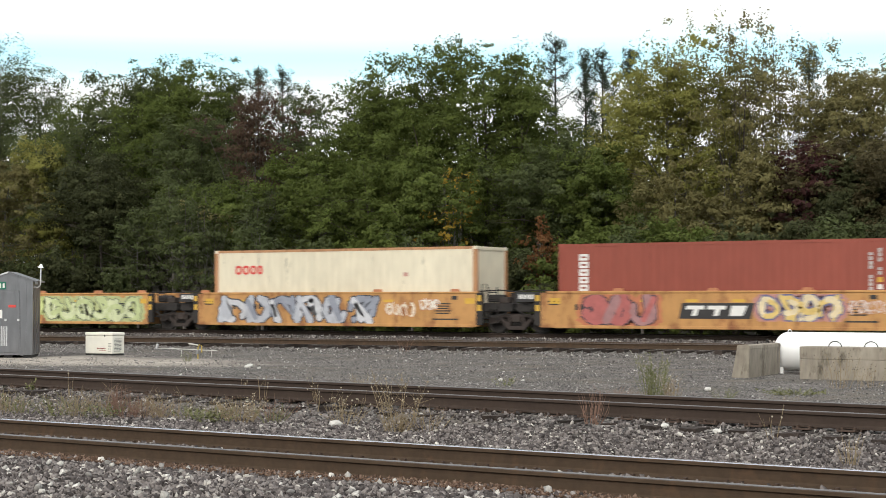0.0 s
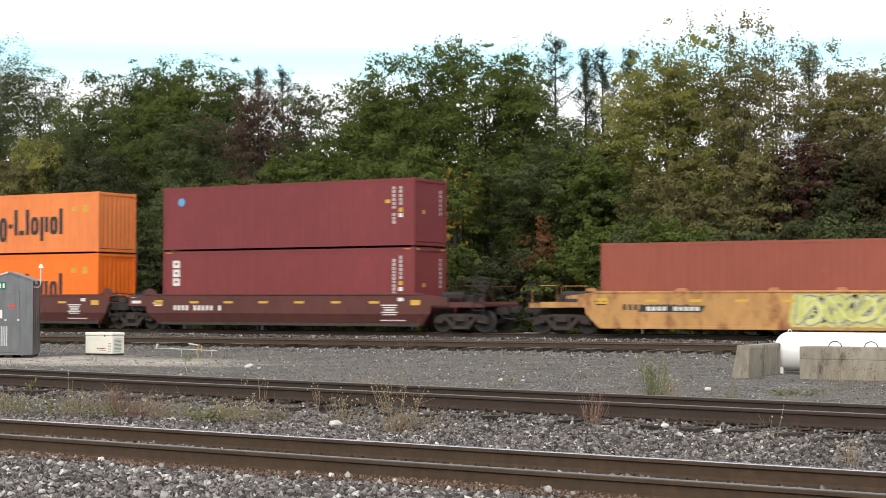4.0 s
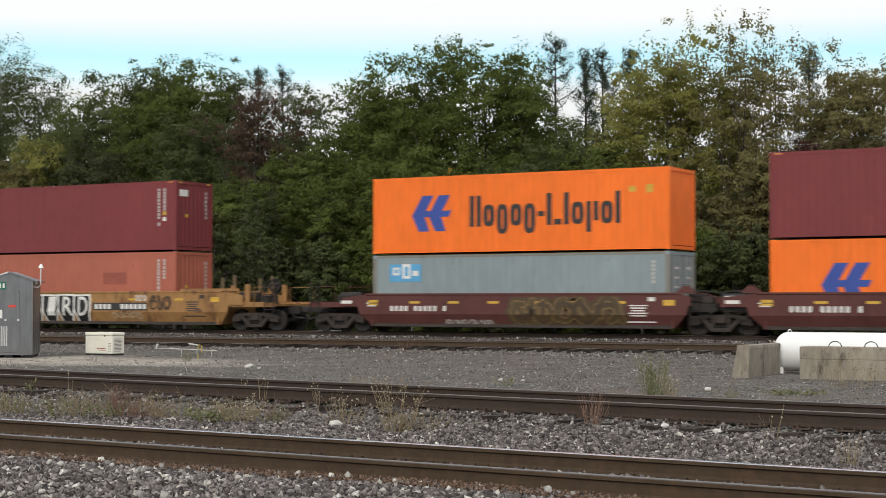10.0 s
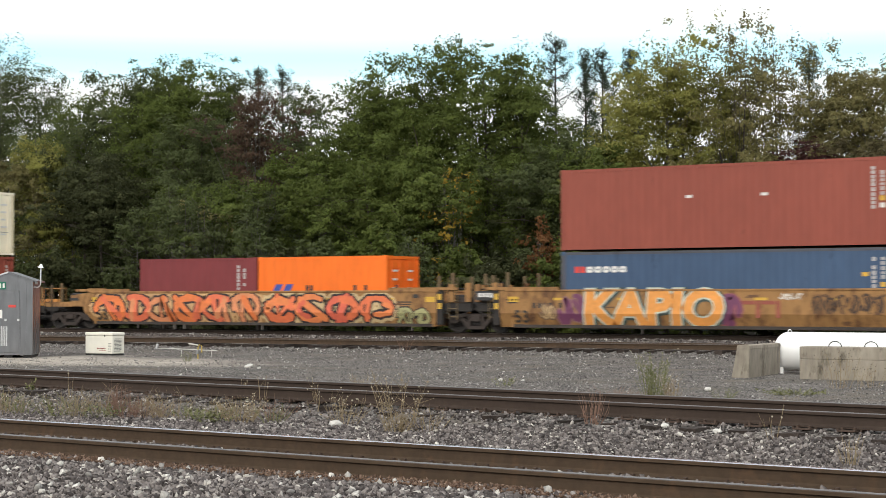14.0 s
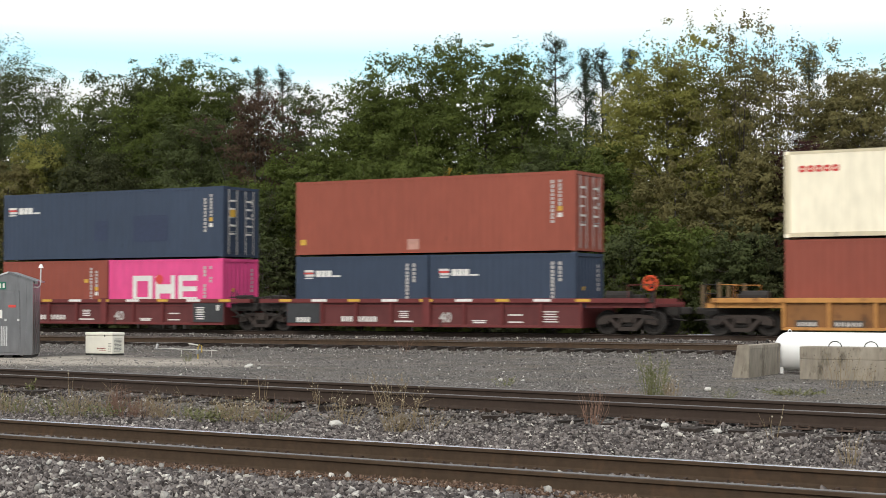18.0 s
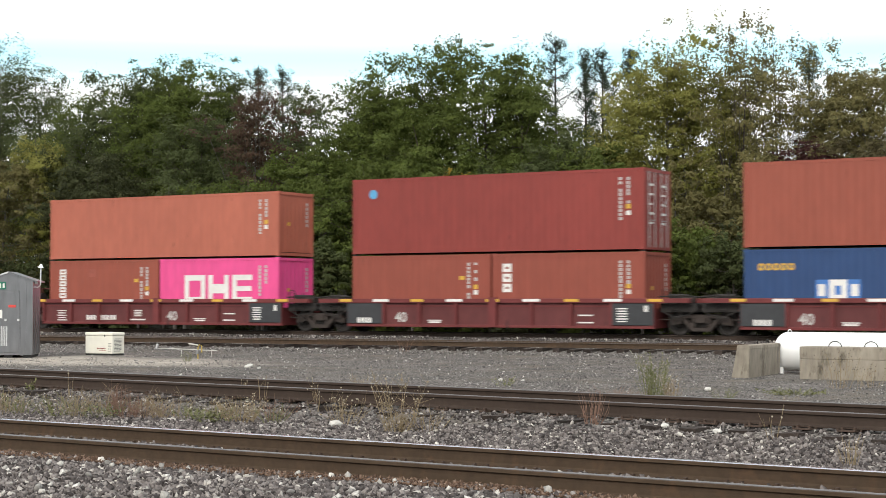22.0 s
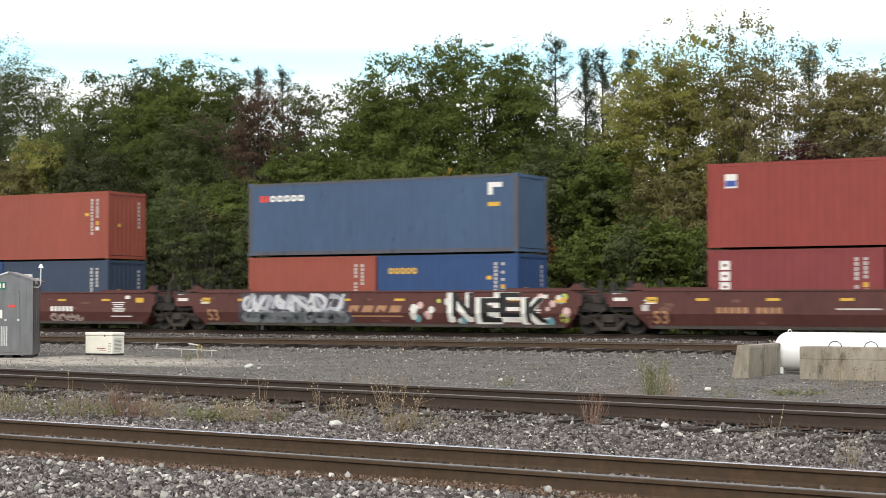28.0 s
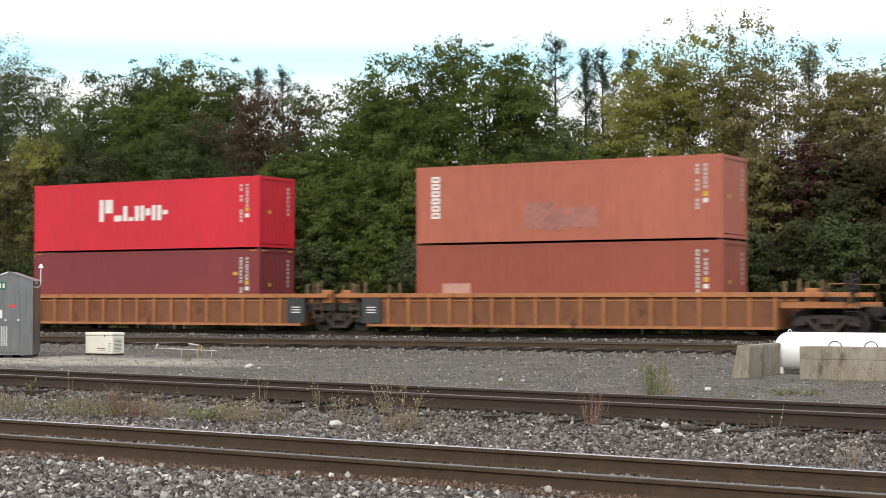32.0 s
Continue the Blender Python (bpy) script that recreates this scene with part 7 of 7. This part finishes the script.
stones("ballast", "scattered pale stones among the grey ballast", A_TURN, (8.4, 11.3), (-13.8, -1.8), 420, 0.018, 0.042, PALE, 12, 0.0, 0.015, True)
stones("debris", "rusty crumbs and brown stones along the rail foot", A_TURN, (11.06, 11.43), (-13.8, -2.4), 9000, 0.005, 0.020, RUSTY, 5, 0.0, 0.026)
stones("gravel_chips", "fine grey gravel strewn over the near lot", B_TURN, (19.2, 32.0), (-40, -8), 13000, 0.010, 0.026, CHIP, 6)
stones("gravel_chips", "fine grey gravel strewn over the far lot", B_TURN, (32.0, 50.0), (-58, -14), 7000, 0.016, 0.034, CHIP, 11)
stones("ballast", "ballast shoulder stones beside the third track", C_TURN, (47.0, 50.2), (-66, -10), 9000, 0.022, 0.05, CHIP, 7)
stones("ballast", "pale ballast stones between the third track and the main line", 0.0, (50.8, 52.9), (-58, -12), 8000, 0.03, 0.06, STONE, 8, 0.0)


stones("gravel_chips", "pale chips scattered in drifts over the lot", B_TURN, (20.0, 47.0), (-52, -10), 2600, 0.010, 0.030, PALE, 13, 0.1)


# ---- weeds ----
DRY = surface("dry_stalk", (0.26, 0.20, 0.12, 1), 0.9, 0, 0.3, 20)
DRY_RED = surface("reddish_dry_stalk", (0.21, 0.125, 0.09, 1), 0.9, 0, 0.3, 20)
WEED_GREEN = surface("weed_green", (0.155, 0.160, 0.062, 1), 0.8, 0, 0.3, 20)
WEED_DARK = surface("dark_seed_head", (0.05, 0.042, 0.035, 1), 0.9, 0, 0.3, 20)
BLOSSOM = surface("pale_blossom", (0.42, 0.37, 0.28, 1), 0.8, 0, 0.2, 20)


def weed(x, y, high, wide, stalks, mat, head, seed, label, leaves=0, leaf_mat=None, bushy=0):
    """A clump of thin leaning stalks, some forked, some with seed heads, some with small leaves."""
    rng = random.Random(seed)
    t = tagged(new("weed"), label, "weed", "weeds in the yard")
    t.location = (x, y, float(ground_z(np.array(x), np.array(y))) - 0.01)
    bm, hd, lf = bmesh.new(), bmesh.new(), bmesh.new()
    for i in range(stalks):
        a, r = rng.uniform(0, 6.28), wide * rng.uniform(0, 1) ** 0.6
        h = high * rng.uniform(0.45, 1.0)
        b0 = Vector((math.cos(a) * r * 0.45, math.sin(a) * r * 0.45, 0))
        tip = Vector((math.cos(a) * r, math.sin(a) * r, h))
        mid = b0.lerp(tip, 0.55) + Vector((rng.uniform(-0.03, 0.03), rng.uniform(-0.03, 0.03), 0.06 * h))
        th = 0.0025 + 0.0022 * high
        add_tube(bm, [b0, mid, tip], [th, th * 0.8, th * 0.4], 4)
        for k in range(bushy):
            s = mid.lerp(tip, rng.uniform(-0.4, 0.9))
            e = s + Vector((rng.uniform(-0.16, 0.16), rng.uniform(-0.16, 0.16), rng.uniform(0.05, 0.22))) * (0.5 + high * 0.6)
            add_tube(bm, [s, e], [th * 0.6, th * 0.3], 3)
            if head and rng.random() < 0.5:
                bmesh.ops.create_icosphere(hd, subdivisions=1, radius=rng.uniform(0.005, 0.011), matrix=Matrix.Translation(e))
        if head and rng.random() < 0.7:
            bmesh.ops.create_icosphere(hd, subdivisions=1, radius=rng.uniform(0.006, 0.013), matrix=Matrix.Translation(tip))
        for k in range(leaves):
            s = b0.lerp(tip, rng.uniform(0.1, 1.0))
            d = Vector((rng.uniform(-1, 1), rng.uniform(-1, 1), rng.uniform(-0.2, 0.8))).normalized() * rng.uniform(0.03, 0.075)
            n = d.cross(Vector((0, 0, 1))).normalized() * 0.016
            vs = [lf.verts.new(p) for p in (s, s + d * 0.5 + n, s + d, s + d * 0.5 - n)]
            lf.faces.new(vs)
    tagged(part("stalk_tuft", bm, mat, t), kind="stuff")
    if head and len(hd.verts):
        tagged(part("seed_fluff", hd, head, t), kind="stuff")
    else:
        hd.free()
    if leaves:
        tagged(part("foliage", lf, leaf_mat or WEED_GREEN, t), kind="stuff")
    else:
        lf.free()
    return t


def build_weeds():
    weed(-10.16, 16.65, 0.74, 0.42, 12, DRY, BLOSSOM, 1, "tall dry branching weed with pale seed heads", 3, DRY, 7)
    weed(-10.2, 16.7, 0.25, 0.3, 30, DRY, None, 2, "low tangle of dry brown weed stalks", 2, DRY, 3)
    weed(-28.4, 46.9, 0.55, 0.35, 10, DRY_RED, None, 3, "thin dry weed beside the third track", 0, None, 5)
    weed(-7.95, 17.4, 0.42, 0.22, 34, DRY_RED, None, 4, "tuft of reddish dry grass at the siding")
    weed(-10.85, 26.3, 0.85, 0.36, 46, WEED_GREEN, BLOSSOM, 5, "fresh green weed with small pale flowers", 7, WEED_GREEN, 3)
    weed(-10.4, 26.0, 0.48, 0.26, 26, DRY, BLOSSOM, 6, "dry yellowish weed beside the green one", 2, DRY, 2)
    weed(-9.3, 21.2, 0.26, 0.5, 30, DRY_RED, None, 7, "low row of reddish dry grass behind the siding")
    weed(-15.3, 29.2, 0.22, 0.35, 14, WEED_GREEN, BLOSSOM, 8, "small green weed with pale flowers", 6, WEED_GREEN)
    weed(-4.37, 15.5, 0.34, 0.16, 22, DRY, None, 9, "tuft of dry straw-coloured grass")
    weed(-9.3, 29.4, 0.12, 0.75, 60, WEED_GREEN, None, 10, "low patch of green weeds on the gravel", 5, WEED_GREEN)
    weed(-9.1, 31.6, 0.75, 0.45, 18, DRY, WEED_DARK, 11, "tall dry weed with dark seed heads", 2, DRY, 3)
    weed(-8.6, 32.0, 0.5, 0.4, 14, DRY, WEED_DARK, 12, "dry weed with dark seed heads", 2, DRY, 2)
    weed(-29.7, 37.0, 0.35, 0.25, 14, WEED_GREEN, None, 13, "green and yellow weed beside the pipe", 8, WEED_GREEN)
    weed(-18.4, 19.0, 0.26, 0.10, 7, WEED_GREEN, None, 14, "small green weed in the ballast", 10, WEED_GREEN)
    for i, (x, y, mat, word) in enumerate(((-17.6, 16.4, WEED_GREEN, "patch of green grass in the ballast"), (-16.9, 16.9, WEED_GREEN, "patch of green grass in the ballast"), (-16.0, 17.0, DRY, "tuft of pale dry grass in the ballast"), (-15.3, 17.2, DRY, "tuft of pale dry grass in the ballast"), (-13.0, 16.7, WEED_GREEN, "patch of green grass in the ballast"), (-12.7, 16.9, DRY, "tuft of pale dry grass in the ballast"), (-9.9, 16.9, DRY, "tuft of pale dry grass in the ballast"), (-15.6, 16.6, WEED_GREEN, "patch of green grass in the ballast"), (-15.0, 16.8, WEED_GREEN, "patch of green grass in the ballast"), (-14.6, 16.9, DRY_RED, "tuft of reddish-brown grass in the ballast"), (-14.35, 17.0, DRY_RED, "tuft of reddish-brown grass in the ballast"), (-13.9, 17.05, DRY, "tuft of pale dry grass in the ballast"), (-13.5, 17.1, WEED_GREEN, "patch of green grass in the ballast"), (-12.9, 17.1, DRY, "tuft of pale dry grass in the ballast"), (-12.5, 17.3, DRY_RED, "tuft of reddish-brown grass in the ballast"), (-16.4, 16.5, DRY, "tuft of pale dry grass in the ballast"), (-17.0, 16.6, DRY, "tuft of pale dry grass in the ballast"), (-11.3, 17.2, DRY, "tuft of pale dry grass in the ballast"))):
        tall = (0.24, 0.36, 0.28, 0.40)[i % 4] * (0.8 if mat is WEED_GREEN else 1.0)
        weed(x, y, tall, 0.42, 20, mat, BLOSSOM if i % 4 == 1 and mat is DRY else None, 30 + i, word, 5 if mat is WEED_GREEN else 1, WEED_GREEN if mat is WEED_GREEN else mat, 2)
    weed(-14.88, 17.02, 0.46, 0.16, 34, DRY_RED, None, 80, "dense tuft of rust-red dry grass in the ballast", 0, None, 3)
    weed(-14.70, 17.15, 0.34, 0.16, 18, DRY_RED, None, 81, "dense tuft of rust-red dry grass in the ballast", 0, None, 2)
    for i, (x, y) in enumerate(((-16.3, 16.7), (-15.85, 17.3), (-15.4, 16.75), (-15.1, 17.3), (-14.5, 17.2), (-14.1, 17.0), (-13.7, 17.1), (-13.2, 17.2), (-12.8, 17.0), (-12.3, 17.1), (-16.8, 16.9), (-13.3, 20.7), (-9.9, 27.2), (-7.5, 23.3))):
        weed(x, y, 0.24 + 0.05 * (i % 3), 0.36, 26, DRY if i % 3 else WEED_GREEN, None, 90 + i, "fine thin grass growing through the ballast" if i % 3 else "fine green grass growing through the ballast", 0, None, 1)
    for i, (x, y) in enumerate(((-14.6, 19.4), (-12.63, 18.6), (-12.2, 17.9), (-13.6, 18.6), (-11.6, 17.6), (-17.2, 18.6), (-5.6, 16.9), (-8.6, 31.0))):
        weed(x, y, 0.42, 0.16, 4, DRY, BLOSSOM, 60 + i, "lone dry stalk with pale round seed heads", 0, None, 1)


build_weeds()

# ---- the hut, the generator, the gas tank and its walls ----
ALU = surface("weathered_aluminium", (0.25, 0.245, 0.255, 1), 0.30, 0.92, 0.22, 5, 0.10, 3.5, rust=(0.17, 0.165, 0.172, 1), rust_amount=0.55, rust_scale=2.0, streak=0.3)
ROOF_WHITE = surface("pale_sheet_roof", (0.62, 0.62, 0.62, 1), 0.5, 0.1, 0.1, 6)
OFFWHITE = surface("off_white_enamel", (0.87, 0.84, 0.74, 1), 0.45, 0, 0.05, 5)
WHITE_TANK = surface("white_tank_enamel", (0.88, 0.88, 0.87, 1), 0.35, 0, 0.03, 3)
CONCRETE = surface("weathered_concrete", (0.29, 0.252, 0.202, 1), 0.9, 0, 0.3, 9, 0.45, 60, rust=(0.105, 0.088, 0.066, 1), rust_amount=0.66, rust_scale=3.4, streak=0.35)
STEEL_PIPE = surface("painted_white_pipe", (0.55, 0.54, 0.50, 1), 0.5, 0.1, 0.15, 10)
GAS_YELLOW = surface("yellow_pipe_paint", (0.42, 0.31, 0.06, 1), 0.5, 0, 0.15, 10)
SIGN_GREEN = surface("green_sign_paint", (0.01, 0.16, 0.10, 1), 0.4, 0, 0.06, 10)
DARK_GAP = surface("dark_opening", (0.02, 0.02, 0.02, 1), 0.8, 0, 0.2, 8)


def hut():
    """A sheet-metal signal hut with a low gable roof, a door, louvres, signs and a small antenna."""
    t = tagged(new("signal_hut"), "brushed aluminium railway signal hut with a gable roof", "hut")
    t.matrix_basis = Matrix.Translation((-35.43, 36.66, -0.13)) @ Matrix.Rotation(radians(37.0), 4, "Z")
    W, D = 1.44, 1.9
    e, r = 2.36, 2.60
    bm = bmesh.new()
    f = [(-W, 0.1), (0, 0.1), (0, e), (-W / 2, r), (-W, e)]
    a = [bm.verts.new((x, 0, z)) for x, z in f]
    b = [bm.verts.new((x, D, z)) for x, z in f]
    bm.faces.new(a)
    bm.faces.new(b[::-1])
    for i in range(5):
        bm.faces.new((a[i], b[i], b[(i + 1) % 5], a[(i + 1) % 5]))
    bmesh.ops.recalc_face_normals(bm, faces=bm.faces[:])
    part("body", bm, ALU, t)
    for s in (-1, 1):
        x_in, x_out = -W / 2, -W / 2 + s * (W / 2 + 0.13)
        z_out = r - (r - e) * (W / 2 + 0.13) / (W / 2)
        pr = [(x_in, r + 0.005), (x_out, z_out + 0.005), (x_out, z_out + 0.045), (x_in, r + 0.05)]
        part("roof_sheet", extrude_profile(pr, -0.1, D + 0.1), ROOF_WHITE if s < 0 else ALU, t)
    part("door", box(-1.30, -0.40, -0.022, -0.002, 0.18, 2.05, 0.006), ALU, t)
    part("door_frame", ring_at(-0.85, 1.115, 0.98, 1.95, 0.035, -0.014, -0.003), ALU, t)
    for k in range(4):
        part("louvre", box(-0.94 + 0.055 * k, -0.915 + 0.055 * k, -0.030, -0.0225, 0.38, 0.98), ROOF_WHITE, t)
    part("knob", tube([(-0.80, -0.022, 1.17), (-0.80, -0.08, 1.17)], 0.035, 10), ROOF_WHITE, t)
    part("knob", tube([(-0.42, -0.022, 1.17), (-0.42, -0.08, 1.17)], 0.035, 10), ROOF_WHITE, t)
    part("warning_plate", box(-0.72, -0.50, -0.03, -0.0225, 1.55, 1.63), MARK["red"], t)
    part("white_notice", box(-1.12, -0.90, -0.03, -0.0225, 1.22, 1.48), MARK["white"], t)
    sign = part("sign", box(-1.25, -0.80, -0.034, -0.0225, 2.10, 2.33, 0.004), SIGN_GREEN, t, "green sign with white characters")
    for k in range(4):
        put("sign_bar", cached("sign_bar", lambda: bm_mesh("sign_bar", box(-0.03, 0.03, 0, 0.004, -0.07, 0.07), MARK["white"])), sign, (-1.18 + 0.105 * k, -0.039, 2.215))
    for x in (-0.20, -0.004):
        part("seam", box(x - 0.008, x + 0.008, -0.012, -0.001, 0.12, e), ALU, t)
    for y in (0.45, 0.95, 1.45):
        part("seam", box(0.001, 0.012, y - 0.02, y + 0.02, 0.12, e - 0.02), ALU, t)
    for x in (-1.2, -0.72, -0.16):
        part("skid", box(x - 0.12, x + 0.12, 0.05, D - 0.05, -0.02, 0.098), DARK_GAP, t)
    ant = part("antenna_arm", tube([(-0.02, 0.2, e - 0.18), (0.12, 0.2, e - 0.2), (0.2, 0.2, e - 0.12), (0.21, 0.2, e + 0.42)], 0.022, 8), ROOF_WHITE, t)
    bm = bmesh.new()
    bmesh.ops.create_cone(bm, cap_ends=True, segments=16, radius1=0.085, radius2=0.03, depth=0.12, matrix=Matrix.Translation((0.21, 0.2, e + 0.46)))
    part("antenna_dome", bm, WHITE_TANK, ant, "small white antenna dome")
    part("junction_box", box(0.04, 0.12, 0.12, 0.2, e - 0.1, e + 0.02, 0.01), ROOF_WHITE, t)
    return t


def ring_at(x, z, w, h, s, y0, y1):
    bm = ring_bm(w, h, s, y0, y1)
    bmesh.ops.translate(bm, vec=(x, 0, z), verts=bm.verts[:])
    return bm


hut()


def generator():
    """A standby generator: enamelled housing with a sloping lid, slatted end and dark base."""
    t = tagged(new("generator"), "off-white standby generator in a sheet-metal housing", "generator")
    t.location = (-35.15, 39.60, -0.13)
    t.scale = (0.92, 0.9, 1.0)
    part("base", box(-0.60, 0.60, -0.31, 0.31, 0.02, 0.075), DARK_GAP, t)
    part("housing", box(-0.61, 0.61, -0.32, 0.32, 0.075, 0.64, 0.02), OFFWHITE, t)
    part("lid", box(-0.625, 0.625, -0.335, 0.335, 0.648, 0.75, 0.03), OFFWHITE, t)
    part("lid_catch", box(0.25, 0.30, -0.342, -0.322, 0.62, 0.67), DARK_GAP, t)
    for k in range(10):
        part("vent_slat", box(0.611, 0.616, -0.22, 0.16, 0.15 + 0.043 * k, 0.161 + 0.043 * k), DARK_GAP, t)
    for k in range(6):
        part("vent_slat", box(0.43, 0.56, -0.328, -0.321, 0.15 + 0.05 * k, 0.158 + 0.05 * k), DARK_GAP, t)
    for k in range(7):
        part("name_block", box(-0.06 + 0.055 * k, -0.022 + 0.055 * k, -0.327, -0.3215, 0.22, 0.255), PAINT["darkred"], t)
    part("name_line", box(0.02, 0.32, -0.327, -0.3215, 0.175, 0.19), PAINT["salmon"], t)
    tagged(new("concrete_pad", bm_mesh("concrete_pad", box(-35.8, -34.1, 38.95, 40.1, -0.20, -0.11, 0.01), CONCRETE)), "low pale concrete pad under the generator", "pad")


generator()


def gas_tank():
    """A white pressure tank with round ends, lifting lugs, saddles and a pale support plate."""
    t = tagged(new("gas_tank"), "white horizontal propane tank between concrete blocks", "tank")
    R = 0.47
    t.location = (-12.53, 38.0, -0.12)
    bm = bmesh.new()
    L, n = 5.0, 40
    prof = [(R * 0.75 * (1 - math.cos(a)), R * math.sin(a)) for a in np.linspace(0.04, math.pi / 2, 10)]
    prof += [(L - x, r) for x, r in prof[::-1]]
    rings = [[bm.verts.new((x, r * math.cos(2 * math.pi * k / n), 0.52 + r * math.sin(2 * math.pi * k / n))) for k in range(n)] for x, r in prof]
    for i in range(len(rings) - 1):
        for k in range(n):
            bm.faces.new((rings[i][k], rings[i][(k + 1) % n], rings[i + 1][(k + 1) % n], rings[i + 1][k]))
    bm.faces.new(rings[0][::-1])
    bm.faces.new(rings[-1])
    bmesh.ops.recalc_face_normals(bm, faces=bm.faces[:])
    part("shell", bm, WHITE_TANK, t, "", True)
    for x in (0.38, 4.62):
        ring = [(x + 0.045 * math.cos(a), 0, 0.99 + 0.055 * math.sin(a)) for a in np.linspace(0, math.pi, 8)]
        part("lifting_lug", tube(ring, 0.014, 6), WHITE_TANK, t)
    for x in (0.9, 4.1):
        part("saddle", box(x - 0.06, x + 0.06, -0.34, 0.34, 0.0, 0.19), WHITE_TANK, t)
    part("support_plate", box(0.28, 0.36, -0.47, -0.44, 0.0, 0.16), WHITE_TANK, t)
    part("dome_cover", tube([(3.6, 0, 0.96), (3.6, 0, 1.12)], 0.2, 16), WHITE_TANK, t)


gas_tank()


def loop(parent, x, y, z, r):
    part("lifting_loop", tube([(x + r * math.cos(a), y, z + r * 0.85 * math.sin(a)) for a in np.linspace(0, math.pi, 10)], 0.012, 6), DARK_GAP, parent)


def block_wall():
    """A long cast concrete block with a form line and two steel lifting loops."""
    t = tagged(new("concrete_block"), "weathered grey concrete block with two steel lifting loops", "concrete block")
    t.location = (-11.05, 35.23, -0.13)
    part("lower_cast", box(0, 3.1, 0.0, 0.6, 0.0, 0.45, 0.015), CONCRETE, t)
    part("upper_cast", box(0.0, 3.1, 0.004, 0.596, 0.452, 0.73, 0.015), CONCRETE, t)
    for x in (0.72, 1.52, 2.4):
        loop(t, x, 0.3, 0.725, 0.145)
    return t


block_wall()


def barrier():
    """A concrete road barrier lying square to the tracks, sloped on one side, with a cap."""
    t = tagged(new("concrete_barrier"), "stained concrete barrier with a sloped side and a thin cap", "concrete barrier")
    t.location = (-12.62, 35.2, -0.13)
    part("body", extrude_profile([(0.0, 0.0), (0.40, 0.0), (0.43, 0.66), (0.13, 0.66)], 0.0, 2.2), CONCRETE, t)
    part("cap", extrude_profile([(0.125, 0.664), (0.44, 0.664), (0.43, 0.735), (0.36, 0.752), (0.15, 0.745)], -0.012, 2.2), CONCRETE, t)
    for y in (0.9, 1.7):
        part("lifting_loop", tube([(0.28, y + 0.10 * math.cos(a), 0.75 + 0.09 * math.sin(a)) for a in np.linspace(0, math.pi, 8)], 0.012, 6), DARK_GAP, t)


barrier()


def pipes():
    """A low pale gas line on short posts, and a bent yellow riser with a valve."""
    t = tagged(new("gas_pipe"), "low pale pipe on short posts beside the generator", "pipe")
    t.location = (-33.3, 40.2, -0.13)
    part("pipe_run", tube([(-0.2, 0, 0.24), (0.1, 0.0, 0.25), (2.1, 0.1, 0.2)], 0.014, 8), STEEL_PIPE, t)
    for x in (0.75, 1.95):
        part("post", tube([(x, 0.03, -0.02), (x, 0.03, 0.21)], 0.012, 8), STEEL_PIPE, t)
    part("valve", tube([(-0.2, -0.05, 0.22), (-0.2, 0.02, 0.38)], 0.05, 8), GREY_STEEL, t)
    t = tagged(new("pipe_riser"), "bent yellow gas riser with a grey valve", "pipe")
    t.location = (-30.6, 38.6, -0.13)
    part("riser", tube([(0, 0, -0.02), (0, 0, 0.36), (0.06, 0, 0.44), (0.14, 0.0, 0.40), (0.15, 0, 0.2)], 0.019, 8), GAS_YELLOW, t)
    part("arm", tube([(0, 0, 0.42), (-0.35, 0, 0.46)], 0.022, 8), STEEL_PIPE, t)
    part("valve", box(-0.05, 0.05, -0.06, 0.06, 0.16, 0.28, 0.015), GREY_STEEL, t)


pipes()


def pale_rock(x, y, r, seed, label):
    """A lone pale stone on the ballast."""
    rnd = random.Random(seed)
    bm = bmesh.new()
    bmesh.ops.create_icosphere(bm, subdivisions=2, radius=r)
    for v in bm.verts:
        v.co *= 1 + rnd.uniform(-0.18, 0.18)
        v.co.z *= 0.6
    ob = tagged(new("stone", bm_mesh("stone", bm, CHALK)), label, "stone", "pale stones in the yard")
    ob.location = (x, y, float(ground_z(np.array(x), np.array(y))) + r * 0.4)
    ob.rotation_euler[2] = rnd.uniform(0, 6)


CHALK = surface("chalky_stone", (0.62, 0.60, 0.56, 1), 0.9, 0, 0.2, 12, 0.4, 60)
for k, (rx, ry, rr) in enumerate(((-11.33, 17.06, 0.085), (-10.17, 18.4, 0.06), (-25.4, 34.2, 0.09), (-25.7, 34.6, 0.06), (-25.1, 33.7, 0.08), (-24.6, 33.5, 0.05), (-11.2, 29.9, 0.07), (-7.0, 17.3, 0.06), (-6.3, 17.1, 0.055), (-9.3, 24.5, 0.05), (-16.6, 31.5, 0.05), (-16.1, 31.6, 0.04))):
    pale_rock(rx, ry, rr, k, "pale chalky stone lying on the gravel")


# ---- what moves ----
def motions():
    times = [2.0 * k for k in range(17)]
    for ob, q, z in MOVERS:
        walk(ob, [(t, pose(TRAIN_X + q + run_x(t), TRAIN_Y, z)) for t in times])
    spin = WHEELS[0]
    rows = []
    for k in range(961):
        t = k / 30
        rows.append((t, Matrix.Rotation(run_x(t) / 0.42, 4, "Y")))
    walk(spin, rows)
    for w in WHEELS[1:]:
        w.rotation_mode = "QUATERNION"
        keys = w.animation_data_create()
        keys.action = spin.animation_data.action
        keys.action_slot = spin.animation_data.action_slot


motions()
